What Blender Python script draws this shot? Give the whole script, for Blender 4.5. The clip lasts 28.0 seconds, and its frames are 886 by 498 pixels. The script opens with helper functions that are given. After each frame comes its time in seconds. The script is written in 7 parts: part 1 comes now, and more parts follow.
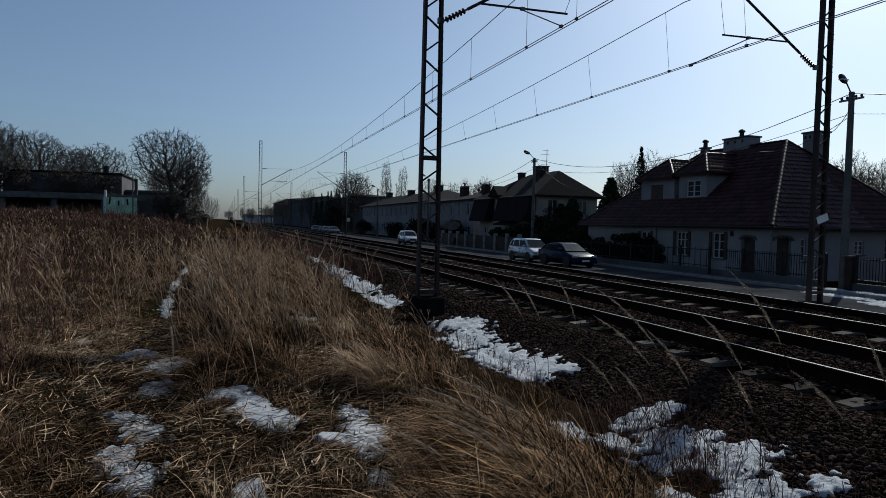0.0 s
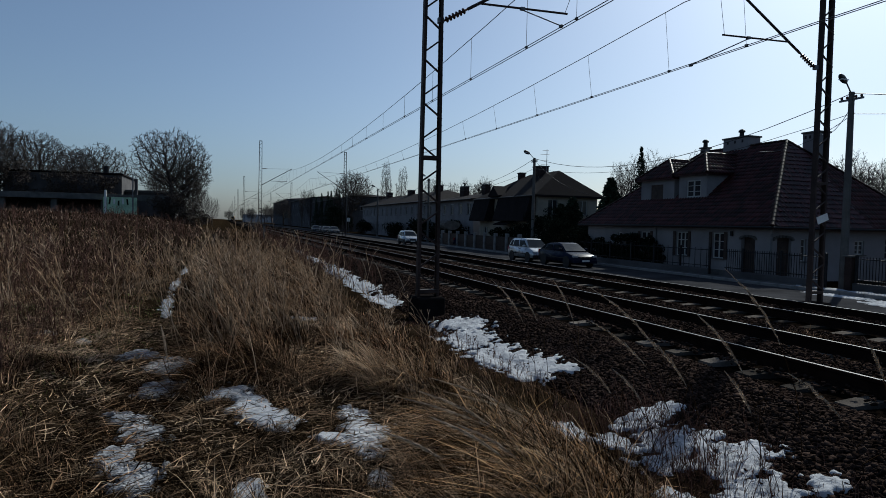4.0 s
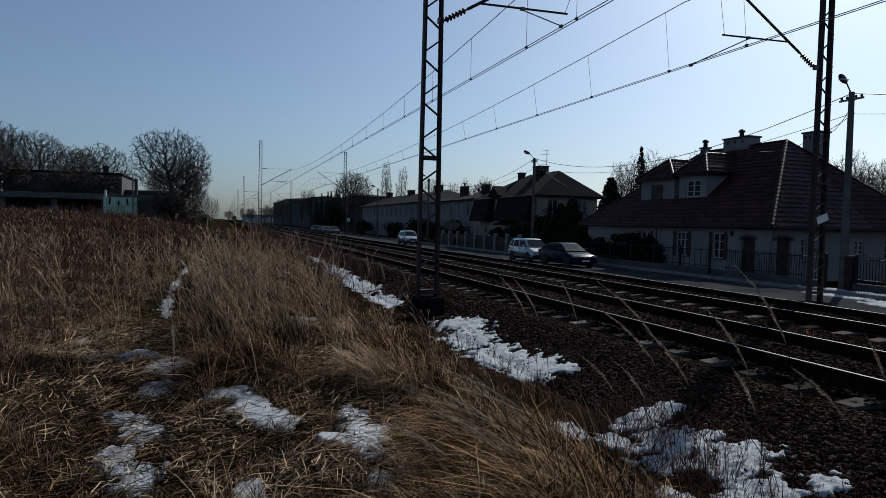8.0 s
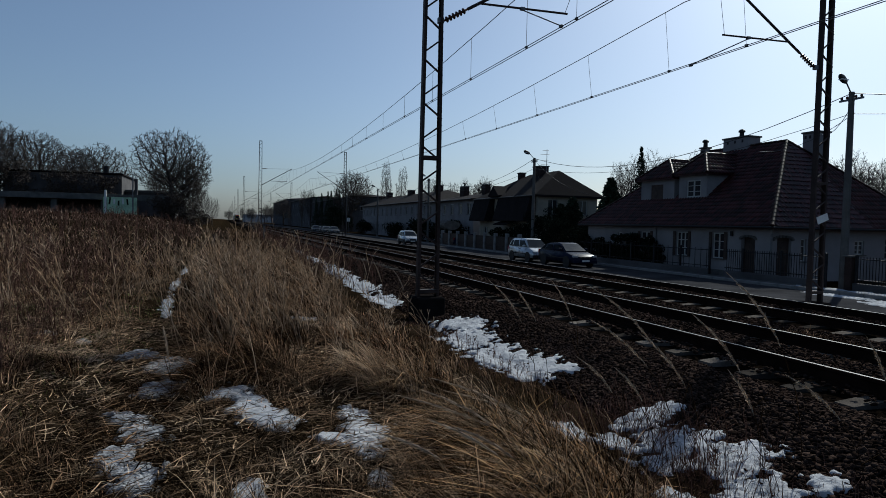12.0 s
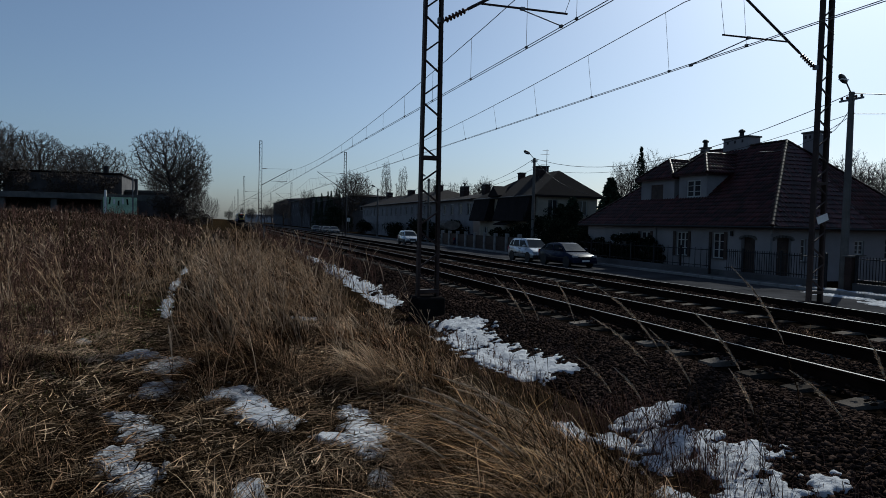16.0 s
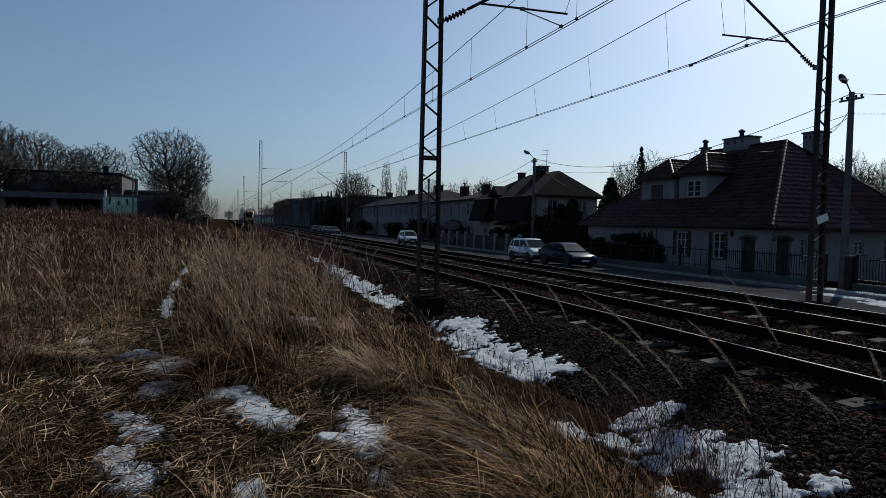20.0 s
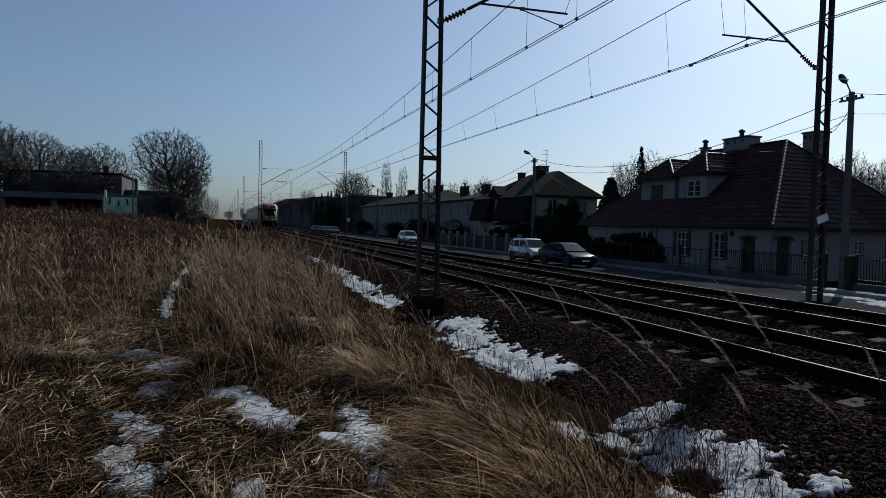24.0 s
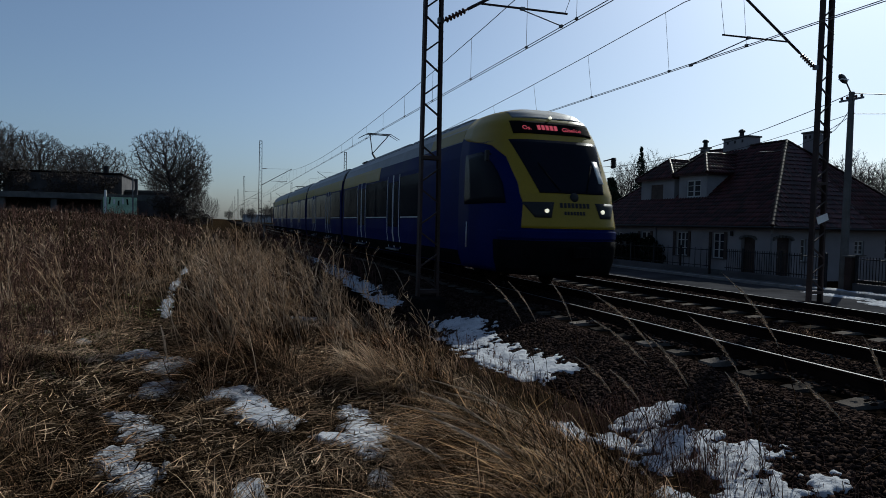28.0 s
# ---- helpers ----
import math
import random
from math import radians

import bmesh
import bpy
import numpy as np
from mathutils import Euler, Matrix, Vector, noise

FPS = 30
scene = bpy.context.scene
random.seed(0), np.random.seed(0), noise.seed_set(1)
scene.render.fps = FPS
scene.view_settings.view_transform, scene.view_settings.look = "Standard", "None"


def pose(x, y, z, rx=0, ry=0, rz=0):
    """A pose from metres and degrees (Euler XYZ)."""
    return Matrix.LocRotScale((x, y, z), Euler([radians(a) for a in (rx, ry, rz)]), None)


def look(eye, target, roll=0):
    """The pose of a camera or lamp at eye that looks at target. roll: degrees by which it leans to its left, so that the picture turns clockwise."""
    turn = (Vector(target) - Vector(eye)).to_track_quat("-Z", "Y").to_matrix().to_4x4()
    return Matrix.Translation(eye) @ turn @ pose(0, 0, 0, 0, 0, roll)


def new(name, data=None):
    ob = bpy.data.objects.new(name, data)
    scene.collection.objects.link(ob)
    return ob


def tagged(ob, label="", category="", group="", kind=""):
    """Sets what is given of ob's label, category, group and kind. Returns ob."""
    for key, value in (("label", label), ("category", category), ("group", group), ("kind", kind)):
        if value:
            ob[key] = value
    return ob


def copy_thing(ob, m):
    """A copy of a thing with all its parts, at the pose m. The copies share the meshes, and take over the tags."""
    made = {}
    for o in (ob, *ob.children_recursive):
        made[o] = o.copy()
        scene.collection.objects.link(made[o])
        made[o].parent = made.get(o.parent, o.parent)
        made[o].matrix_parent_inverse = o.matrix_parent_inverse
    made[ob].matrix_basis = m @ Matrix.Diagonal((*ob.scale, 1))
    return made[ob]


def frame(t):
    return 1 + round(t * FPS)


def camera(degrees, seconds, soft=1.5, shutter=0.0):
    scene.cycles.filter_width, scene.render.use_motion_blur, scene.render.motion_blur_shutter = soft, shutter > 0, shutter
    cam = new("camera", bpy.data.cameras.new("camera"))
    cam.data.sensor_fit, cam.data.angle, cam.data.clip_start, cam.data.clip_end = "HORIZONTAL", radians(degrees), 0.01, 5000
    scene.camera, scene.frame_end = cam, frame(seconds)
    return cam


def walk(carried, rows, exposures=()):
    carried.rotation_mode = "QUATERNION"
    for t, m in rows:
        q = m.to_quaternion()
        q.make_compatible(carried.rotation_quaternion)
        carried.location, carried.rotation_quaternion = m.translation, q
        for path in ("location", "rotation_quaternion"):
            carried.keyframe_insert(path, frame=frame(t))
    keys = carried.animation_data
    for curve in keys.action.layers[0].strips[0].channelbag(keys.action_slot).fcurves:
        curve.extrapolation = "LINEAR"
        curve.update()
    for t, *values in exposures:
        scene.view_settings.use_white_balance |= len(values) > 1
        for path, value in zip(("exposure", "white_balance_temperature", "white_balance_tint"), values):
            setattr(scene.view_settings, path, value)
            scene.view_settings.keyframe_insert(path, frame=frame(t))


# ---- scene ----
cam = camera(68.9, 28.0, soft=0.65, shutter=0.06)
EYE = (0.0, 0.0, 1.422)
YAW, TILT = radians(18.762), radians(-2.207)
AIM = (math.sin(YAW) * math.cos(TILT), math.cos(YAW) * math.cos(TILT), EYE[2] + math.sin(TILT))
STAND = look(EYE, AIM, 1.315)
walk(cam, [(0.0, STAND), (28.0, STAND)], [(0.0, 0.0, 5450, 3), (28.0, 0.0, 5450, 3)])

# ---- daylight: winter sun ahead and to the right ----
SUN_AZ, SUN_EL = radians(53), radians(36.5)
world = bpy.data.worlds.new("sky")
scene.world = world
world.use_nodes = True
wn = world.node_tree
sky = wn.nodes.new("ShaderNodeTexSky")
sky.sky_type = "NISHITA"
sky.sun_disc = False
sky.sun_elevation, sky.sun_rotation = SUN_EL, SUN_AZ
sky.air_density, sky.dust_density, sky.ozone_density = 0.95, 1.7, 3.4
pale = wn.nodes.new("ShaderNodeHueSaturation")   # thin winter haze takes colour out of the blue
pale.inputs["Saturation"].default_value = 0.8
wn.links.new(sky.outputs[0], pale.inputs["Color"])
wn.links.new(pale.outputs[0], wn.nodes["Background"].inputs[0])
wn.nodes["Background"].inputs[1].default_value = 0.073
sun_data = bpy.data.lights.new("sun", "SUN")
sun_data.energy, sun_data.angle, sun_data.color = 4.6, radians(0.55), (1.0, 0.88, 0.72)
sun = new("sun", sun_data)
to_sun = Vector((math.sin(SUN_AZ) * math.cos(SUN_EL), math.cos(SUN_AZ) * math.cos(SUN_EL), math.sin(SUN_EL)))
sun.matrix_world = look(to_sun * 50, (0, 0, 0))

# ---- the plan ----
XA, XB = 6.84, 10.78            # track centres
ZB = -0.045                     # far track lies a little lower
MAST_L = (3.93, 12.51, 65.24)   # x, first y, spacing
MAST_R = (15.25, 13.35, 72.9)
STREET = -1.0
GROUND_X = [(-600, 3.0), (-60, 0.55), (-25, 0.3), (-10, 0.1), (-4, -0.12), (-1.4, -0.28), (1.9, -0.28), (2.7, -0.40), (3.4, -0.5),
            (4.2, -0.55), (12.9, -0.6), (14.5, -0.62), (16.2, -0.9), (16.6, -1.12), (23.0, -1.12), (23.4, -1.0), (60, -0.95), (600, 1.0)]


def lerp_table(table, v):
    for (a, za), (b, zb) in zip(table, table[1:]):
        if v <= b:
            return za + (zb - za) * max(0.0, (v - a) / (b - a))
    return table[-1][1]


def ground_z(x, y):
    z = lerp_table(GROUND_X, x)
    if x < 1.0 and y > 22:   # the field climbs towards the depot
        up, side = min(1.0, (y - 22) / 52), min(1.0, (1.0 - x) / 10)
        z += 1.5 * up * up * (3 - 2 * up) * side * side * (3 - 2 * side)
    if y > 14:   # the bank along the track rises further on
        z += 0.16 * min(1.0, (y - 14) / 16) * max(0.0, min(1.0, (3.3 - x) / 0.8)) * max(0.0, min(1.0, (x + 6) / 5))
    if x < 3.6:
        amp = min(1.0, (3.6 - x) / 1.0)
        z += amp * (0.07 * noise.noise((x * 0.9, y * 0.9, 3.1)) + 0.12 * noise.noise((x * 0.17, y * 0.17, 7.7)))
        if -1.5 < x < -0.4:
            z -= 0.05
    return z


# ---- materials ----
def material(name, colour, rough=0.7, metal=0.0, vary=0.25, scale=6.0, fine=60.0, bump=0.2, tint=None, island=False, per_object=False,
             spec=0.15, coat=0.0, squeeze=None, leafy=False):
    """Two scales of uneven colour, wear in the gloss and a fine relief; tint: a second colour that blotches in."""
    m = bpy.data.materials.new(name)
    m.use_nodes = True
    nt = m.node_tree
    n, l = nt.nodes, nt.links
    b = n["Principled BSDF"]
    b.inputs["Roughness"].default_value, b.inputs["Metallic"].default_value = rough, metal
    b.inputs["Specular IOR Level"].default_value, b.inputs["Coat Weight"].default_value = spec, coat
    co = n.new("ShaderNodeTexCoord")
    vec = co.outputs["Object"]
    if squeeze:
        mp = n.new("ShaderNodeMapping")
        mp.inputs["Scale"].default_value = squeeze
        l.new(vec, mp.inputs[0])
        vec = mp.outputs[0]
    big, small = n.new("ShaderNodeTexNoise"), n.new("ShaderNodeTexNoise")
    for t, s, d in ((big, scale, 5.0), (small, fine, 3.0)):
        t.inputs["Scale"].default_value, t.inputs["Detail"].default_value = s, d
        l.new(vec, t.inputs["Vector"])
    ramp = n.new("ShaderNodeValToRGB")
    dark = tuple(c * (1 - vary) for c in colour)
    lite = tuple(min(1, c * (1 + vary)) for c in colour) if tint is None else tint
    # leafy: hard patches of brown and bleached tufts double as shade and light
    ramp.color_ramp.elements[0].position, ramp.color_ramp.elements[1].position = (0.40, 0.60) if leafy else (0.32, 0.68)
    ramp.color_ramp.elements[0].color, ramp.color_ramp.elements[1].color = (*dark, 1), (*lite, 1)
    mid = ramp.color_ramp.elements.new(0.5)
    mid.color = (*colour, 1)
    l.new(big.outputs[0], ramp.inputs[0])
    mix = n.new("ShaderNodeMix")
    mix.data_type, mix.blend_type = "RGBA", "MULTIPLY"
    mix.inputs[0].default_value = min(1.0, vary * 1.6)
    grain = n.new("ShaderNodeMapRange")
    grain.inputs[1].default_value, grain.inputs[2].default_value = 0.3, 0.7
    grain.inputs[3].default_value, grain.inputs[4].default_value = 0.55, 1.25
    l.new(small.outputs[0], grain.inputs[0])
    l.new(ramp.outputs[0], mix.inputs[6])
    l.new(grain.outputs[0], mix.inputs[7])
    out = mix.outputs[2]
    if island or per_object:
        src = n.new("ShaderNodeNewGeometry").outputs["Random Per Island"] if island else n.new("ShaderNodeObjectInfo").outputs["Random"]
        hsv = n.new("ShaderNodeHueSaturation")
        rng = n.new("ShaderNodeMapRange")
        rng.inputs[3].default_value, rng.inputs[4].default_value = (0.03, 3.2) if leafy else (0.3, 1.9)
        if leafy:   # few pale blades among many dull ones
            pw = n.new("ShaderNodeMath")
            pw.operation = "POWER"
            pw.inputs[1].default_value = 4.6
            l.new(src, pw.inputs[0])
            src = pw.outputs[0]
        l.new(src, rng.inputs[0])
        l.new(rng.outputs[0], hsv.inputs["Value"])
        l.new(out, hsv.inputs["Color"])
        out = hsv.outputs[0]
    l.new(out, b.inputs["Base Color"])
    rr = n.new("ShaderNodeMapRange")
    rr.inputs[3].default_value, rr.inputs[4].default_value = max(0.02, rough - 0.12), min(1.0, rough + 0.12)
    l.new(big.outputs[0], rr.inputs[0])
    l.new(rr.outputs[0], b.inputs["Roughness"])
    if leafy:   # light shines through thin dry blades
        tr, mx = n.new("ShaderNodeBsdfTranslucent"), n.new("ShaderNodeMixShader")
        mx.inputs[0].default_value = 0.22
        l.new(out, tr.inputs[0])
        l.new(b.outputs[0], mx.inputs[1])
        l.new(tr.outputs[0], mx.inputs[2])
        l.new(mx.outputs[0], n["Material Output"].inputs[0])
    if bump:
        bp = n.new("ShaderNodeBump")
        bp.inputs["Strength"].default_value, bp.inputs["Distance"].default_value = bump, 0.02
        l.new(small.outputs[0], bp.inputs["Height"])
        l.new(bp.outputs[0], b.inputs["Normal"])
    return m


def glow(name, colour, power):
    m = bpy.data.materials.new(name)
    m.use_nodes = True
    b = m.node_tree.nodes["Principled BSDF"]
    b.inputs["Base Color"].default_value = (*colour, 1)
    b.inputs["Emission Color"].default_value, b.inputs["Emission Strength"].default_value = (*colour, 1), power
    return m


# near-black brown, so that hollows between tussocks look shaded
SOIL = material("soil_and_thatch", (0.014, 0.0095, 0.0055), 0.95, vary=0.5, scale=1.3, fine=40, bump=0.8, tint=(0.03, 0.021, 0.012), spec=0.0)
ASPHALT = material("worn_asphalt", (0.042, 0.042, 0.045), 0.85, vary=0.25, scale=0.7, fine=90, bump=0.3, spec=0.0)
CONCRETE = material("weathered_concrete", (0.1, 0.098, 0.094), 0.85, vary=0.25, scale=2.0, fine=50, bump=0.4, spec=0.0)
KERB = material("kerb_concrete", (0.2, 0.195, 0.19), 0.85, vary=0.25, scale=2.0, fine=50, bump=0.4, spec=0.0)
SLEEPER = material("sleeper_concrete", (0.075, 0.066, 0.058), 0.85, vary=0.3, scale=3.0, fine=70, bump=0.4, per_object=True, spec=0.0)
STONE = material("ballast_stone", (0.026, 0.0182, 0.015), 0.8, vary=0.35, scale=8, fine=120, bump=0.3, island=True, spec=0.0)
# blackened: the shade in gaps between stones is in this colour
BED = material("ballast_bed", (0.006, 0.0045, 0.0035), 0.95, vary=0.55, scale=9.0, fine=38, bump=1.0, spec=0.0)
RAIL_SIDE = material("rusty_rail_steel", (0.014, 0.009, 0.007), 0.95, 0.0, vary=0.35, scale=4, fine=80, bump=0.2, spec=0.0)
RAIL_TOP = material("polished_rail_head", (0.09, 0.09, 0.095), 0.5, 0.0, vary=0.1, scale=2, fine=40, bump=0.03, squeeze=(8, 0.4, 8))
MAST_PAINT = material("weathered_brown_mast_paint", (0.04, 0.028, 0.025), 0.65, 0.2, vary=0.35, scale=3, fine=60, bump=0.2)
GALV = material("dull_galvanised_steel", (0.16, 0.16, 0.165), 0.55, 0.7, vary=0.2, scale=5, fine=80, bump=0.1)
INSULATOR = material("brown_glazed_porcelain", (0.07, 0.03, 0.02), 0.25, vary=0.15, scale=8, fine=30, bump=0.0)
COPPER = material("weathered_copper_wire", (0.12, 0.11, 0.10), 0.5, 0.8, vary=0.2, scale=4, fine=30, bump=0.0)
SNOW = material("old_snow", (0.4, 0.41, 0.43), 0.6, vary=0.22, scale=3.0, fine=28, bump=0.7, tint=(0.46, 0.47, 0.49), spec=0.0)
# darker copy of the snow: trodden dirt plus painted shade of the grass
SNOW_OLD = material("trodden_shaded_snow", (0.27, 0.275, 0.29), 0.7, vary=0.4, scale=7.0, fine=34, bump=0.9, tint=(0.44, 0.45, 0.47), spec=0.0)
GRASS = material("dry_grass", (0.16, 0.097, 0.054), 0.7, vary=0.72, scale=1.6, fine=6, bump=0.0, tint=(0.27, 0.178, 0.108), leafy=True, island=True, spec=0.0)
# thatch darkened to paint the shade under the tussocks
GRASS_DULL = material("shade_dark_thatch", (0.03492, 0.02132, 0.01248), 0.85, vary=0.4, scale=0.8, fine=6, bump=0.0, tint=(0.0776, 0.05039, 0.02913), leafy=True, island=True, spec=0.0)
GRASS_FIELD = material("brown_field_grass", (0.2, 0.13, 0.092), 0.75, vary=0.6, scale=1.0, fine=6, bump=0.0, tint=(0.33, 0.235, 0.18), leafy=True, island=True, spec=0.0)
GRASS_PALE = material("bleached_straw", (0.3, 0.2, 0.118), 0.6, vary=0.4, scale=2.0, fine=10, bump=0.0, tint=(0.46, 0.35, 0.24), island=True, spec=0.04)
GRASS_TAN = material("russet_tussock_grass", (0.19, 0.103, 0.056), 0.7, vary=0.72, scale=1.9, fine=6, bump=0.0, tint=(0.34, 0.22, 0.132), leafy=True, island=True, spec=0.0)
GRASS_LAIN = material("combed_over_grass", (0.155, 0.089, 0.043), 0.7, vary=0.7, scale=2.2, fine=6, bump=0.0, tint=(0.28, 0.178, 0.09), leafy=True, island=True, spec=0.0)
STRAW = material("dull_straw", (0.26, 0.178, 0.108), 0.7, vary=0.5, scale=2.4, fine=12, bump=0.0, tint=(0.42, 0.31, 0.2), leafy=True, island=True, spec=0.0)
STEM_PALE = material("bleached_weed_stems", (0.3, 0.225, 0.155), 0.6, vary=0.35, scale=3.0, fine=20, bump=0.0, tint=(0.46, 0.37, 0.27), island=True, spec=0.0)
GRASS_RED = material("dead_weed_stems", (0.09215, 0.05233, 0.03954), 0.8, vary=0.35, scale=0.4, fine=5, bump=0.0, island=True, spec=0.0)
# concrete blackened throughout to stand in for shade on the footings
FOOTING = material("shade_black_footing", (0.012, 0.011, 0.011), 0.95, vary=0.3, scale=4, fine=50, bump=0.4, spec=0.0)
MOSS = material("green_moss_turf", (0.10, 0.12, 0.035), 0.9, vary=0.35, scale=2.0, fine=5, bump=0.0, island=True, spec=0.0)
PLUME = material("pale_seed_plume", (0.42, 0.335, 0.25), 0.8, vary=0.25, scale=8, fine=40, bump=0.0, island=True, spec=0.0)
BARK = material("dark_bark", (0.06, 0.048, 0.04), 0.9, vary=0.35, scale=3, fine=30, bump=0.5)
TWIG = material("bare_twigs", (0.042, 0.033, 0.029), 0.85, vary=0.3, scale=2, fine=10, bump=0.0)
NEEDLE = material("dark_conifer_needles", (0.02, 0.032, 0.018), 0.85, vary=0.4, scale=1.5, fine=8, bump=0.0, island=True)
HEDGE = material("dark_evergreen_leaves", (0.012, 0.016, 0.011), 0.85, spec=0.0, vary=0.4, scale=1.5, fine=8, bump=0.0, island=True)
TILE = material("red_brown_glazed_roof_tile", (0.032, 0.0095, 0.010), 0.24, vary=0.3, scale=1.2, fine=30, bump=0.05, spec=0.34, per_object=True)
RIDGE = material("dull_hip_tile", (0.014, 0.0062, 0.006), 0.5, vary=0.45, scale=2.5, fine=30, bump=0.1, spec=0.04, per_object=True)
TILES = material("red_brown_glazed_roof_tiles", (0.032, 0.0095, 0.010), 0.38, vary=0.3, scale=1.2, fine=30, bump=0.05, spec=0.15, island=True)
ROOF_DARK = material("dark_bitumen_roof", (0.014, 0.012, 0.013), 0.85, spec=0.03, vary=0.3, scale=1.0, fine=25, bump=0.4)
RENDER_GREY = material("grey_rough_render", (0.19, 0.184, 0.19), 0.9, vary=0.18, scale=0.8, fine=60, bump=0.4)
RENDER_CREAM = material("cream_rough_render", (0.205, 0.195, 0.2), 0.9, vary=0.15, scale=0.7, fine=60, bump=0.4)
RENDER_OCHRE = material("dull_ochre_render", (0.27, 0.245, 0.2), 0.9, vary=0.2, scale=0.7, fine=55, bump=0.4)
RENDER_DARK = material("dark_grey_render", (0.075, 0.072, 0.074), 0.9, vary=0.25, scale=0.6, fine=50, bump=0.4)
BRICK = material("dark_brick", (0.03, 0.02, 0.018), 0.9, vary=0.3, scale=2.0, fine=20, bump=0.5)
FRAME_WHITE = material("white_window_paint", (0.34, 0.34, 0.33), 0.5, vary=0.06, scale=2, fine=40, bump=0.05)
WOOD_DARK = material("dark_stained_wood", (0.045, 0.032, 0.027), 0.6, vary=0.35, scale=3, fine=40, bump=0.2)
GLASS = material("dark_window_glass", (0.02, 0.023, 0.028), 0.06, vary=0.1, scale=1, fine=10, bump=0.0, spec=0.35)
CAR_GLASS = material("tinted_car_glass", (0.012, 0.016, 0.022), 0.12, vary=0.1, scale=1, fine=10, bump=0.0, spec=0.12)
CAR_LENS = material("car_lamp_lens", (0.28, 0.3, 0.33), 0.2, vary=0.1, scale=6, fine=30, bump=0.0, spec=0.3)
IRON = material("black_painted_iron", (0.018, 0.018, 0.02), 0.5, 0.3, vary=0.2, scale=5, fine=60, bump=0.1)
RUBBER = material("tyre_rubber", (0.015, 0.015, 0.015), 0.85, vary=0.2, scale=10, fine=60, bump=0.2)
PLASTIC = material("black_plastic_trim", (0.02, 0.02, 0.021), 0.55, vary=0.15, scale=6, fine=60, bump=0.1)
CAR_SILVER = material("silver_car_paint", (0.42, 0.44, 0.46), 0.3, 0.55, vary=0.05, scale=3, fine=200, bump=0.0, coat=0.7)
CAR_GREY = material("dull_grey_car_paint", (0.05, 0.052, 0.056), 0.4, 0.2, vary=0.08, scale=3, fine=200, bump=0.0, spec=0.2)
CAR_DARK = material("dark_blue_car_paint", (0.006, 0.010, 0.026), 0.3, 0.0, vary=0.1, scale=3, fine=200, bump=0.0, spec=0.06, coat=0.0)
CHROME = material("brushed_alloy", (0.5, 0.5, 0.5), 0.3, 1.0, vary=0.1, scale=6, fine=60, bump=0.0)
LENS = material("clear_lamp_lens", (0.6, 0.62, 0.65), 0.08, vary=0.05, scale=6, fine=30, bump=0.0, coat=0.8)
TAIL = material("red_tail_lens", (0.25, 0.01, 0.01), 0.15, vary=0.1, scale=6, fine=30, bump=0.0)
T_BLUE = material("train_blue_paint", (0.004, 0.009, 0.07), 0.45, vary=0.18, scale=0.8, fine=25, bump=0.02, spec=0.02)
T_YELLOW = material("train_yellow_paint", (0.235, 0.168, 0.009), 0.45, vary=0.1, scale=0.8, fine=25, bump=0.02, spec=0.25)
T_ROOF = material("dusty_grey_train_roof", (0.19, 0.197, 0.205), 0.5, vary=0.2, scale=1.2, fine=20, bump=0.1)
T_BLACK = material("black_train_underframe", (0.006, 0.006, 0.0065), 0.8, spec=0.01, vary=0.25, scale=3, fine=40, bump=0.2)
T_GLASS = material("tinted_train_glass", (0.008, 0.010, 0.016), 0.2, vary=0.1, scale=1, fine=10, bump=0.0, spec=0.012)
T_DOOR = material("pale_grey_door_edge", (0.45, 0.46, 0.48), 0.4, vary=0.1, scale=2, fine=30, bump=0.03)
LAMP_ON = glow("lit_headlamp", (1.0, 0.86, 0.6), 0.8)
LED_RED = glow("red_display_dots", (1.0, 0.12, 0.14), 0.3)
GRAFFITI = material("pale_green_painted_concrete", (0.42, 0.56, 0.38), 0.8, vary=0.3, scale=0.7, fine=12, bump=0.2)
SIGN_WHITE = material("white_enamel_sign", (0.62, 0.62, 0.60), 0.5, vary=0.1, scale=4, fine=40, bump=0.0)
# dark walls lifted in colour to stand in for distance haze
BLOCK_DARK = material("hazed_dark_block_walls", (0.09, 0.088, 0.092), 0.95, vary=0.25, scale=0.3, fine=3, bump=0.0, spec=0.0)
# pale grey on walls and roof is painted haze
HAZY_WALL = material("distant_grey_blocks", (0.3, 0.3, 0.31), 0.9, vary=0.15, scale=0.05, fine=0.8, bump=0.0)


# ---- mesh helpers ----
def box(x0, x1, y0, y1, z0, z1, bevel=0.0, bm=None):
    own = bmesh.new()
    bmesh.ops.create_cube(own, size=1.0)
    bmesh.ops.scale(own, vec=(abs(x1 - x0), abs(y1 - y0), abs(z1 - z0)), verts=own.verts)
    bmesh.ops.translate(own, vec=((x0 + x1) / 2, (y0 + y1) / 2, (z0 + z1) / 2), verts=own.verts)
    if bevel:
        bmesh.ops.bevel(own, geom=own.edges[:], offset=bevel, segments=1, affect="EDGES", clamp_overlap=True)
    return merge(bm, own)


def merge(bm, own):
    if bm is None:
        return own
    me = bpy.data.meshes.new("t")
    own.to_mesh(me)
    own.free()
    bm.from_mesh(me)
    bpy.data.meshes.remove(me)
    return bm


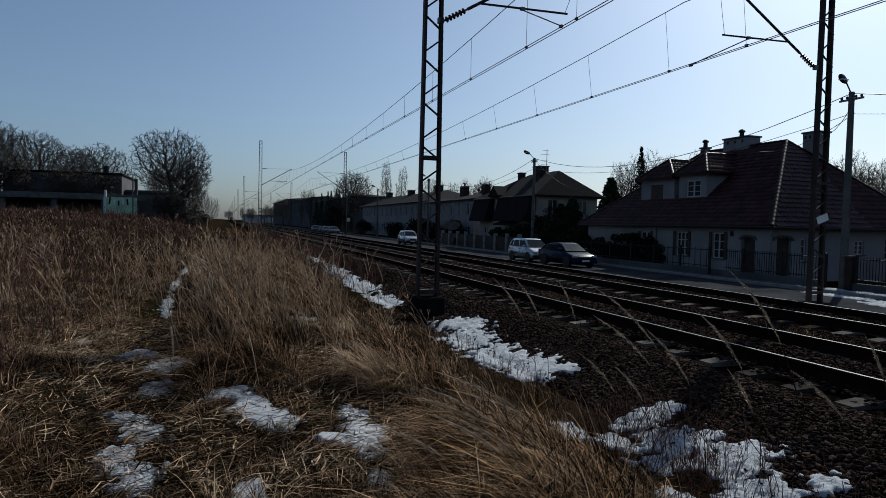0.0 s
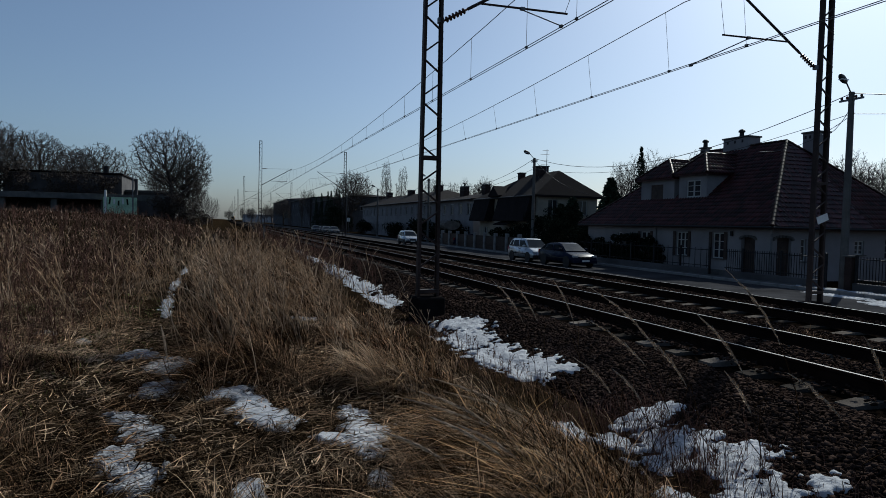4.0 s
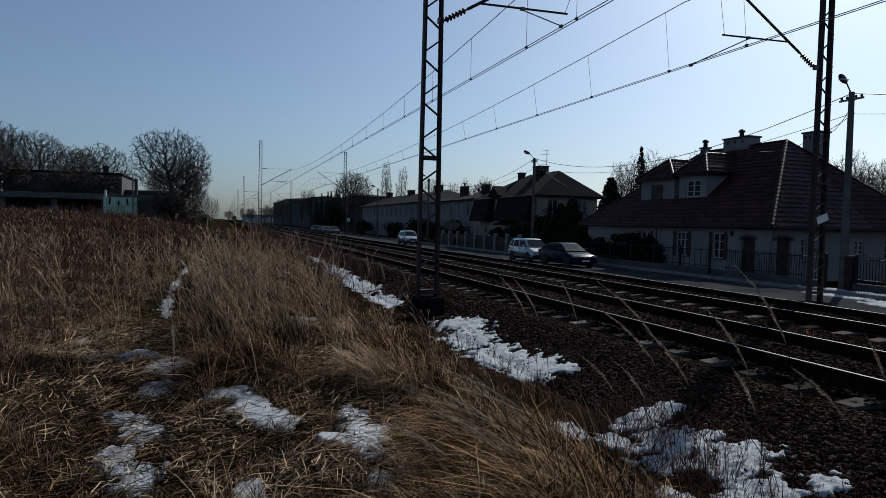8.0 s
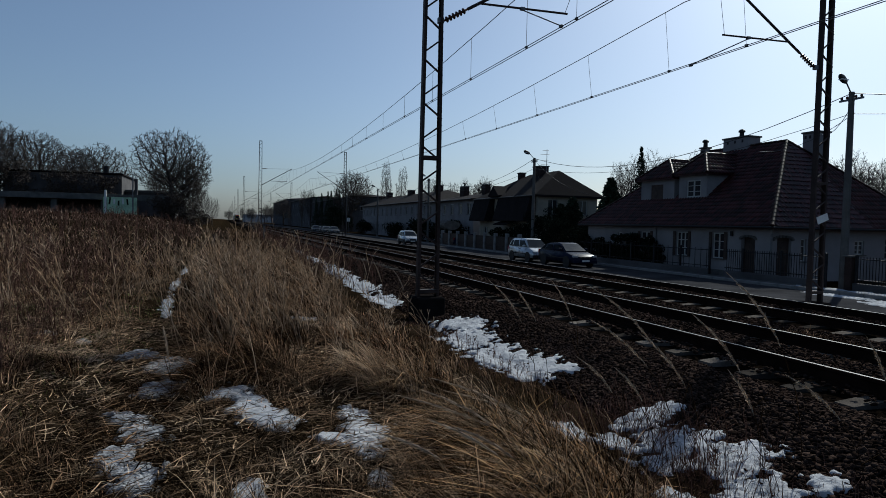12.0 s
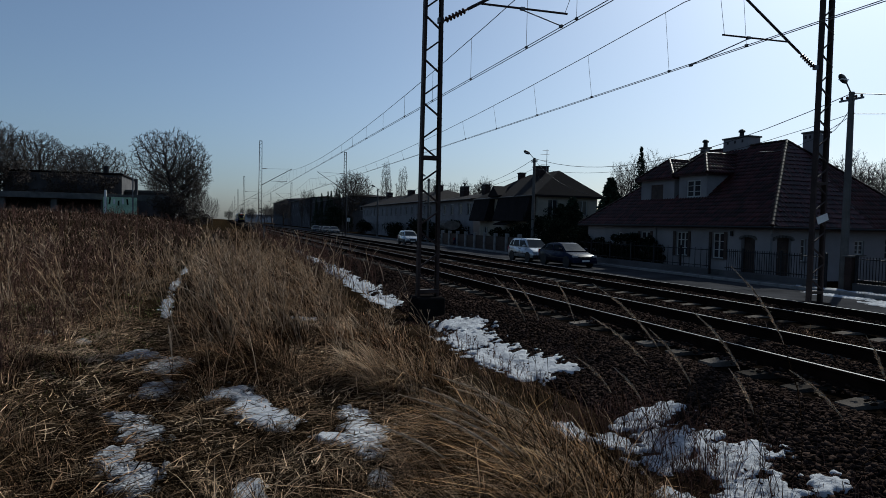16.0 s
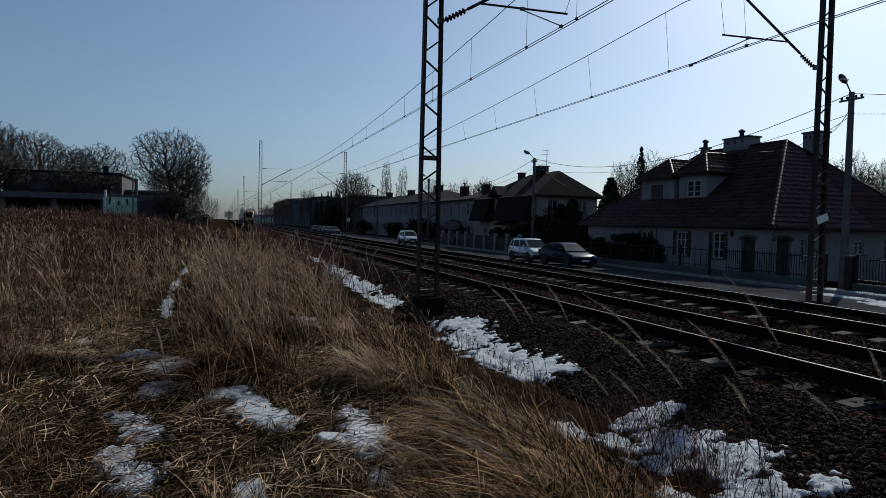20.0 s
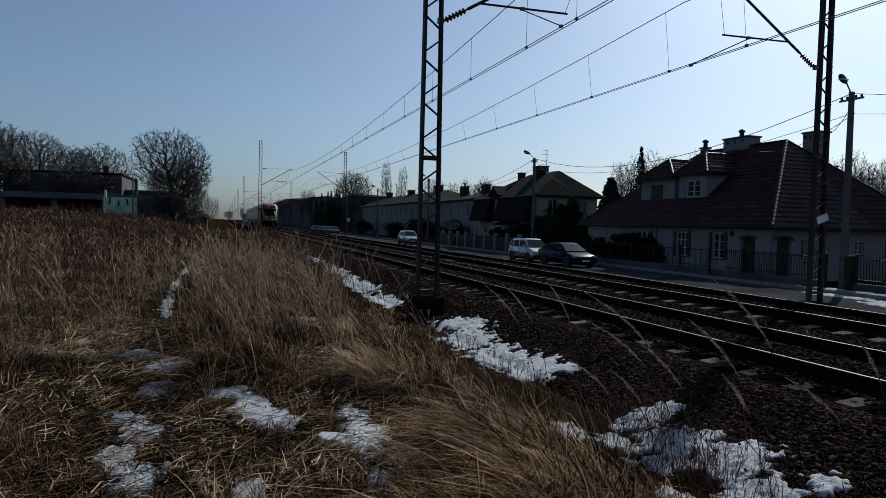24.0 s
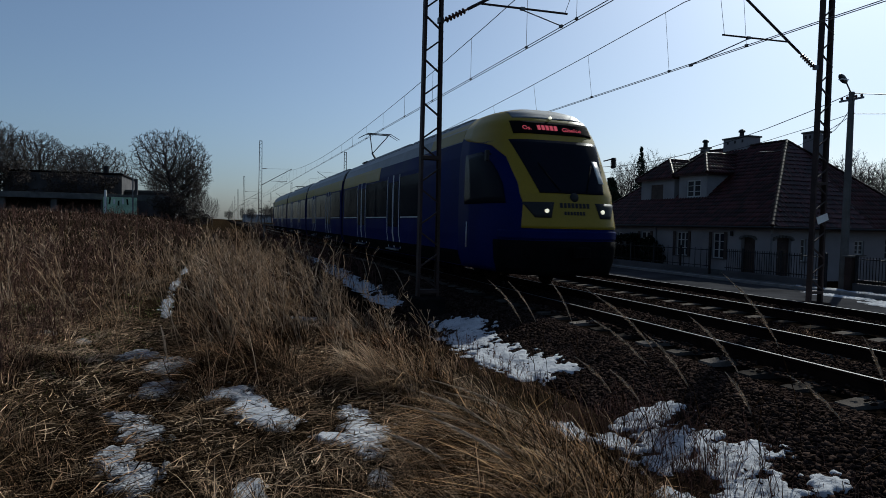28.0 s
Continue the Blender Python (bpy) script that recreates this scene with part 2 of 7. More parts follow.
def rod(a, b, r0, r1=None, sides=8, bm=None):
    """A tapered round bar from a to b."""
    r1 = r0 if r1 is None else r1
    a, b = Vector(a), Vector(b)
    own = bmesh.new()
    bmesh.ops.create_cone(own, cap_ends=True, segments=sides, radius1=r0, radius2=r1, depth=(b - a).length)
    m = Matrix.Translation((a + b) / 2) @ (b - a).to_track_quat("Z", "Y").to_matrix().to_4x4()
    bmesh.ops.transform(own, matrix=m, verts=own.verts)
    return merge(bm, own)


def bar(a, b, w, h, bm=None):
    """A square bar from a to b."""
    a, b = Vector(a), Vector(b)
    own = bmesh.new()
    bmesh.ops.create_cube(own, size=1.0)
    bmesh.ops.scale(own, vec=(w, h, (b - a).length), verts=own.verts)
    m = Matrix.Translation((a + b) / 2) @ (b - a).to_track_quat("Z", "Y").to_matrix().to_4x4()
    bmesh.ops.transform(own, matrix=m, verts=own.verts)
    return merge(bm, own)


def channel(a, b, w, d, t, flip, bm=None):
    """A steel channel from a to b, one piece: web w across x, flanges d along y."""
    out = [(-d, 0), (-d, w), (-d + t, w), (-d + t, t), (d - t, t), (d - t, w), (d, w), (d, 0)]
    own = bmesh.new()
    rows = [[own.verts.new((q[0] + flip * u, q[1] + y, q[2])) for y, u in out] for q in (a, b)]
    for k in range(8):
        own.faces.new((rows[0][k], rows[0][(k + 1) % 8], rows[1][(k + 1) % 8], rows[1][k]))
    own.faces.new(rows[0][::-1])
    own.faces.new(rows[1])
    bmesh.ops.recalc_face_normals(own, faces=own.faces)
    return merge(bm, own)


def ring(a, b, c, d, t, p, q, axis):
    """A rectangular frame, one piece, in an opening a..b by c..d, from p to q through the wall."""
    own = bmesh.new()
    rows = []
    for v in (p, q):
        for e in (0, t):
            pts = ((a + e, c + e), (b - e, c + e), (b - e, d - e), (a + e, d - e))
            rows.append([own.verts.new((v, u, z) if axis == "y" else (u, v, z)) for u, z in pts])
    for i, j in ((0, 1), (1, 3), (3, 2), (2, 0)):
        for k in range(4):
            own.faces.new((rows[i][k], rows[i][(k + 1) % 4], rows[j][(k + 1) % 4], rows[j][k]))
    bmesh.ops.recalc_face_normals(own, faces=own.faces)
    return own


def lathe(profile, sides=14, bm=None, m=None):
    own = bmesh.new()
    rings = []
    for r, z in profile:
        rings.append([own.verts.new((r * math.cos(2 * math.pi * k / sides), r * math.sin(2 * math.pi * k / sides), z)) for k in range(sides)])
    for a, b in zip(rings, rings[1:]):
        for k in range(sides):
            own.faces.new((a[k], a[(k + 1) % sides], b[(k + 1) % sides], b[k]))
    own.faces.new(rings[0][::-1])
    own.faces.new(rings[-1])
    if m is not None:
        bmesh.ops.transform(own, matrix=m, verts=own.verts)
    return merge(bm, own)


def prism(outline, x0, x1, axis="x", bm=None, bevel=0.0):
    """An outline of (u, z) pulled from x0 to x1 along an axis."""
    own = bmesh.new()
    rows = []
    for v in (x0, x1):
        rows.append([own.verts.new((v, u, z) if axis == "x" else (u, v, z)) for u, z in outline])
    n = len(outline)
    for k in range(n):
        own.faces.new((rows[0][k], rows[0][(k + 1) % n], rows[1][(k + 1) % n], rows[1][k]))
    own.faces.new(rows[0][::-1])
    own.faces.new(rows[1])
    bmesh.ops.recalc_face_normals(own, faces=own.faces)
    if bevel:
        bmesh.ops.bevel(own, geom=own.edges[:], offset=bevel, segments=2, affect="EDGES", clamp_overlap=True)
    return merge(bm, own)


def mesh_of(name, bm, mat, smooth=False):
    me = bpy.data.meshes.new(name)
    bm.to_mesh(me)
    bm.free()
    me.materials.append(mat)
    if smooth:
        me.polygons.foreach_set("use_smooth", [True] * len(me.polygons))
    return me


def mesh_np(name, verts, faces, mat, smooth=False):
    """A mesh from an (n, 3) array and an (m, k) array of corners."""
    me = bpy.data.meshes.new(name)
    k = faces.shape[1]
    me.vertices.add(len(verts))
    me.vertices.foreach_set("co", np.asarray(verts, dtype=np.float32).ravel())
    me.loops.add(faces.size)
    me.loops.foreach_set("vertex_index", faces.astype(np.int32).ravel())
    me.polygons.add(len(faces))
    me.polygons.foreach_set("loop_start", np.arange(0, faces.size, k, dtype=np.int32))
    me.polygons.foreach_set("loop_total", np.full(len(faces), k, dtype=np.int32))
    if smooth:
        me.polygons.foreach_set("use_smooth", np.ones(len(faces), dtype=bool))
    me.update(calc_edges=True)
    me.materials.append(mat)
    return me


def part(name, bm, mat, parent=None, label="", smooth=False, at=None):
    ob = new(name, bm if isinstance(bm, bpy.types.Mesh) else mesh_of(name, bm, mat, smooth))
    if parent is not None:
        ob.parent = parent
    if at is not None:
        ob.matrix_basis = at
    if label:
        tagged(ob, label)
    return ob


def thing(name, label, category, group="", kind="", at=None):
    ob = tagged(new(name), label, category, group, kind)
    ob.empty_display_size = 0.2
    if at is not None:
        ob.matrix_basis = at
    return ob


# ---- ground ----
def build_ground():
    xs = sorted(set([-900, -600, -300, -150, -90, -60, -40, -30] + [round(-25 + 1.0 * k, 3) for k in range(16)] + [round(-10 + 0.25 * k, 3) for k in range(58)]
                    + [4.6, 6, 9, 12.9, 13.5, 14.5, 15.4, 16.2, 16.6, 20, 23, 23.4, 26, 30, 40, 60, 100, 200, 400, 900]))
    ys = sorted(set([-400, -200, -100, -50, -20, -10, -5] + [round(0.3 * k, 3) for k in range(-5, 90)] + [27 + 1.5 * k for k in range(50)]
                    + [105, 115, 130, 150, 180, 220, 300, 400, 600, 900, 1500, 2500, 4000]))
    verts = np.array([(x, y, ground_z(x, y)) for y in ys for x in xs])
    nx = len(xs)
    faces = np.array([(j * nx + i, j * nx + i + 1, (j + 1) * nx + i + 1, (j + 1) * nx + i) for j in range(len(ys) - 1) for i in range(nx - 1)])
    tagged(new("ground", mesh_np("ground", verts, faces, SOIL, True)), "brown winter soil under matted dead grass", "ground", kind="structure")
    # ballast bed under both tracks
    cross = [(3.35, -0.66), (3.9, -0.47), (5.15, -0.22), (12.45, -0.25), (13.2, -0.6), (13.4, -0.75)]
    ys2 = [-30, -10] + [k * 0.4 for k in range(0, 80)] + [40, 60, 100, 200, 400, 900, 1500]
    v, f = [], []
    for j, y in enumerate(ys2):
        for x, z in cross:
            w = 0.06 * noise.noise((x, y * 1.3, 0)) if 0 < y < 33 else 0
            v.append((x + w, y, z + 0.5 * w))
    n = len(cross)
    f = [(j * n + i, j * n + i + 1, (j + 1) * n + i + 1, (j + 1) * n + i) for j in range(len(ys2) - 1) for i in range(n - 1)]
    tagged(new("ballast_bed", mesh_np("ballast_bed", np.array(v), np.array(f), BED, True)), "rust-brown ballast bed of the railway, blackened for shade between stones", "ballast", kind="structure")
    tagged(part("road", box(16.6, 23.0, -60, 700, STREET - 0.3, STREET), ASPHALT), "worn grey asphalt street beside the railway", "road", kind="structure")
    tagged(part("pavement", box(23.12, 24.3, -60, 700, STREET - 0.3, STREET + 0.12), CONCRETE), "grey concrete pavement along the house fences", "pavement", kind="structure")
    kerb = thing("kerb", "worn concrete kerb along the street", "kerb", kind="structure")
    one = mesh_of("kerb_stone", box(-0.06, 0.06, 0.01, 0.99, -0.3, 0.14, 0.015), KERB)
    for x in (16.54, 23.06):
        for k in range(90):
            part("kerb_stone", one, KERB, kerb, at=pose(x, 8 + k, STREET))
    tagged(part("kerb_far", box(16.48, 16.6, 98.01, 700, STREET - 0.3, STREET + 0.14), KERB), "concrete kerb running on down the street", "kerb", kind="structure")


build_ground()

# ---- railway ----
RAIL = [(-0.07, 0), (-0.07, 0.012), (-0.012, 0.03), (-0.012, 0.115), (-0.034, 0.128), (-0.034, 0.158), (0.034, 0.158), (0.034, 0.128), (0.012, 0.115), (0.012, 0.03), (0.07, 0.012), (0.07, 0)]


def build_track(xc, z, so, label, clips):
    tr = thing("railway_track", label, "railway track", "pair of railway tracks", "structure", pose(xc, 0, z))
    for s in (-0.752, 0.752):
        body = part("rail", prism([(s + u, h - 0.1605) for u, h in RAIL], -40, 900, "y"), RAIL_SIDE, tr, "rusty steel rail")
        part("running_surface", box(s - 0.014, s + 0.02, -40, 900, -0.0025, 0.0015), RAIL_TOP, body, "polished bright rail head")
    out = [(-0.135, -0.2), (-0.11, 0.0), (0.11, 0.0), (0.135, -0.2)]
    bm = bmesh.new()
    rows = []
    for x, dz, w in ((-1.28, -0.02, 0.92), (-1.0, 0.0, 1.0), (-0.5, 0.0, 1.0), (-0.25, -0.03, 0.85), (0.25, -0.03, 0.85), (0.5, 0.0, 1.0), (1.0, 0.0, 1.0), (1.28, -0.02, 0.92)):
        rows.append([bm.verts.new((x, u * w, h + (dz if h > -0.1 else 0))) for u, h in out])
    for a, b in zip(rows, rows[1:]):
        for k in range(4):
            bm.faces.new((a[k], a[(k + 1) % 4], b[(k + 1) % 4], b[k]))
    bm.faces.new(rows[0][::-1])
    bm.faces.new(rows[-1])
    bmesh.ops.recalc_face_normals(bm, faces=bm.faces)
    me = mesh_of("sleeper", bm, SLEEPER)
    clip = bmesh.new()
    for s in (-0.752, 0.752):
        for side in (-1, 1):
            box(s + side * 0.08 - 0.03, s + side * 0.08 + 0.03, -0.05, 0.05, -0.002, 0.035, 0.008, clip)
            rod((s + side * 0.11, 0, 0), (s + side * 0.11, 0, 0.06), 0.014, sides=6, bm=clip)
    clip_me = mesh_of("rail_fastening", clip, RAIL_SIDE)
    step = 0.631
    rng = random.Random(int(xc * 10))
    n = 0
    y = so - 6 * step
    while n < 290:
        sl = part("sleeper", me, SLEEPER, tr, at=pose(rng.uniform(-0.02, 0.02), y, -0.165 + rng.uniform(-0.006, 0.004), 0, 0, rng.uniform(-0.5, 0.5)))
        if n < clips:
            part("rail_fastening", clip_me, RAIL_SIDE, sl)
        n += 1
        y += step
    base = np.array([v.co[:] for v in me.vertices])
    quads = [tuple(p.vertices) for p in me.polygons if len(p.vertices) == 4]
    v, f = [], []
    while y < 600:
        o = len(v) * len(base)
        f += [tuple(o + i for i in q) for q in quads]
        v.append(base + (0, y, -0.165))
        y += step
    far = part("sleepers_beyond", mesh_np("sleepers_beyond", np.concatenate(v), np.array(f), SLEEPER), SLEEPER, tr)
    tagged(far, "concrete sleepers further along the line", kind="stuff")
    return tr


build_track(XA, 0.0, 4.49, "straight railway track on concrete sleepers, nearest the field", 60)
build_track(XB, ZB, 4.75, "straight railway track on concrete sleepers, beside the street", 40)


# ---- overhead line ----
def insulator(a, b, r=0.065, sheds=6):
    a, b = Vector(a), Vector(b)
    L = (b - a).length
    prof = [(0.02, 0)]
    for k in range(sheds):
        z = L * (0.1 + 0.8 * k / sheds)
        prof += [(0.025, z), (r, z + 0.012), (r * 0.9, z + 0.03), (0.025, z + 0.045)]
    prof += [(0.02, L)]
    m = Matrix.Translation(a) @ (b - a).to_track_quat("Z", "Y").to_matrix().to_4x4()
    return lathe(prof, 12, None, m)


def build_mast(side, height, reach_hi, arm, label, detail=True):
    """side +1: the arm reaches towards +x. arm: heights of hinge, tube end, register tube, contact wire and their reach in x."""
    ma = thing("catenary_mast", label, "catenary mast", "masts along the railway")
    base_w, top_w = 0.46, 0.33
    z0 = -0.25 if side > 0 else -0.5
    part("footing", box(-0.3, 0.3, -0.3, 0.3, -1.0, z0 + (0.2 if side > 0 else 0.03), 0.03), FOOTING, ma, "dark concrete footing")

    def half(z):
        return (base_w + (top_w - base_w) * (z - z0) / (height - z0)) / 2

    for s in (-1, 1):
        bm = channel((s * half(z0), 0, z0), (s * half(height), 0, height), 0.055, 0.075, 0.012, -s)
        part("chord", bm, MAST_PAINT, ma)
    z, k = z0 + 0.35, 0
    step = 0.43
    while z + step < height - 0.05:
        s = -1 if k % 2 else 1
        for y in (-0.066,):
            part("lattice_bar", bar((s * half(z), y, z), (-s * half(z + step * 0.72), y, z + step * 0.72), 0.032, 0.032), MAST_PAINT, ma)
        z += step
        k += 1
    for zz in (z0 + 0.3, 2.75, height - 0.02):
        part("batten", box(-half(zz), half(zz), -0.085, 0.085, zz - 0.04, zz + 0.04, 0.005), MAST_PAINT, ma)
    hx, hz, tx, tz, rz0, rz1, rx0, rx1, sx0, wz, wx = arm
    s = side
    L = Vector((s * tx, 0, tz)) - Vector((s * hx, 0, hz))
    u = L.normalized()
    h = Vector((s * hx, 0, hz))
    part("hinge", box(s * (hx - 0.12), s * hx, -0.05, 0.05, hz - 0.06, hz + 0.06, 0.01), GALV, ma)
    part("insulator", insulator(h, h + u * 0.62), INSULATOR, ma, "ribbed brown porcelain insulator", smooth=True)
    part("cantilever_tube", rod(h + u * 0.6, (s * tx, 0, tz), 0.033), MAST_PAINT, ma)
    top = Vector((s * 0.2, 0, tz - 0.1))
    part("stay_insulator", insulator(top, top + Vector((s * 0.55, 0, 0)), 0.05, 5), INSULATOR, ma, smooth=True)
    part("top_stay", rod(top + Vector((s * 0.5, 0, 0)), (s * (tx - 0.05), 0, tz - 0.02), 0.012, sides=6), GALV, ma)
    part("register_tube", rod((s * rx0, 0, rz0), (s * rx1, 0, rz1), 0.024), MAST_PAINT, ma)
    part("register_hanger", rod((s * (rx1 - 0.06 * (1 if rx1 > rx0 else -1)), 0, rz1), (s * (tx - 0.06), 0, tz - 0.03), 0.006, sides=5), COPPER, ma)
    mid = Vector((s * sx0, 0, rz0 + (rz1 - rz0) * (sx0 - rx0) / (rx1 - rx0)))
    part("clamp", box(mid.x - 0.05, mid.x + 0.05, -0.035, 0.035, mid.z - 0.04, mid.z + 0.03, 0.008), GALV, ma)
    st = part("steady_arm", rod(mid - Vector((0, 0, 0.03)), (s * wx, 0, wz + 0.03), 0.014, sides=6), GALV, ma)
    part("wire_clip", box(s * wx - 0.03, s * wx + 0.03, -0.05, 0.05, wz - 0.01, wz + 0.05, 0.006), GALV, st)
    return ma


ARM_L = (0.22, 5.51, 3.55, 7.47, 5.96, 6.0, 1.01, 3.02, 1.96, 5.70, 2.88)
ARM_R = (0.38, 5.83, 3.7, 7.95, 6.40, 6.34, 1.32, 3.42, 2.6, 5.47, 4.35)
ml = build_mast(1, 10.54, 0, ARM_L, "rusty brown lattice catenary mast with cantilever arm in the dry grass")
ml.matrix_basis = pose(MAST_L[0], MAST_L[1], 0)
for k in range(1, 11):
    copy_thing(ml, pose(MAST_L[0], MAST_L[1] + MAST_L[2] * k, 0))
mr = build_mast(-1, 10.7, 0, ARM_R, "rusty brown lattice catenary mast with cantilever arm beside the street")
mr.matrix_basis = pose(MAST_R[0], MAST_R[1], 0)
for k in range(1, 10):
    copy_thing(mr, pose(MAST_R[0], MAST_R[1] + MAST_R[2] * k, 0))
plate = thing("sign_plate", "small white enamel number plate bolted to a catenary mast", "sign", at=pose(15.24, 13.2, 1.80))
part("panel", box(-0.2, 0.2, -0.012, 0.0, -0.1, 0.1, 0.004), SIGN_WHITE, plate, at=pose(0, 0, 0, 0, -20, 0))


def cable(points, r, sides=5):
    """A thin round cable through points, one tube."""
    v, f = [], []
    n = len(points)
    pts = [Vector(q) for q in points]
    for i, q in enumerate(pts):
        d = (pts[min(i + 1, n - 1)] - pts[max(i - 1, 0)]).normalized()
        a = d.cross(Vector((0, 0, 1))).normalized()
        b = a.cross(d)
        for k in range(sides):
            t = 2 * math.pi * k / sides
            v.append(q + (a * math.cos(t) + b * math.sin(t)) * r)
    for i in range(n - 1):
        for k in range(sides):
            f.append((i * sides + k, i * sides + (k + 1) % sides, (i + 1) * sides + (k + 1) % sides, (i + 1) * sides + k))
    return np.array([q[:] for q in v]), np.array(f)


def build_wires(x, zc, y_first, span, label, dx, first):
    w = thing("overhead_line", label, "overhead line", "overhead lines of the two tracks")
    supports = [y_first + span * k for k in range(-1, 9)]
    for off in (-0.045, 0.045):
        pts = [(x + off, y, zc) for y in supports]
        part("contact_wire", mesh_np("contact_wire", *cable(pts, 0.0095), COPPER), COPPER, w)
    pts = []
    for k, (a, b) in enumerate(zip(supports, supports[1:])):
        for i in range(16):
            t = i / 16
            pts.append((x + dx, a + (b - a) * t, zc + 0.46 + 1.06 * (2 * t - 1) ** 2))
    part("messenger_wire", mesh_np("messenger_wire", *cable(pts, 0.011), COPPER), COPPER, w)
    for k, (a, b) in enumerate(zip(supports, supports[1:])):
        if k > 4:
            break
        y = a + first
        while y < b - 0.5:
            t = (y - a) / (b - a)
            q = (x, y)
            part("dropper", rod((*q, zc), (x + dx, y, zc + 0.46 + 1.06 * (2 * t - 1) ** 2), 0.006, sides=4), COPPER, w)
            part("dropper_clip", box(q[0] - 0.025, q[0] + 0.025, q[1] - 0.03, q[1] + 0.03, zc - 0.01, zc + 0.04), COPPER, w)
            y += 3.7


build_wires(XA, 5.70, MAST_L[1], MAST_L[2], "twin contact wires with messenger and droppers over the field-side track", 0.0, 1.75)
build_wires(XB + 0.02, 5.47, MAST_R[1], MAST_R[2], "twin contact wires with messenger and droppers over the street-side track", -0.17, 0.7)


# ---- the train ----
HALF = [(1.30, 0.42), (1.41, 0.75), (1.44, 1.2), (1.44, 2.55), (1.42, 3.05), (1.37, 3.42), (1.26, 3.74), (1.02, 3.99), (0.55, 4.12), (0.0, 4.16)]
NOSE_L = 3.2


def side_x(z):
    tab = [(h, x) for x, h in HALF]
    return lerp_table(tab, z)


def nose_y(z):
    """How far the front surface lies behind the tip at a height."""
    return lerp_table([(0.3, 0.10), (0.9, 0.0), (1.4, 0.02), (2.1, 0.22), (3.3, 0.98), (3.75, 1.28), (3.95, 1.5), (4.08, 1.85), (4.14, 2.3), (4.16, 2.7)], z)


PW = 3.9


def nose(th, z, off=0.0):
    y0 = nose_y(z)
    hw = side_x(z) + off
    c, s = math.cos(th), math.sin(th)
    x = hw * math.copysign(abs(c) ** (2 / PW), c)
    y = y0 - off + (NOSE_L - y0) * (1 - abs(s) ** (2 / PW))
    return (x, y, z)


def th_at_y(y, z):
    y0 = nose_y(z)
    q = min(1, max(0, 1 - (y - y0) / (NOSE_L - y0)))
    return math.asin(q ** (PW / 2))


def th_at_x(x, z):
    q = min(1, abs(x) / side_x(z)) ** (PW / 2)
    a = math.acos(q)
    return a if x >= 0 else math.pi - a


def nose_patch(za, zb, lo, hi, off, nz=14, nt=24):
    bm = bmesh.new()
    g = []
    for i in range(nz + 1):
        z = za + (zb - za) * i / nz
        a, b = lo(z), hi(z)
        g.append([bm.verts.new(nose(a + (b - a) * k / nt, z, off)) for k in range(nt + 1)])
    for i in range(nz):
        for k in range(nt):
            bm.faces.new((g[i][k], g[i][k + 1], g[i + 1][k + 1], g[i + 1][k]))
    bmesh.ops.remove_doubles(bm, verts=bm.verts, dist=1e-5)
    bmesh.ops.recalc_face_normals(bm, faces=bm.faces)
    bmesh.ops.solidify(bm, geom=bm.faces[:], thickness=0.004)
    return bm


def hull(y0, y1, za, zb, bm=None, inset=0.0, caps=True):
    """The car's shell between two heights, y0 to y1, both sides and the roof where it is reached."""
    zs = [za] + [h for _, h in HALF if za < h < zb] + [zb]
    right = [(side_x(z) - inset, z) for z in zs]
    if zb >= 4.16:
        out = right + [(-x, z) for x, z in right[::-1][1:]]
    else:
        out = right + [(-x, z) for x, z in right[::-1]]
    return prism(out, y0, y1, "y", bm)


def side_panel(s, y0, y1, za, zb, off, nz=5):
    """A thin panel that follows the side wall."""
    bm = bmesh.new()
    rows = []
    zs = [za + (zb - za) * i / nz for i in range(nz + 1)]
    for y in (y0, y1):
        rows.append([bm.verts.new((s * (side_x(z) + off), y, z)) for z in zs])
    for k in range(nz):
        bm.faces.new((rows[0][k], rows[1][k], rows[1][k + 1], rows[0][k + 1]))
    bmesh.ops.recalc_face_normals(bm, faces=bm.faces)
    if (bm.faces[:][0].normal.x > 0) != (s > 0):
        bmesh.ops.reverse_faces(bm, faces=bm.faces)
    bmesh.ops.solidify(bm, geom=bm.faces[:], thickness=0.006)
    return bm


def lettering(text, size):
    """Flat letters of the built-in font with a little thickness, standing on the x axis and facing -y once turned upright."""
    cu = bpy.data.curves.new("lettering", "FONT")
    cu.body, cu.size, cu.extrude = text, size, 0.002
    ob = new("lettering", cu)
    bm = bmesh.new()
    bm.from_mesh(ob.to_mesh())
    ob.to_mesh_clear()
    bpy.data.objects.remove(ob)
    bpy.data.curves.remove(cu)
    return bm


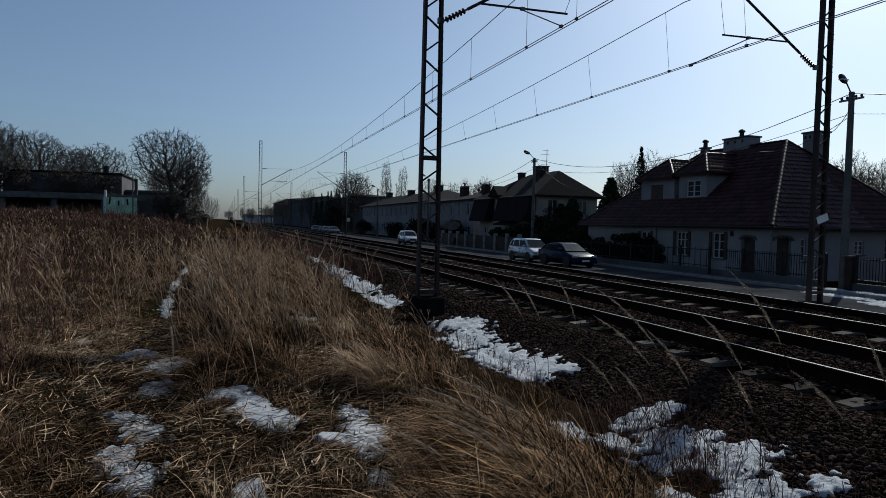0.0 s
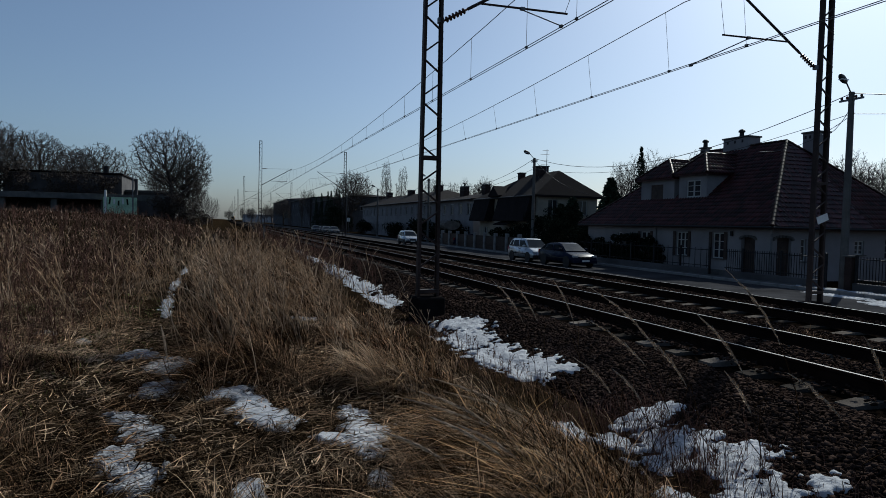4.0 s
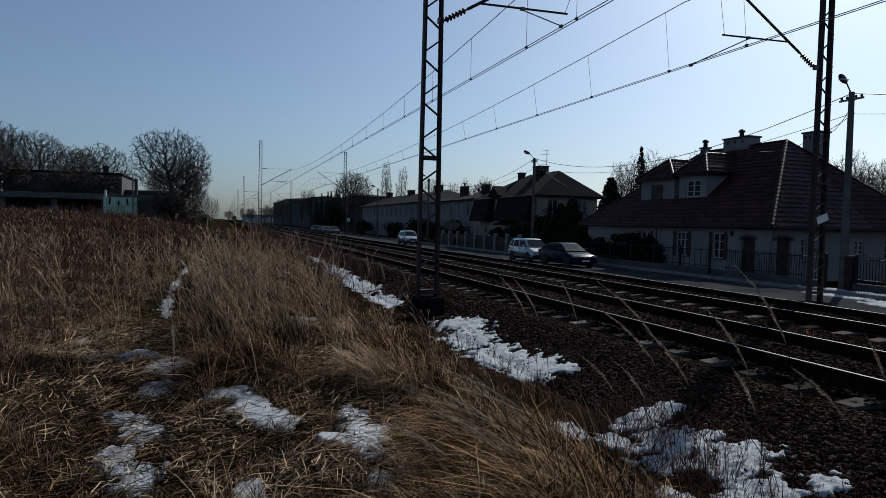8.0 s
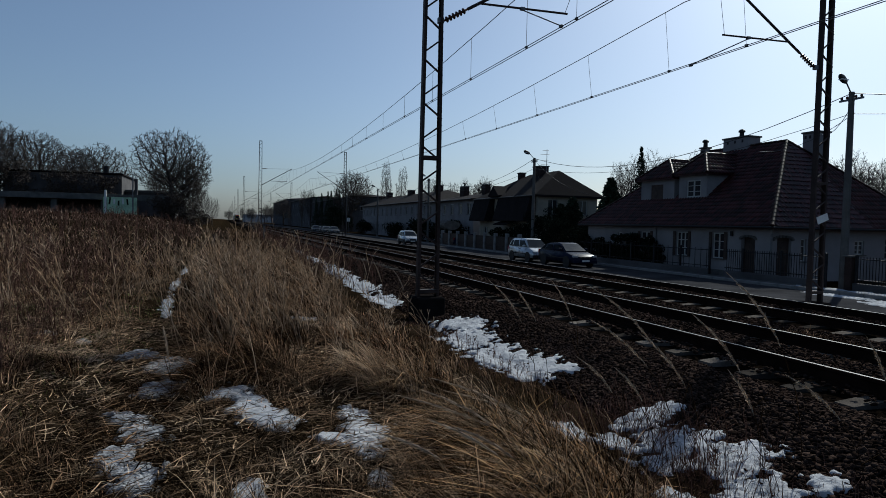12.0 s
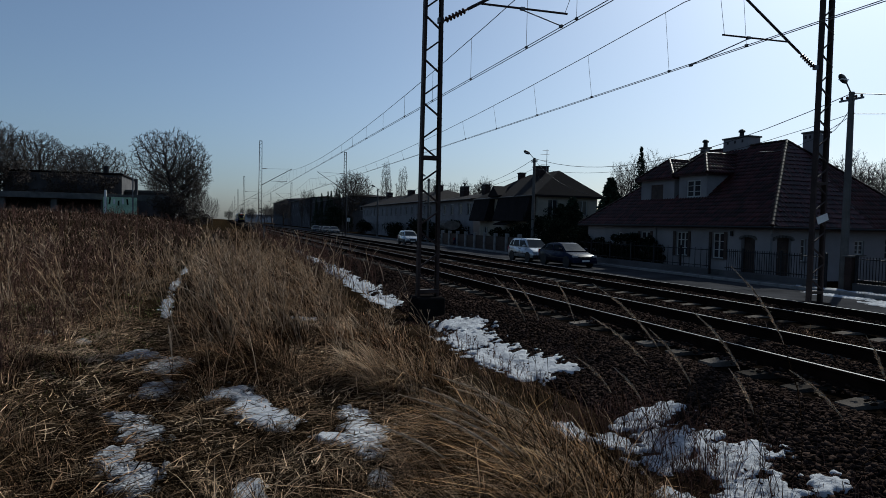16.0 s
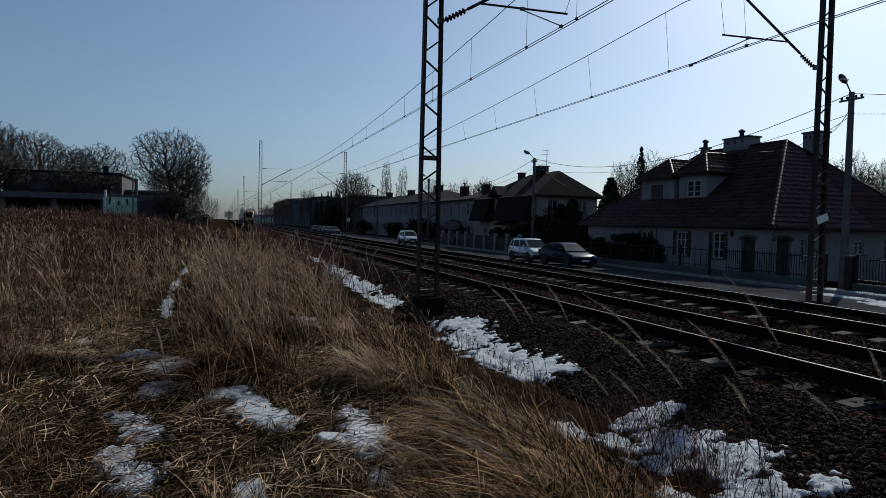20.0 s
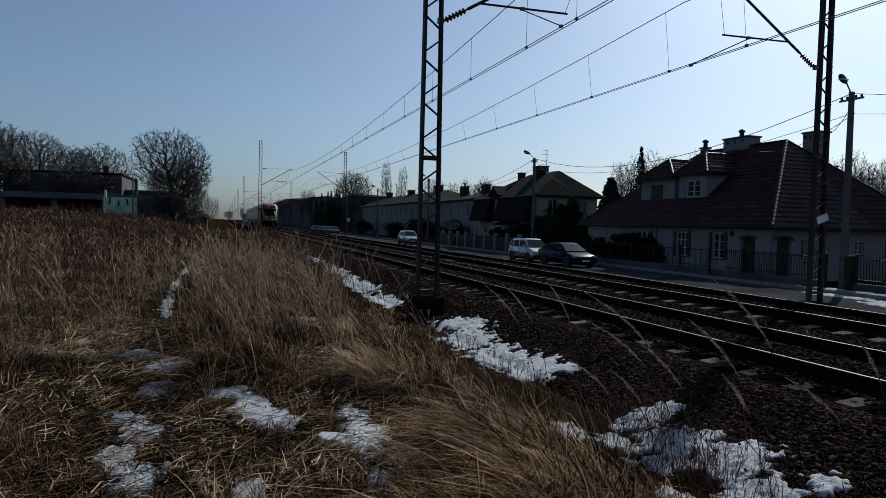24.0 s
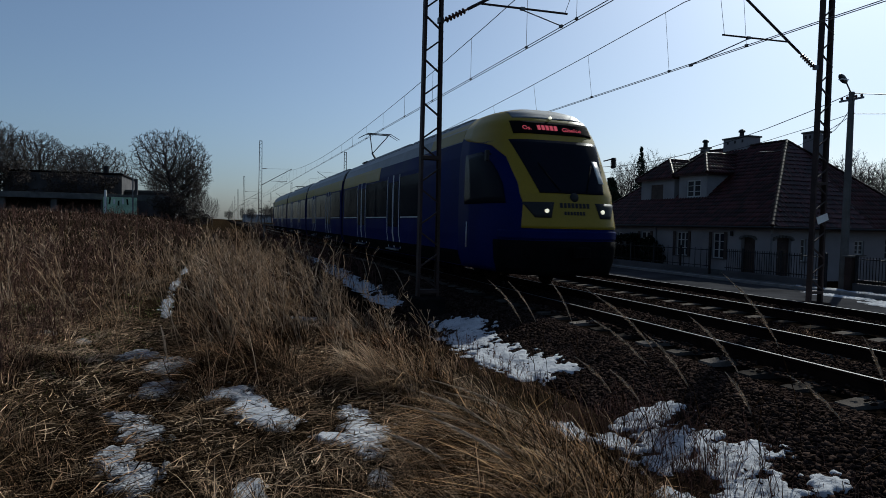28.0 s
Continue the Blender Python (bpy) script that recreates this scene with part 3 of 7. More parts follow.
def cab(train, at):
    """One cab end; its tip is at the local origin and the car lies towards +y."""
    c = part("cab_shell", nose_patch(0.42, 4.16, lambda z: 0.0, lambda z: math.pi, 0.0, 30, 44), T_BLUE, train, "rounded blue cab shell", True, at)

    def sub(name, bm, mat, label="", smooth=True):
        return part(name, bm, mat, c, label, smooth)

    def edge(z):
        return th_at_y(lerp_table([(1.38, 0.36), (1.9, 0.42), (2.3, 0.62), (2.9, 1.08), (3.2, 1.6), (3.4, 2.9), (3.5, 3.19)], z), z)

    sub("yellow_mask", nose_patch(1.38, 4.13, lambda z: edge(z), lambda z: math.pi - edge(z), 0.006, 40, 36), T_YELLOW, "yellow front mask and window pillars")
    sub("front_roof", nose_patch(3.80, 4.158, lambda z: th_at_x(0.86, z) if side_x(z) > 0.87 else 0.0, lambda z: math.pi - (th_at_x(0.86, z) if side_x(z) > 0.87 else 0.0), 0.012, 10, 20), T_ROOF, "dusty grey roof front")

    def wide(z):
        return th_at_x(lerp_table([(2.1, 0.74), (3.3, 1.07)], z), z)

    sub("windscreen", nose_patch(2.11, 3.28, wide, lambda z: math.pi - wide(z), 0.016, 14, 24), T_GLASS, "large dark raked windscreen")
    disp = lambda z: th_at_x(0.95, z)
    d = sub("destination_display", nose_patch(3.42, 3.72, disp, lambda z: math.pi - disp(z), 0.016, 5, 20), T_BLACK, "black display window")
    tilt = math.degrees(math.atan2(0.3, 0.195))
    for word, x in (("Os.", -0.80), ("Gliwice", 0.16)):
        sub("display_text", lettering(word, 0.155), LED_RED, "red lit letters", False).matrix_basis = Matrix.Translation((x, nose_y(3.5) - 0.06, 3.5)) @ pose(0, 0, 0, tilt)
    for k in range(5):   # the train's number
        a = -0.40 + 0.1 * k
        sub("display_bar", nose_patch(3.52, 3.63, lambda z: th_at_x(a, z), lambda z: th_at_x(a + 0.07, z), 0.024, 1, 2), LED_RED, "red lit display segment", False)
    sub("sun_blind", nose_patch(2.35, 2.85, lambda z: th_at_x(0.84, z), lambda z: th_at_x(0.70, z), 0.02, 3, 3), SIGN_WHITE, "pale sheet behind the windscreen")
    for s in (-1, 1):
        base = nose_patch(1.60, 1.92, lambda z: th_at_x(s * lerp_table([(1.6, 0.56), (1.92, 0.47)], z), z), lambda z: th_at_x(s * lerp_table([(1.6, 0.88), (1.92, 1.08)], z), z), 0.014, 4, 6)
        sub("headlamp_housing", base, PLASTIC, "black headlamp housing")
        x, y, z = nose(th_at_x(s * 0.64, 1.74), 1.74, 0.02)
        m = Matrix.Translation((x, y, z)) @ Vector((s * 0.12, -1, 0.05)).to_track_quat("Z", "Y").to_matrix().to_4x4()
        sub("headlamp", lathe([(0.042, -0.02), (0.044, 0.01), (0.03, 0.018), (0.01, 0.022)], 14, None, m), LAMP_ON, "lit round headlamp")
        # cab side window and grab rails
        def front_edge(z):
            return th_at_y(lerp_table([(1.9, 0.8), (2.3, 0.95), (2.7, 1.3), (3.05, 1.85)], z), z)

        w = nose_patch(1.9, 3.05, lambda z: front_edge(z) if s > 0 else math.pi - front_edge(z), lambda z: th_at_y(2.8, z) if s > 0 else math.pi - th_at_y(2.8, z), 0.012, 8, 10)
        sub("cab_window", w, T_GLASS, "dark cab side window")
        sub("mirror_arm", rod((s * 1.40, 1.35, 2.95), (s * 1.56, 1.2, 3.0), 0.015), PLASTIC)
        sub("mirror", box(s * 1.52, s * 1.60, 1.12, 1.24, 2.78, 3.02, 0.015), PLASTIC, "black mirror housing", False)
        sub("step_rail", rod((s * 1.47, 2.55, 0.9), (s * 1.47, 2.55, 1.5), 0.014), T_DOOR)
    sub("marker_lamp", lathe([(0.035, 0), (0.04, 0.02), (0.015, 0.03)], 10, None, Matrix.Translation(nose(math.pi / 2, 3.82, 0.0)) @ pose(0, 0, 0, 70)), LAMP_ON, "lit upper marker lamp")
    sub("emblem", lathe([(0.1, 0), (0.1, 0.015), (0.02, 0.02)], 12, None, Matrix.Translation(nose(math.pi / 2, 2.03, 0.004)) @ pose(0, 0, 0, 80)), PLASTIC, "small dark emblem")
    for row, (z, xs) in enumerate(((1.86, (-0.34, 0.36)), (1.70, (-0.22, 0.28)))):
        n = 8 - row
        for k in range(n):
            a = xs[0] + (xs[1] - xs[0]) * (k + 0.12) / n
            b = xs[0] + (xs[1] - xs[0]) * (k + 0.84) / n
            sub("number_bar", nose_patch(z - 0.05 + row * 0.015, z + 0.05 - row * 0.015, lambda q: th_at_x(-a, q), lambda q: th_at_x(-b, q), 0.012, 1, 2), PLASTIC, "", False)
    sub("bumper", nose_patch(1.16, 1.34, lambda z: 0.5, lambda z: math.pi - 0.5, 0.02, 5, 26), T_BLUE, "blue bumper band")
    sub("plough", nose_patch(0.42, 1.13, lambda z: 0.42, lambda z: math.pi - 0.42, 0.022, 5, 26), T_BLACK, "black plough under the bumper")
    cpl = sub("coupler", rod((0, 0.3, 0.9), (0, -0.12, 0.9), 0.08, sides=10), T_BLACK, "black automatic coupler")
    part("coupler_head", box(-0.17, 0.17, -0.26, -0.1, 0.78, 1.02, 0.03), T_BLACK, cpl)
    for s in (-1, 1):
        sub("wiper", rod(nose(th_at_x(s * 0.3, 2.15), 2.15, 0.035), nose(th_at_x(s * 0.62, 2.75), 2.75, 0.035), 0.01, sides=5), T_BLACK)
    return c


def coach(train, y0, y1, doors, roof_units, lead):
    L = y1 - y0
    low = part("coach_body", hull(y0, y1, 0.42, 3.42), T_BLUE, train, "dark blue coach side")
    part("coach_roof", hull(y0, y1, 3.42, 4.16), T_ROOF, train, "dusty grey curved roof")
    for s in (-1, 1):
        part("yellow_band", side_panel(s, y0 + (8.6 if lead else 0.02), y1 - 0.02, 2.98, 3.46, 0.008), T_YELLOW, low, "yellow band over the windows")
        if lead:
            part("yellow_shoulder", side_panel(s, y0, y0 + 2.6, 3.44, 3.9, 0.008), T_YELLOW, low, "yellow shoulder behind the cab")
        part("window_band", side_panel(s, y0 + (3.4 if lead else 0.25), y1 - 0.25, 1.58, 2.92, 0.006), T_GLASS, low, "dark window band")
        part("skirt", side_panel(s, y0 + 0.05, y1 - 0.05, 0.44, 0.8, 0.012), T_BLACK, low, "black lower skirt")
        part("cantrail_gutter", box(s * 1.315, s * 1.345, y0, y1, 3.41, 3.45), T_DOOR, low)
        edges = [y0 + (3.4 if lead else 0.25)] + [e for d in doors for e in (d - 0.9, d + 0.9)] + [y1 - 0.25]
        for a, b in zip(edges[0::2], edges[1::2]):
            n = max(1, round((b - a) / 1.75))
            for k in range(n):
                p0, p1 = a + (b - a) * k / n + 0.05, a + (b - a) * (k + 1) / n - 0.05
                w = part("window", side_panel(s, p0, p1, 1.66, 2.86, 0.013), T_GLASS, low)
                part("window_rail", box(s * 1.447, s * 1.462, p0, p1, 1.60, 1.635), T_DOOR, w, "pale lower window edge")
        for d in doors:
            dr = part("door", side_panel(s, d - 0.75, d + 0.75, 0.58, 3.02, 0.016), T_BLUE, low, "double sliding door in dark blue")
            for q in (d - 0.8, d + 0.8, d - 0.04, d + 0.04):
                part("door_edge", side_panel(s, q - 0.03, q + 0.03, 0.6, 3.02, 0.024), T_DOOR, dr, "pale grey door edge")
            for q in (d - 0.4, d + 0.4):
                part("door_window", side_panel(s, q - 0.27, q + 0.27, 1.3, 2.8, 0.022), T_GLASS, dr)
            part("door_step", box(s * 1.4, s * 1.52, d - 0.7, d + 0.7, 0.52, 0.57, 0.01), GALV, dr)
    for a, b, h in roof_units:
        ru = part("roof_unit", prism([(-1.05, 3.8), (-0.98, 4.02 + h * 0.3), (-0.7, 4.13 + h * 0.4), (0.7, 4.13 + h * 0.4), (0.98, 4.02 + h * 0.3), (1.05, 3.8)], a, b, "y", None, 0.03), T_ROOF, train, "grey roof equipment housing")
        n = max(2, int((b - a) / 0.5))
        for k in range(n):
            q = a + (b - a) * (k + 0.5) / n
            part("grille", box(-1.05, -0.98, q - 0.16, q + 0.16, 3.88, 3.98, 0.01), PLASTIC, ru)
    return low


def bogie(train, y, name="bogie"):
    b = part(name, box(-1.0, 1.0, y - 1.7, y + 1.7, 0.38, 0.62, 0.04), T_BLACK, train, "black bogie frame")
    for dy in (-1.2, 1.2):
        for s in (-1, 1):
            part("wheel", lathe([(0.12, -0.08), (0.43, -0.07), (0.43, 0.0), (0.36, 0.03), (0.15, 0.06), (0.12, 0.1)], 24, None, Matrix.Translation((s * 0.75, y + dy, 0.43)) @ pose(0, 0, 0, 0, 90 * s)), RAIL_SIDE, b)
            part("axle_box", box(s * 0.93, s * 1.15, y + dy - 0.16, y + dy + 0.16, 0.3, 0.56, 0.03), T_BLACK, b)
    part("damper", rod((-1.05, y - 0.6, 0.5), (-1.05, y + 0.6, 0.62), 0.05), T_BLACK, b)


def pantograph(train, y, up):
    p = part("pantograph", box(-0.6, 0.6, y - 0.5, y + 0.5, 4.22, 4.27, 0.01), IRON, train, "raised black pantograph" if up else "folded pantograph")
    for sx in (-0.5, 0.5):
        for dy in (-0.4, 0.4):
            part("insulator", insulator((sx, y + dy, 4.08), (sx, y + dy, 4.24), 0.05, 3), INSULATOR, p)
    top = 5.55 if up else 4.6
    knee = (0, y + 1.0, 4.16 + (top - 4.16) * 0.45)
    part("lower_arm", rod((0, y - 0.35, 4.17), knee, 0.045), IRON, p)
    for s in (-1, 1):
        part("upper_arm", rod(knee, (s * 0.42, y - 0.35, top - 0.08), 0.022), IRON, p)
    part("control_rod", rod((0.18, y - 0.1, 4.17), (0.1, y + 1.02, knee[2] - 0.08), 0.015), IRON, p)
    for dy in (-0.18, 0.18):
        part("contact_strip", rod((-0.55, y - 0.35 + dy, top), (0.55, y - 0.35 + dy, top), 0.022), IRON, p)
        for s in (-1, 1):
            part("horn", rod((s * 0.55, y - 0.35 + dy, top), (s * 0.95, y - 0.35 + dy, top - 0.22), 0.016, 0.012), IRON, p)
    part("head_tube", rod((-0.42, y - 0.53, top - 0.06), (-0.42, y - 0.17, top - 0.06), 0.02), IRON, p)
    part("head_tube", rod((0.42, y - 0.53, top - 0.06), (0.42, y - 0.17, top - 0.06), 0.02), IRON, p)


def build_train():
    tr = thing("electric_train", "blue and yellow four-coach electric multiple unit with lit headlamps", "train")
    cab(tr, Matrix())
    coach(tr, NOSE_L, 19.3, (9.6, 14.9), ((4.2, 9.0, 0.12), (10.2, 16.2, 0.16)), True)
    coach(tr, 19.95, 33.8, (24.0, 29.8), ((22.0, 26.5, 0.14), (27.4, 31.5, 0.12)), False)
    coach(tr, 34.45, 48.3, (38.5, 44.2), ((36.0, 40.0, 0.12), (41.5, 46.5, 0.14)), False)
    coach(tr, 48.95, 65.0, (53.4, 58.7), ((52.0, 58.0, 0.16), (59.2, 64.0, 0.12)), False)
    cab(tr, pose(0, 68.2, 0, 0, 0, 180))
    for y in (19.3, 33.8, 48.3):
        g = part("gangway", hull(y + 0.04, y + 0.61, 0.5, 3.9, None, 0.10), PLASTIC, tr, "black gangway bellows")
        for k in range(6):
            part("bellows_fold", hull(y + 0.06 + 0.09 * k, y + 0.11 + 0.09 * k, 0.55, 3.86, None, 0.05), RUBBER, g)
    for y in (3.9, 19.6, 34.1, 48.6, 64.2):
        bogie(tr, y)
    for y0, y1 in ((6.2, 17.4), (22, 31.8), (36.4, 46.4), (51, 62)):
        part("underfloor_box", box(-1.15, 1.15, y0, y1, 0.28, 0.5, 0.04), T_BLACK, tr, "black underfloor equipment")
    pantograph(tr, 18.6, True)
    pantograph(tr, 50.0, False)
    part("antenna", box(-0.05, 0.05, 6.0 - 2.6, 6.25 - 2.6, 4.12, 4.3, 0.02), T_ROOF, tr)
    return tr


train = build_train()


# ---- houses ----
def wall_bm(u0, u1, z0, z1, holes, v0, v1, axis):
    """A wall along an axis ('x' or 'y') from u0 to u1, between v0 and v1 across, with real openings."""
    us = sorted({u0, u1, *[h[0] for h in holes], *[h[1] for h in holes]})
    zs = sorted({z0, z1, *[h[2] for h in holes], *[h[3] for h in holes]})
    bm = bmesh.new()
    for a, b in zip(us, us[1:]):
        run = None
        for c, d in zip(zs, zs[1:]):
            if any(h[0] <= a and b <= h[1] and h[2] <= c and d <= h[3] for h in holes):
                if run:
                    cell(bm, a, b, *run, v0, v1, axis)
                run = None
            else:
                run = (run[0], d) if run else (c, d)
        if run:
            cell(bm, a, b, *run, v0, v1, axis)
    return bm


def cell(bm, a, b, c, d, v0, v1, axis):
    if axis == "y":
        box(v0, v1, a, b, c, d, 0, bm)
    else:
        box(a, b, v0, v1, c, d, 0, bm)


def window(house, hole, v, axis, out, casements=2, bars=1, frame_mat=None):
    """A framed window in an opening; v: the wall's outer face, out: the side it faces."""
    a, b, c, d = hole
    fm = frame_mat or FRAME_WHITE
    t = 0.055
    v0, v1 = sorted((v - out * 0.14, v - out * 0.08))

    def bx(a, b, c, d, p, q, bm=None):
        p, q = sorted((p, q))
        return box(p, q, a, b, c, d, 0, bm) if axis == "y" else box(a, b, p, q, c, d, 0, bm)

    bm = ring(a, b, c, d, t, v0, v1, axis)
    w = part("window", bm, fm, house)
    for k in range(1, casements):
        m = a + (b - a) * k / casements
        part("mullion", bx(m - 0.04, m + 0.04, c + t, d - t, v0, v1), fm, w)
    for k in range(casements):
        p, q = a + t + (b - a - 2 * t) * k / casements, a + t + (b - a - 2 * t) * (k + 1) / casements
        part("pane", bx(p + 0.01, q - 0.01, c + t, d - t, v - out * 0.125, v - out * 0.115), GLASS, w)
        for j in range(1, bars + 1):
            zz = c + (d - c) * j / (bars + 1)
            part("glazing_bar", bx(p + 0.02, q - 0.02, zz - 0.018, zz + 0.018, v - out * 0.112, v - out * 0.085), fm, w)
    part("sill", bx(a - 0.08, b + 0.08, c - 0.06, c - 0.005, v - out * 0.10, v + out * 0.09), CONCRETE, w)
    return w


def hip_faces(x0, x1, y0, y1, ze, xr, ya, yb, zr):
    """Corners of a hipped roof with its ridge along y: the west, south, east and north faces."""
    A, B, C, D = Vector((x0, y0, ze)), Vector((x1, y0, ze)), Vector((x1, y1, ze)), Vector((x0, y1, ze))
    P, Q = Vector((xr, ya, zr)), Vector((xr, yb, zr))
    return {"west": (D, A, P, Q), "south": (A, B, P), "east": (B, C, Q, P), "north": (C, D, Q)}


def roof_bm(faces, thick=0.14):
    bm = bmesh.new()
    for f in faces.values():
        bm.faces.new([bm.verts.new(v) for v in f])
    bmesh.ops.remove_doubles(bm, verts=bm.verts, dist=1e-4)
    bmesh.ops.recalc_face_normals(bm, faces=bm.faces)
    bot = bmesh.ops.extrude_face_region(bm, geom=bm.faces[:])
    bmesh.ops.translate(bm, vec=(0, 0, -thick), verts=[g for g in bot["geom"] if isinstance(g, bmesh.types.BMVert)])
    bmesh.ops.recalc_face_normals(bm, faces=bm.faces)
    return bm


TILE_W, TILE_H = 0.24, 0.34


def tile_mesh(mat):
    """One pantile, its face towards +z and its lower edge at -y."""
    bm = bmesh.new()
    n = 4
    lo, hi, un = [], [], []
    for k in range(n + 1):
        u = (k / n - 0.5) * TILE_W * 1.04
        h = 0.026 * math.sin(2 * math.pi * k / n)
        lo.append(bm.verts.new((u, -TILE_H * 0.56, 0.06 + h)))
        hi.append(bm.verts.new((u, TILE_H * 0.56, 0.012 + h)))
        un.append(bm.verts.new((u, -TILE_H * 0.56, 0.02 + h)))
    for k in range(n):
        bm.faces.new((lo[k], lo[k + 1], hi[k + 1], hi[k]))
        bm.faces.new((un[k + 1], un[k], lo[k], lo[k + 1])[::-1])
    bmesh.ops.recalc_face_normals(bm, faces=bm.faces)
    return mesh_of("roof_tile", bm, mat)


def tile_poses(face):
    """Poses that cover a roof face, its first two corners being the eave."""
    a, b = face[0], face[1]
    u = (b - a).normalized()
    nrm = (b - a).cross(face[2] - a).normalized()
    if nrm.z < 0:
        nrm = -nrm
    v = nrm.cross(u)
    if v.z < 0:
        v, u = -v, -u
    pts = [((p - a).dot(u), (p - a).dot(v)) for p in face]
    vmax = max(q[1] for q in pts)
    rows = int(vmax / TILE_H)
    out = []
    for r in range(rows + 1):
        vv = (r + 0.45) * TILE_H
        xs = []
        for (p, q) in zip(pts, pts[1:] + pts[:1]):
            if (p[1] - vv) * (q[1] - vv) < 0:
                xs.append(p[0] + (q[0] - p[0]) * (vv - p[1]) / (q[1] - p[1]))
        if len(xs) < 2:
            continue
        lo, hi = min(xs), max(xs)
        n = int((hi - lo) / TILE_W)
        off = lo + ((hi - lo) - n * TILE_W) / 2
        for k in range(n):
            c = a + u * (off + (k + 0.5) * TILE_W) + v * vv
            m = Matrix((u, v, nrm)).transposed().to_4x4()
            out.append(Matrix.Translation(c + nrm * 0.01) @ m)
    return out


def joined(me, poses, name, mat):
    base = np.array([v.co[:] for v in me.vertices])
    quads = np.array([tuple(p.vertices) for p in me.polygons])
    vs, fs = [], []
    for k, m in enumerate(poses):
        r = np.array(m)
        vs.append(base @ r[:3, :3].T + r[:3, 3])
        fs.append(quads + k * len(base))
    return mesh_np(name, np.concatenate(vs), np.concatenate(fs), mat)


def chimney(house, x, y, z0, z1, sx, sy, pots=1, mat=None):
    c = part("chimney", box(x - sx, x + sx, y - sy, y + sy, z0, z1, 0.02), mat or RENDER_GREY, house, "rendered chimney stack")
    part("cap", box(x - sx - 0.07, x + sx + 0.07, y - sy - 0.07, y + sy + 0.07, z1, z1 + 0.1, 0.02), CONCRETE, c)
    for k in range(pots):
        q = y + (k - (pots - 1) / 2) * sy * 1.2
        part("pot", lathe([(0.14, 0), (0.13, 0.3), (0.2, 0.32), (0.2, 0.42), (0.1, 0.5)], 10, None, Matrix.Translation((x, q, z1 + 0.1))), IRON, c)
    for k in range(3):
        part("flue_opening", box(x - sx - 0.006, x - sx - 0.001, y + (k - 1) * sy * 0.6 - 0.07, y + (k - 1) * sy * 0.6 + 0.07, z1 - 0.3, z1 - 0.12), IRON, c)
    return c


def build_villa():
    h = thing("house", "low cream villa with hipped red-brown tiled roof, dormers and chimneys", "house", "houses along the street")
    x0, x1, y0, y1, zb, ze = 24.9, 35.4, 24.3, 40.8, STREET, 1.78
    front = [(30.2, 31.2, -0.05, 1.3), (27.4, 28.25, -0.05, 1.3), (36.6, 37.1, 0.6, 1.15), (33.6, 34.6, 0.0, 1.25)]
    niche = (25.3, 26.2, STREET, 1.2)
    part("wall", wall_bm(y0, y1, zb, ze, front + [niche], x0, x0 + 0.35, "y"), RENDER_CREAM, h)
    for f, n in ((front[0], 3), (front[1], 2), (front[3], 2)):
        window(h, f, x0, "y", -1, n, 2)
        for a, b in ((f[0] - 0.24, f[0] - 0.02), (f[1] + 0.02, f[1] + 0.24)):   # open shutters folded back
            part("shutter", box(x0 - 0.05, x0 - 0.004, a, b, f[2] - 0.04, f[3] + 0.04, 0.008), WOOD_DARK, h, "dark wooden shutter")
    window(h, front[2], x0, "y", -1, 1, 0)
    south = [(25.05, 26.15, STREET, 1.2), (26.75, 27.1, 0.0, 1.1), (30.3, 30.95, 0.35, 1.05), (32.4, 33.3, 0.1, 1.2)]
    part("wall", wall_bm(x0 + 0.35, x1, zb, ze, south, y0, y0 + 0.35, "x"), RENDER_CREAM, h)
    for f in south[1:]:
        window(h, f, y0, "x", -1, 1 if f[1] - f[0] < 0.5 else 2, 2)
    part("wall", box(x1 - 0.35, x1, y0 + 0.35, y1, zb, ze), RENDER_CREAM, h)
    part("wall", box(x0 + 0.35, x1 - 0.35, y1 - 0.35, y1, zb, ze), RENDER_CREAM, h)
    part("plinth", box(x0 - 0.06, x0 - 0.002, y0, y1, zb, zb + 0.35), CONCRETE, h)
    d = part("door", box(25.06, 26.14, y0 + 0.16, y0 + 0.22, STREET, 1.15), WOOD_DARK, h, "dark panelled front door in an arched porch")
    for k in range(2):
        part("panel", box(25.2, 26.0, y0 + 0.14, y0 + 0.16, STREET + 0.2 + k * 0.95, STREET + 1.0 + k * 0.95, 0.01), WOOD_DARK, d)
    part("handle", rod((25.25, y0 + 0.1, 0.2), (25.4, y0 + 0.1, 0.2), 0.015), CHROME, d)
    part("niche_door", box(x0 + 0.2, x0 + 0.26, 25.3, 26.2, STREET, 1.2), WOOD_DARK, h, "dark wooden door in an arched niche")
    for (a, b), ax in (((25.05, 26.15), "x"), ((25.3, 26.2), "y")):   # arch rings
        r, c = (b - a) / 2 + 0.06, (a + b) / 2
        for k in range(9):
            t = math.pi * (k + 0.5) / 9
            u, z = c + r * math.cos(t), 1.02 + 0.3 * r * math.sin(t)
            q = (u, y0 - 0.02, z) if ax == "x" else (x0 - 0.02, u, z)
            part("arch_stone", box(q[0] - 0.06, q[0] + 0.06, q[1] - 0.06, q[1] + 0.06, q[2] - 0.06, q[2] + 0.06, 0.01), CONCRETE, h)
    for q in ((x0 - 0.05, y0 - 0.05), (x0 - 0.05, 33.0)):
        part("downpipe", rod((q[0], q[1], zb), (q[0], q[1], ze), 0.05), GALV, h)
    ov = 0.5
    faces = hip_faces(x0 - ov, x1 + ov, y0 - ov, y1 + ov, ze - 0.1, 30.1, 28.6, 35.2, 6.55)
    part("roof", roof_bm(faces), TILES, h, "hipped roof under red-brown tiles")
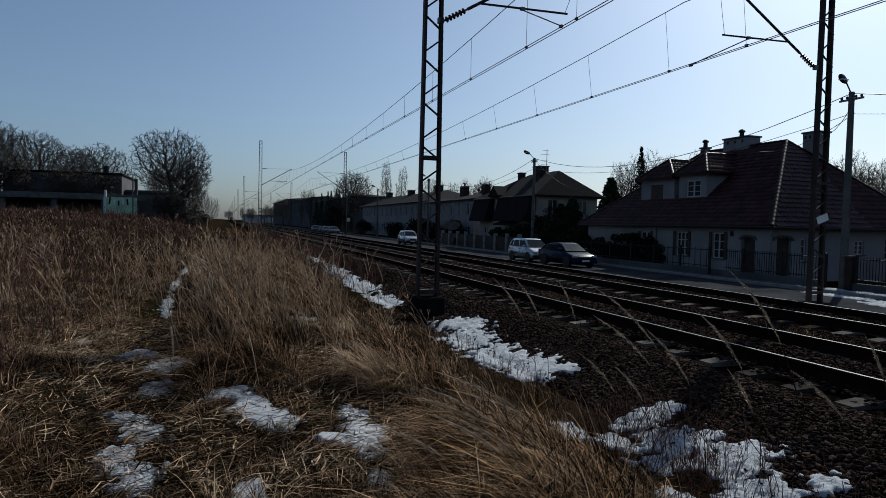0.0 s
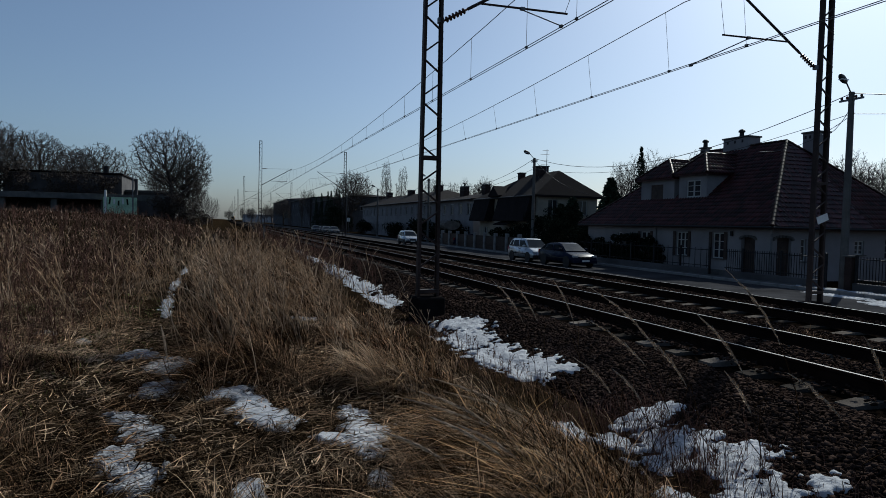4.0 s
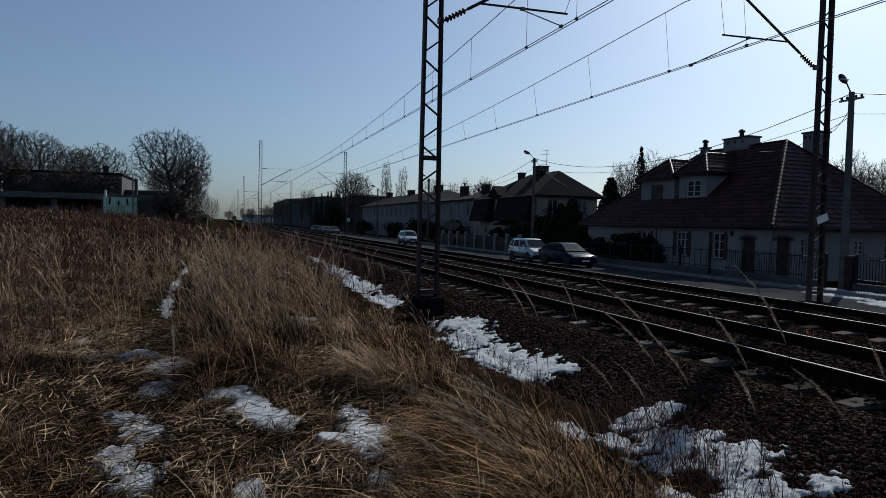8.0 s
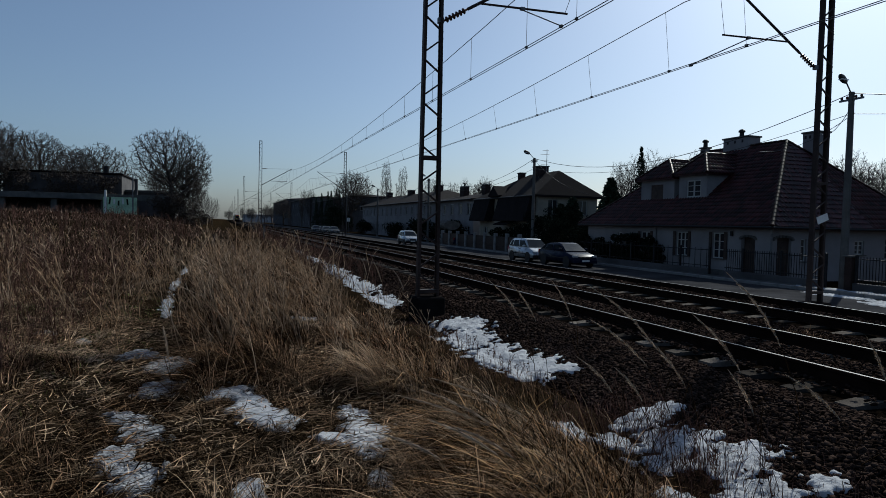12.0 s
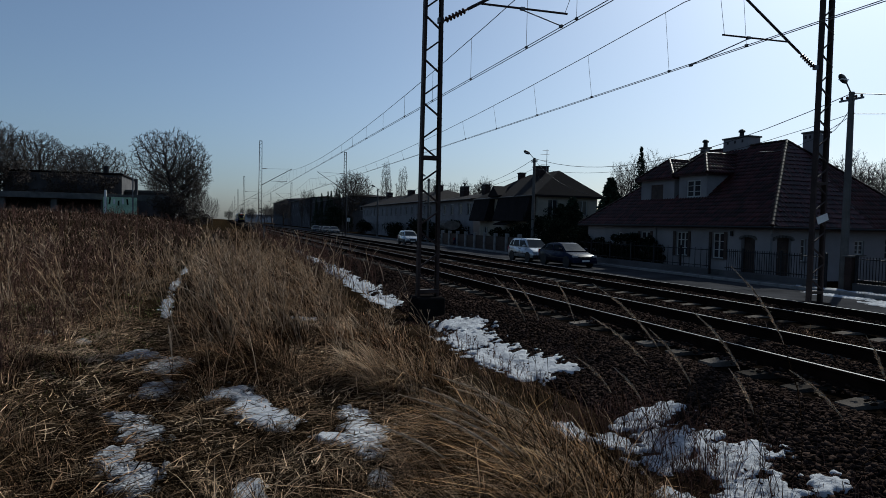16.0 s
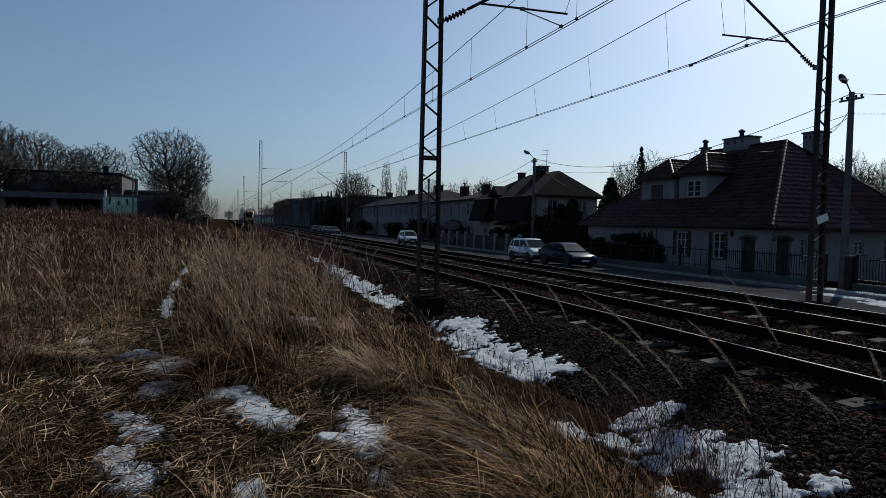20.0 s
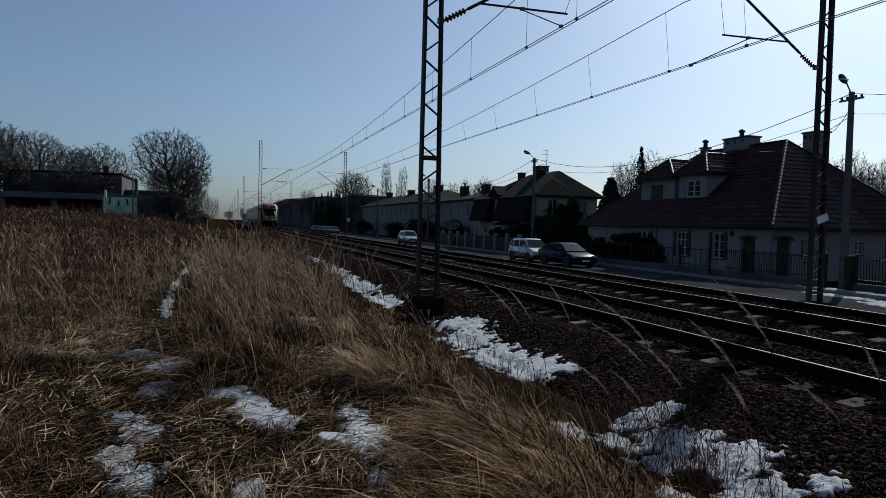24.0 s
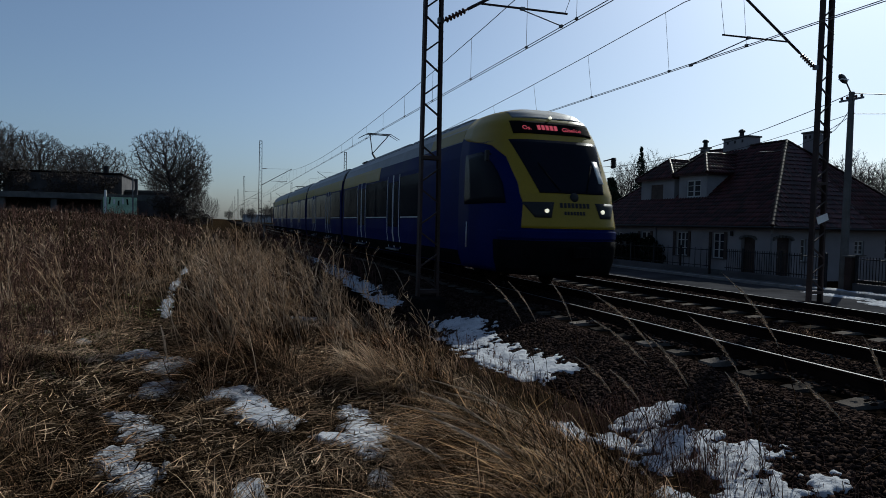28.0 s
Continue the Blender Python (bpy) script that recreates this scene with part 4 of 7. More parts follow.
    part("gutter", rod((x0 - ov - 0.05, y0 - ov, ze - 0.16), (x0 - ov - 0.05, y1 + ov, ze - 0.16), 0.06, sides=8), IRON, h)
    part("gutter", rod((x0 - ov, y0 - ov - 0.05, ze - 0.16), (x1 + ov, y0 - ov - 0.05, ze - 0.16), 0.06, sides=8), IRON, h)
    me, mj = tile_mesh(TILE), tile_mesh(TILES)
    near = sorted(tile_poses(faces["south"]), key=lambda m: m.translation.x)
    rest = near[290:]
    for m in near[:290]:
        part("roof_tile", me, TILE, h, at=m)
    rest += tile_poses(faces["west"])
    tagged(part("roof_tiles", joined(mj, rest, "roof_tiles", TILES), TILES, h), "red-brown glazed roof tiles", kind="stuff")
    # ridge and hip tiles
    rb = lathe([(0.1, -0.2), (0.085, 0.2)], 8)
    ridge_me = mesh_of("ridge_tile", rb, RIDGE)
    A = faces["south"]
    runs = [(A[0], A[2]), (A[1], A[2]), (A[2], faces["west"][3]), (faces["west"][0], faces["west"][3])]
    for a, b in runs:
        n = int((b - a).length / 0.36)
        q = (b - a).to_track_quat("Z", "Y").to_matrix().to_4x4()
        for k in range(n):
            part("ridge_tile", ridge_me, RIDGE, h, at=Matrix.Translation(a + (b - a) * (k + 0.5) / n + Vector((0, 0, 0.03))) @ q)
    # dormers with hipped roofs on the street side
    for yc, wide, face_x, zt, zr, hole in ((31.6, 1.2, 26.25, 4.72, 5.95, (30.9, 32.1, 3.36, 4.36)), (34.9, 1.65, 26.25, 4.6, 5.85, (34.3, 35.5, 3.3, 4.25))):
        dz = (6.55 - 1.68) / (30.1 - 24.4)
        dm = part("dormer", wall_bm(yc - wide, yc + wide, 2.9, zt, [hole], face_x, face_x + 0.15, "y"), RENDER_GREY, h, "rendered dormer")
        # cheeks
        for s in (-1, 1):
            yy = yc + s * wide
            xe = 24.4 + (zt - 1.68) / dz
            part("cheek", prism([(face_x + 0.15, 2.95), (face_x + 0.15, zt), (xe, zt)], yy - 0.12 if s > 0 else yy, yy if s > 0 else yy + 0.12, "y"), RENDER_GREY, dm)
        a, b, c, d2 = hole
        fr = ring(a, b, c, d2, 0.07, face_x + 0.03, face_x + 0.09, "y")
        if yc > 33:
            part('shutter', box(face_x + 0.02, face_x + 0.1, hole[0], hole[1], hole[2], hole[3], 0.01), WOOD_DARK, dm, 'closed dark shutter')
            fr.free()
            fr = None
        w = None if fr is None else part("dormer_window", fr, FRAME_WHITE, dm, "white two-casement window")
        if w:
            part("pane", box(face_x + 0.07, face_x + 0.08, a, b, c, d2), GLASS, w)
            part("mullion", box(face_x + 0.035, face_x + 0.085, (a + b) / 2 - 0.05, (a + b) / 2 + 0.05, c + 0.07, d2 - 0.07), FRAME_WHITE, w)
            for p, q in ((a + 0.07, (a + b) / 2 - 0.05), ((a + b) / 2 + 0.05, b - 0.07)):
                for r in (1, 2):
                    part("glazing_bar", box(face_x + 0.04, face_x + 0.068, p, q, c + (d2 - c) * r / 3 - 0.018, c + (d2 - c) * r / 3 + 0.018), FRAME_WHITE, w)
        xr = 24.4 + (zr - 1.68) / dz
        e0, e1, f0, f1 = yc - wide - 0.3, yc + wide + 0.3, face_x - 0.3, 24.4 + (zt - 1.68) / dz
        A2, B2 = Vector((f0, e1, zt)), Vector((f0, e0, zt))
        P2 = Vector((f0 + 1.15, yc, zr))
        R2 = Vector((xr + 0.3, yc, zr))
        C2, D2 = Vector((f1 + 0.3, e0, zt)), Vector((f1 + 0.3, e1, zt))
        fs = {"west": (A2, B2, P2), "south": (B2, C2, R2, P2), "north": (D2, A2, P2, R2)}
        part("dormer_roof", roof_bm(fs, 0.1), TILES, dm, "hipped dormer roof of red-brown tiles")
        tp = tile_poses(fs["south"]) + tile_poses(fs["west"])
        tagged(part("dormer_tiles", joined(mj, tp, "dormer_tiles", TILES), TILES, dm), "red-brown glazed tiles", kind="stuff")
        for a3, b3 in ((B2, P2), (P2, R2), (A2, P2)):
            n = int((b3 - a3).length / 0.36)
            q = (b3 - a3).to_track_quat("Z", "Y").to_matrix().to_4x4()
            for k in range(n):
                part("ridge_tile", ridge_me, RIDGE, dm, at=Matrix.Translation(a3 + (b3 - a3) * (k + 0.5) / n + Vector((0, 0, 0.03))) @ q)
    chimney(h, 30.3, 32.2, 5.9, 7.1, 0.5, 1.0)
    chimney(h, 31.6, 28.0, 4.5, 7.0, 0.45, 0.5, 0)
    chimney(h, 29.9, 34.9, 6.0, 6.75, 0.22, 0.22, 1)
    part("wall_lamp", box(x0 - 0.12, x0 - 0.003, 26.75, 26.9, 1.15, 1.4, 0.02), IRON, h)
    return h


build_villa()


def plain_house(label, x0, x1, y0, y1, ze, zr, wall, roof, floors, cols, ends=2, ridge=None, chimneys=(), flat=0.0):
    h = thing("house", label, "house", "houses along the street")
    zb = STREET - 0.2
    holes = []
    fh = (ze - zb - 0.2) / floors
    for f in range(floors):
        for k in range(cols):
            u = y0 + (y1 - y0) * (k + 0.5) / cols
            holes.append((u - 0.55, u + 0.55, zb + f * fh + 1.1, zb + f * fh + min(2.45, fh - 0.15)))
    part("wall", wall_bm(y0, y1, zb, ze, holes, x0, x0 + 0.35, "y"), wall, h)
    for q in holes:
        window(h, q, x0, "y", -1, 2, 0)
    south = []
    for f in range(floors):
        for k in range(ends):
            u = x0 + (x1 - x0) * (k + 0.5) / ends
            south.append((u - 0.5, u + 0.5, zb + f * fh + 1.1, zb + f * fh + min(2.45, fh - 0.15)))
    part("wall", wall_bm(x0 + 0.35, x1, zb, ze, south, y0, y0 + 0.35, "x"), wall, h)
    for q in south:
        window(h, q, y0, "x", -1, 2, 0)
    part("wall", box(x1 - 0.35, x1, y0 + 0.35, y1, zb, ze), wall, h)
    part("wall", box(x0 + 0.35, x1 - 0.35, y1 - 0.35, y1, zb, ze), wall, h)
    ra, rb = ridge or (y0 + (x1 - x0) / 2, y1 - (x1 - x0) / 2)
    faces = hip_faces(x0 - 0.5, x1 + 0.5, y0 - 0.5, y1 + 0.5, ze, (x0 + x1) / 2, ra, rb, zr)
    part("roof", roof_bm(faces, 0.18), roof, h, "dark hipped roof")
    part("gutter", rod((x0 - 0.56, y0 - 0.5, ze - 0.08), (x0 - 0.56, y1 + 0.5, ze - 0.08), 0.07, sides=6), IRON, h)
    for x, y, z0, z1, sx, sy, p in chimneys:
        chimney(h, x, y, z0, z1, sx, sy, p, BRICK)
    return h


h2 = plain_house("two-storey dark house with hipped roof and tall chimneys behind shrubs", 27.0, 33.2, 53.0, 67.0, 4.3, 6.75, RENDER_OCHRE, ROOF_DARK, 2, 4, 2, (54.8, 61.0),
                 ((30.1, 58.6, 6.0, 7.35, 0.5, 0.75, 0), (30.1, 63.0, 5.6, 7.0, 0.3, 0.35, 0)))
for a, b in ((53.4, 60.75), (62.9, 67.4)):   # steep lower slope of the roof, a dormer between
    part("mansard", prism([(26.98, 4.25), (26.5, 4.3), (25.85, 2.0), (25.85, 1.86), (26.98, 1.86)], a, b, "y"), ROOF_DARK, h2, "steep dark lower roof slope")
dz = part("dormer_roof", prism([(60.5, 4.5), (61.8, 5.5), (63.1, 4.5), (63.1, 4.4), (60.5, 4.4)], 26.3, 28.6, "x"), ROOF_DARK, h2, "small dark dormer roof")
part("porch_roof", prism([(26.99, 1.9), (25.6, 1.45), (25.6, 1.55), (26.99, 2.05)][::-1], 57.0, 60.0, "y"), ROOF_DARK, h2)
mast2 = part("aerial", rod((30.1, 57.4, 6.6), (30.1, 57.4, 9.0), 0.03, sides=5), GALV, h2, "thin roof aerial")
for z, L in ((8.9, 0.5), (8.5, 0.7), (7.9, 0.6), (7.5, 0.6)):
    part("aerial_rod", rod((30.1 - L, 57.4, z), (30.1 + L * 0.4, 57.4, z), 0.02, sides=5), GALV, mast2)
h3 = plain_house("grey two-storey house with a shallow roof along the street", 28.0, 37.0, 71.5, 90.0, 4.55, 5.6, RENDER_GREY, ROOF_DARK, 2, 6, 2, None,
                 ((31.0, 75.0, 5.0, 6.4, 0.35, 0.6, 0), (31.5, 84.0, 5.0, 6.6, 0.4, 0.8, 1)))
h4 = plain_house("long grey terraced house with low roof and rows of windows", 29.0, 38.5, 93.0, 141.0, 4.9, 6.9, RENDER_GREY, ROOF_DARK, 2, 14, 2, None,
                 ((33.0, 100.0, 5.6, 7.6, 0.5, 0.9, 0), (33.5, 118.0, 5.6, 7.6, 0.5, 0.9, 0), (33.5, 135.0, 6.0, 7.8, 0.5, 0.9, 0)))
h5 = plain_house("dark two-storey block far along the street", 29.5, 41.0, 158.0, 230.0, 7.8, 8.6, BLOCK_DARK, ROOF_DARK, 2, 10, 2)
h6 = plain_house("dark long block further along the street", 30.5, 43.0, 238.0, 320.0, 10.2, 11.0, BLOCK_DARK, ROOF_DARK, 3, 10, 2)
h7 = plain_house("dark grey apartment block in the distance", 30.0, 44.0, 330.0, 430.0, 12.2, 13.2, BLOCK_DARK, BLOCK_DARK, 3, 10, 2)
h8 = plain_house("hall far down the railway, haze painted as pale grey", 18.0, 60.0, 640.0, 700.0, 6.5, 8.0, HAZY_WALL, HAZY_WALL, 2, 8, 3)
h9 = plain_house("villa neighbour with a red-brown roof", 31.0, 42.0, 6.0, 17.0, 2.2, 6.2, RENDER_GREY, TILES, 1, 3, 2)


# ---- buildings across the field ----
def build_depot():
    b = thing("depot_building", "dark flat-roofed depot building with parapet across the field", "building")
    wins = [(-14.6, -13.8, 4.9, 5.7)]
    part("wall", wall_bm(-25.0, -12.2, 0.2, 6.6, wins, 90.0, 90.4, "x"), RENDER_DARK, b)
    for w in wins:
        window(b, w, 90.0, "x", -1, 2, 1)
    part("wall", box(-12.6, -12.2, 90.4, 104, 0.2, 6.6), RENDER_DARK, b)
    part("wall", box(-25.0, -24.6, 90.4, 104, 0.2, 6.6), RENDER_DARK, b)
    part("roof", box(-25.2, -12.0, 89.8, 104.2, 6.6, 6.85, 0.03), ROOF_DARK, b)
    part("annex", box(-12.1, -6.6, 92, 102, 0.3, 4.6, 0.02), RENDER_DARK, b, "lower annex")
    part("annex_parapet", box(-12.1, -6.5, 91.8, 102.2, 4.6, 4.9, 0.02), CONCRETE, b)
    part("vent", rod((-14.4, 93, 6.8), (-14.4, 93, 7.9), 0.35, sides=10), IRON, b, "dark roof vent")
    part("flue", rod((-10.6, 90.5, 4.0), (-10.6, 90.5, 6.3), 0.2, sides=10), RENDER_DARK, b)
    c = thing("loading_canopy", "long low concrete canopy with weathered edge beam", "canopy")
    part("slab", box(-34.0, -6.4, 82.0, 88.5, 3.55, 3.8, 0.03), CONCRETE, c, "weathered concrete slab")
    part("edge_beam", box(-34.0, -6.4, 81.8, 82.0, 3.3, 3.95, 0.02), CONCRETE, c)
    for x in (-33, -28, -23, -18, -13, -6.9):
        part("pillar", box(x - 0.3, x + 0.3, 82.2, 82.8, 0.1, 3.55, 0.03), CONCRETE, c, "concrete pillar")
    part("back_wall", box(-34.0, -12.5, 88.2, 88.5, 0.1, 3.55), RENDER_DARK, c)
    w = thing("painted_wall", "low concrete wall with pale green graffiti paint", "wall", at=pose(-11.0, 80.0, 0.45))
    part("panel", box(-1.7, 1.7, -0.1, 0.1, 0.2, 3.15, 0.02), GRAFFITI, w, "pale green painted panel")
    for k in range(5):
        part("paint_letter", box(-1.4 + k * 0.58, -1.22 + k * 0.58, -0.115, -0.104, 2.2 + 0.15 * (k % 2), 3.0 - 0.12 * (k % 3), 0.0), SIGN_WHITE if k % 2 else HEDGE, w, at=pose(0, 0, 0, 0, 6 - 3 * k, 0))
    part("coping", box(-1.75, 1.75, -0.15, 0.15, 3.15, 3.25, 0.01), CONCRETE, w)
    part("end_post", box(-1.55, -1.35, -0.3, -0.12, 0.2, 3.9, 0.02), SIGN_WHITE, w, "white end post")
    p = thing("lamp_post", "thin grey steel post with bracket beside the depot", "post", at=pose(-9.6, 79.0, 1.4))
    part("shaft", rod((0, 0, 0), (0, 0, 4.8), 0.09, 0.06), GALV, p)
    part("bracket", rod((0, 0, 4.6), (0.5, 0, 4.85), 0.03), GALV, p)
    s = thing("marker_post", "short pale concrete marker post in the grass", "post", "posts in the field", at=pose(2.55, 45.0, -0.3))
    part("shaft", box(-0.06, 0.06, -0.06, 0.06, 0, 1.35, 0.01), CONCRETE, s)
    s2 = thing("marker_post", "dark weathered wooden stake in the grass", "post", "posts in the field", at=pose(-0.5, 35.0, -0.35))
    part("shaft", box(-0.06, 0.06, -0.06, 0.06, 0, 1.0, 0.01), WOOD_DARK, s2)


build_depot()


# ---- street furniture ----
def street_lamp(label):
    p = thing("street_lamp", label, "street lamp", "street lamps with wires")
    part("pole", rod((0, 0, 0), (0, 0, 8.3), 0.17, 0.11, 10), CONCRETE, p, "tapered concrete pole")
    part("arm", rod((0, 0, 8.2), (-0.75, -0.25, 8.75), 0.03), GALV, p)
    prof = [(0.02, 0), (0.10, 0.05), (0.15, 0.25), (0.16, 0.45), (0.11, 0.66), (0.03, 0.74)]
    m = Matrix.Translation((-0.55, -0.19, 8.62)) @ Vector((-0.9, -0.3, 0.22)).to_track_quat("Z", "Y").to_matrix().to_4x4() @ Matrix.Diagonal((0.62, 1, 1, 1))
    hd = part("lamp_head", lathe(prof, 12, None, m), IRON, p, "dark cobra lamp head", True)
    part("lens", box(-1.15, -0.75, -0.48, -0.3, 8.6, 8.64, 0.01), LENS, hd, at=pose(0, 0, 0.02))
    part("crossarm", box(-0.04, 0.04, -0.55, 0.55, 7.95, 8.03, 0.01), GALV, p)
    for y in (-0.45, -0.2, 0.2, 0.45):
        part("insulator", lathe([(0.02, 0), (0.05, 0.02), (0.05, 0.08), (0.03, 0.12)], 8, None, Matrix.Translation((0, y, 8.03))), INSULATOR, p)
    return p


POLES = [(25.0, -9.0), (24.68, 20.25), (25.3, 50.5), (25.2, 80.5), (25.2, 110.0), (25.2, 140.0)]
lamp = street_lamp("concrete street lamp pole with cobra head and service wires")
lamp.matrix_basis = pose(POLES[1][0], POLES[1][1], STREET)
for x, y in POLES[:1] + POLES[2:]:
    copy_thing(lamp, pose(x, y, STREET))
sw = thing("service_wires", "black low-voltage wires strung between the street lamps", "wires")
for (xa, ya), (xb, yb) in zip(POLES, POLES[1:]):
    for dy, z, sag in ((0.45, 7.25, 1.7), (0.0, 6.4, 1.2)):
        pts = [(xa + (xb - xa) * t / 14, ya + (yb - ya) * t / 14, z - sag * 4 * (t / 14) * (1 - t / 14)) for t in range(15)]
        part("wire", mesh_np("wire", *cable(pts, 0.018 if dy else 0.013), IRON), IRON, sw)
for a, b in (((25.3, 50.5, 6.5), (30.0, 57.0, 5.8)), ((24.6, 20.0, 6.4), (29.0, 29.5, 6.0)), ((25.3, 50.5, 7.1), (25.1, 41.0, 3.8)), ((24.6, 20, 7.0), (31.5, 27.6, 6.9))):
    pts = [tuple(Vector(a).lerp(Vector(b), t / 8) - Vector((0, 0, 0.5 * 4 * (t / 8) * (1 - t / 8)))) for t in range(9)]
    part("house_wire", mesh_np("house_wire", *cable(pts, 0.014), IRON), IRON, sw)


def iron_fence(y0, y1, x, label, gap):
    f = thing("iron_fence", label, "fence", "fences along the pavement")
    z = STREET + 0.12
    part("base_wall", box(x - 0.12, x + 0.12, y0, y1, z - 0.2, z + 0.3, 0.02), RENDER_DARK, f, "low dark base wall")
    part("rail", box(x - 0.02, x + 0.02, y0, y1, z + 1.25, z + 1.29), IRON, f)
    part("rail", box(x - 0.02, x + 0.02, y0, y1, z + 0.42, z + 0.46), IRON, f)
    me = mesh_of("fence_bar", box(-0.011, 0.011, -0.011, 0.011, 0.3, 1.38), IRON)
    for k in range(int((y1 - y0) / gap)):
        part("fence_bar", me, IRON, f, at=pose(x, y0 + (k + 0.5) * gap, z))
    pm = mesh_of("fence_post", box(-0.05, 0.05, -0.05, 0.05, 0.0, 1.45, 0.01), IRON)
    for k in range(int((y1 - y0) / 2.3) + 1):
        part("fence_post", pm, IRON, f, at=pose(x, y0 + k * 2.3, z))
    return f


iron_fence(10.0, 19.28, 24.1, "black iron railing fence on a low concrete base", 0.13)
iron_fence(20.6, 26.4, 24.1, "black iron railing fence before the arched porch", 0.14)
iron_fence(27.5, 40.5, 24.1, "black iron fence with widely spaced bars before the villa", 0.45)
pl = thing("gate_pillar", "dark brick gate pillar with pale concrete cap", "pillar", at=pose(24.1, 19.45, STREET + 0.1))
part("shaft", box(-0.18, 0.18, -0.16, 0.16, -0.1, 1.36, 0.02), BRICK, pl)
part("cap", box(-0.22, 0.22, -0.2, 0.2, 1.36, 1.43, 0.02), CONCRETE, pl, "pale concrete cap")
for k in range(9):
    post = thing("fence_pillar", "pale concrete fence pillar along the pavement", "pillar", "row of concrete fence pillars", at=pose(24.1, 50.5 + 2.6 * k, STREET))
    part("shaft", box(-0.16, 0.16, -0.16, 0.16, 0, 1.7, 0.03), KERB, post)
pf = thing("picket_fence", "dark slatted fence between concrete pillars", "fence")
sm = mesh_of("slat", box(-0.015, 0.015, -0.06, 0.06, 0.1, 1.4), WOOD_DARK)
for k in range(130):
    part("slat", sm, WOOD_DARK, pf, at=pose(24.1, 50.6 + 0.16 * k, STREET))
for z in (0.4, 1.15):
    part("rail", box(24.12, 24.17, 50.5, 71.4, STREET + z, STREET + z + 0.08), WOOD_DARK, pf)
bs = thing("stop_sign_post", "white square sign on a thin grey post by the street", "sign", at=pose(22.9, 125.0, STREET))
part("post", rod((0, 0, 0), (0, 0, 3.3), 0.04, sides=6), GALV, bs)
part("panel", box(-0.3, 0.3, -0.03, 0.0, 2.5, 3.2, 0.01), SIGN_WHITE, bs)


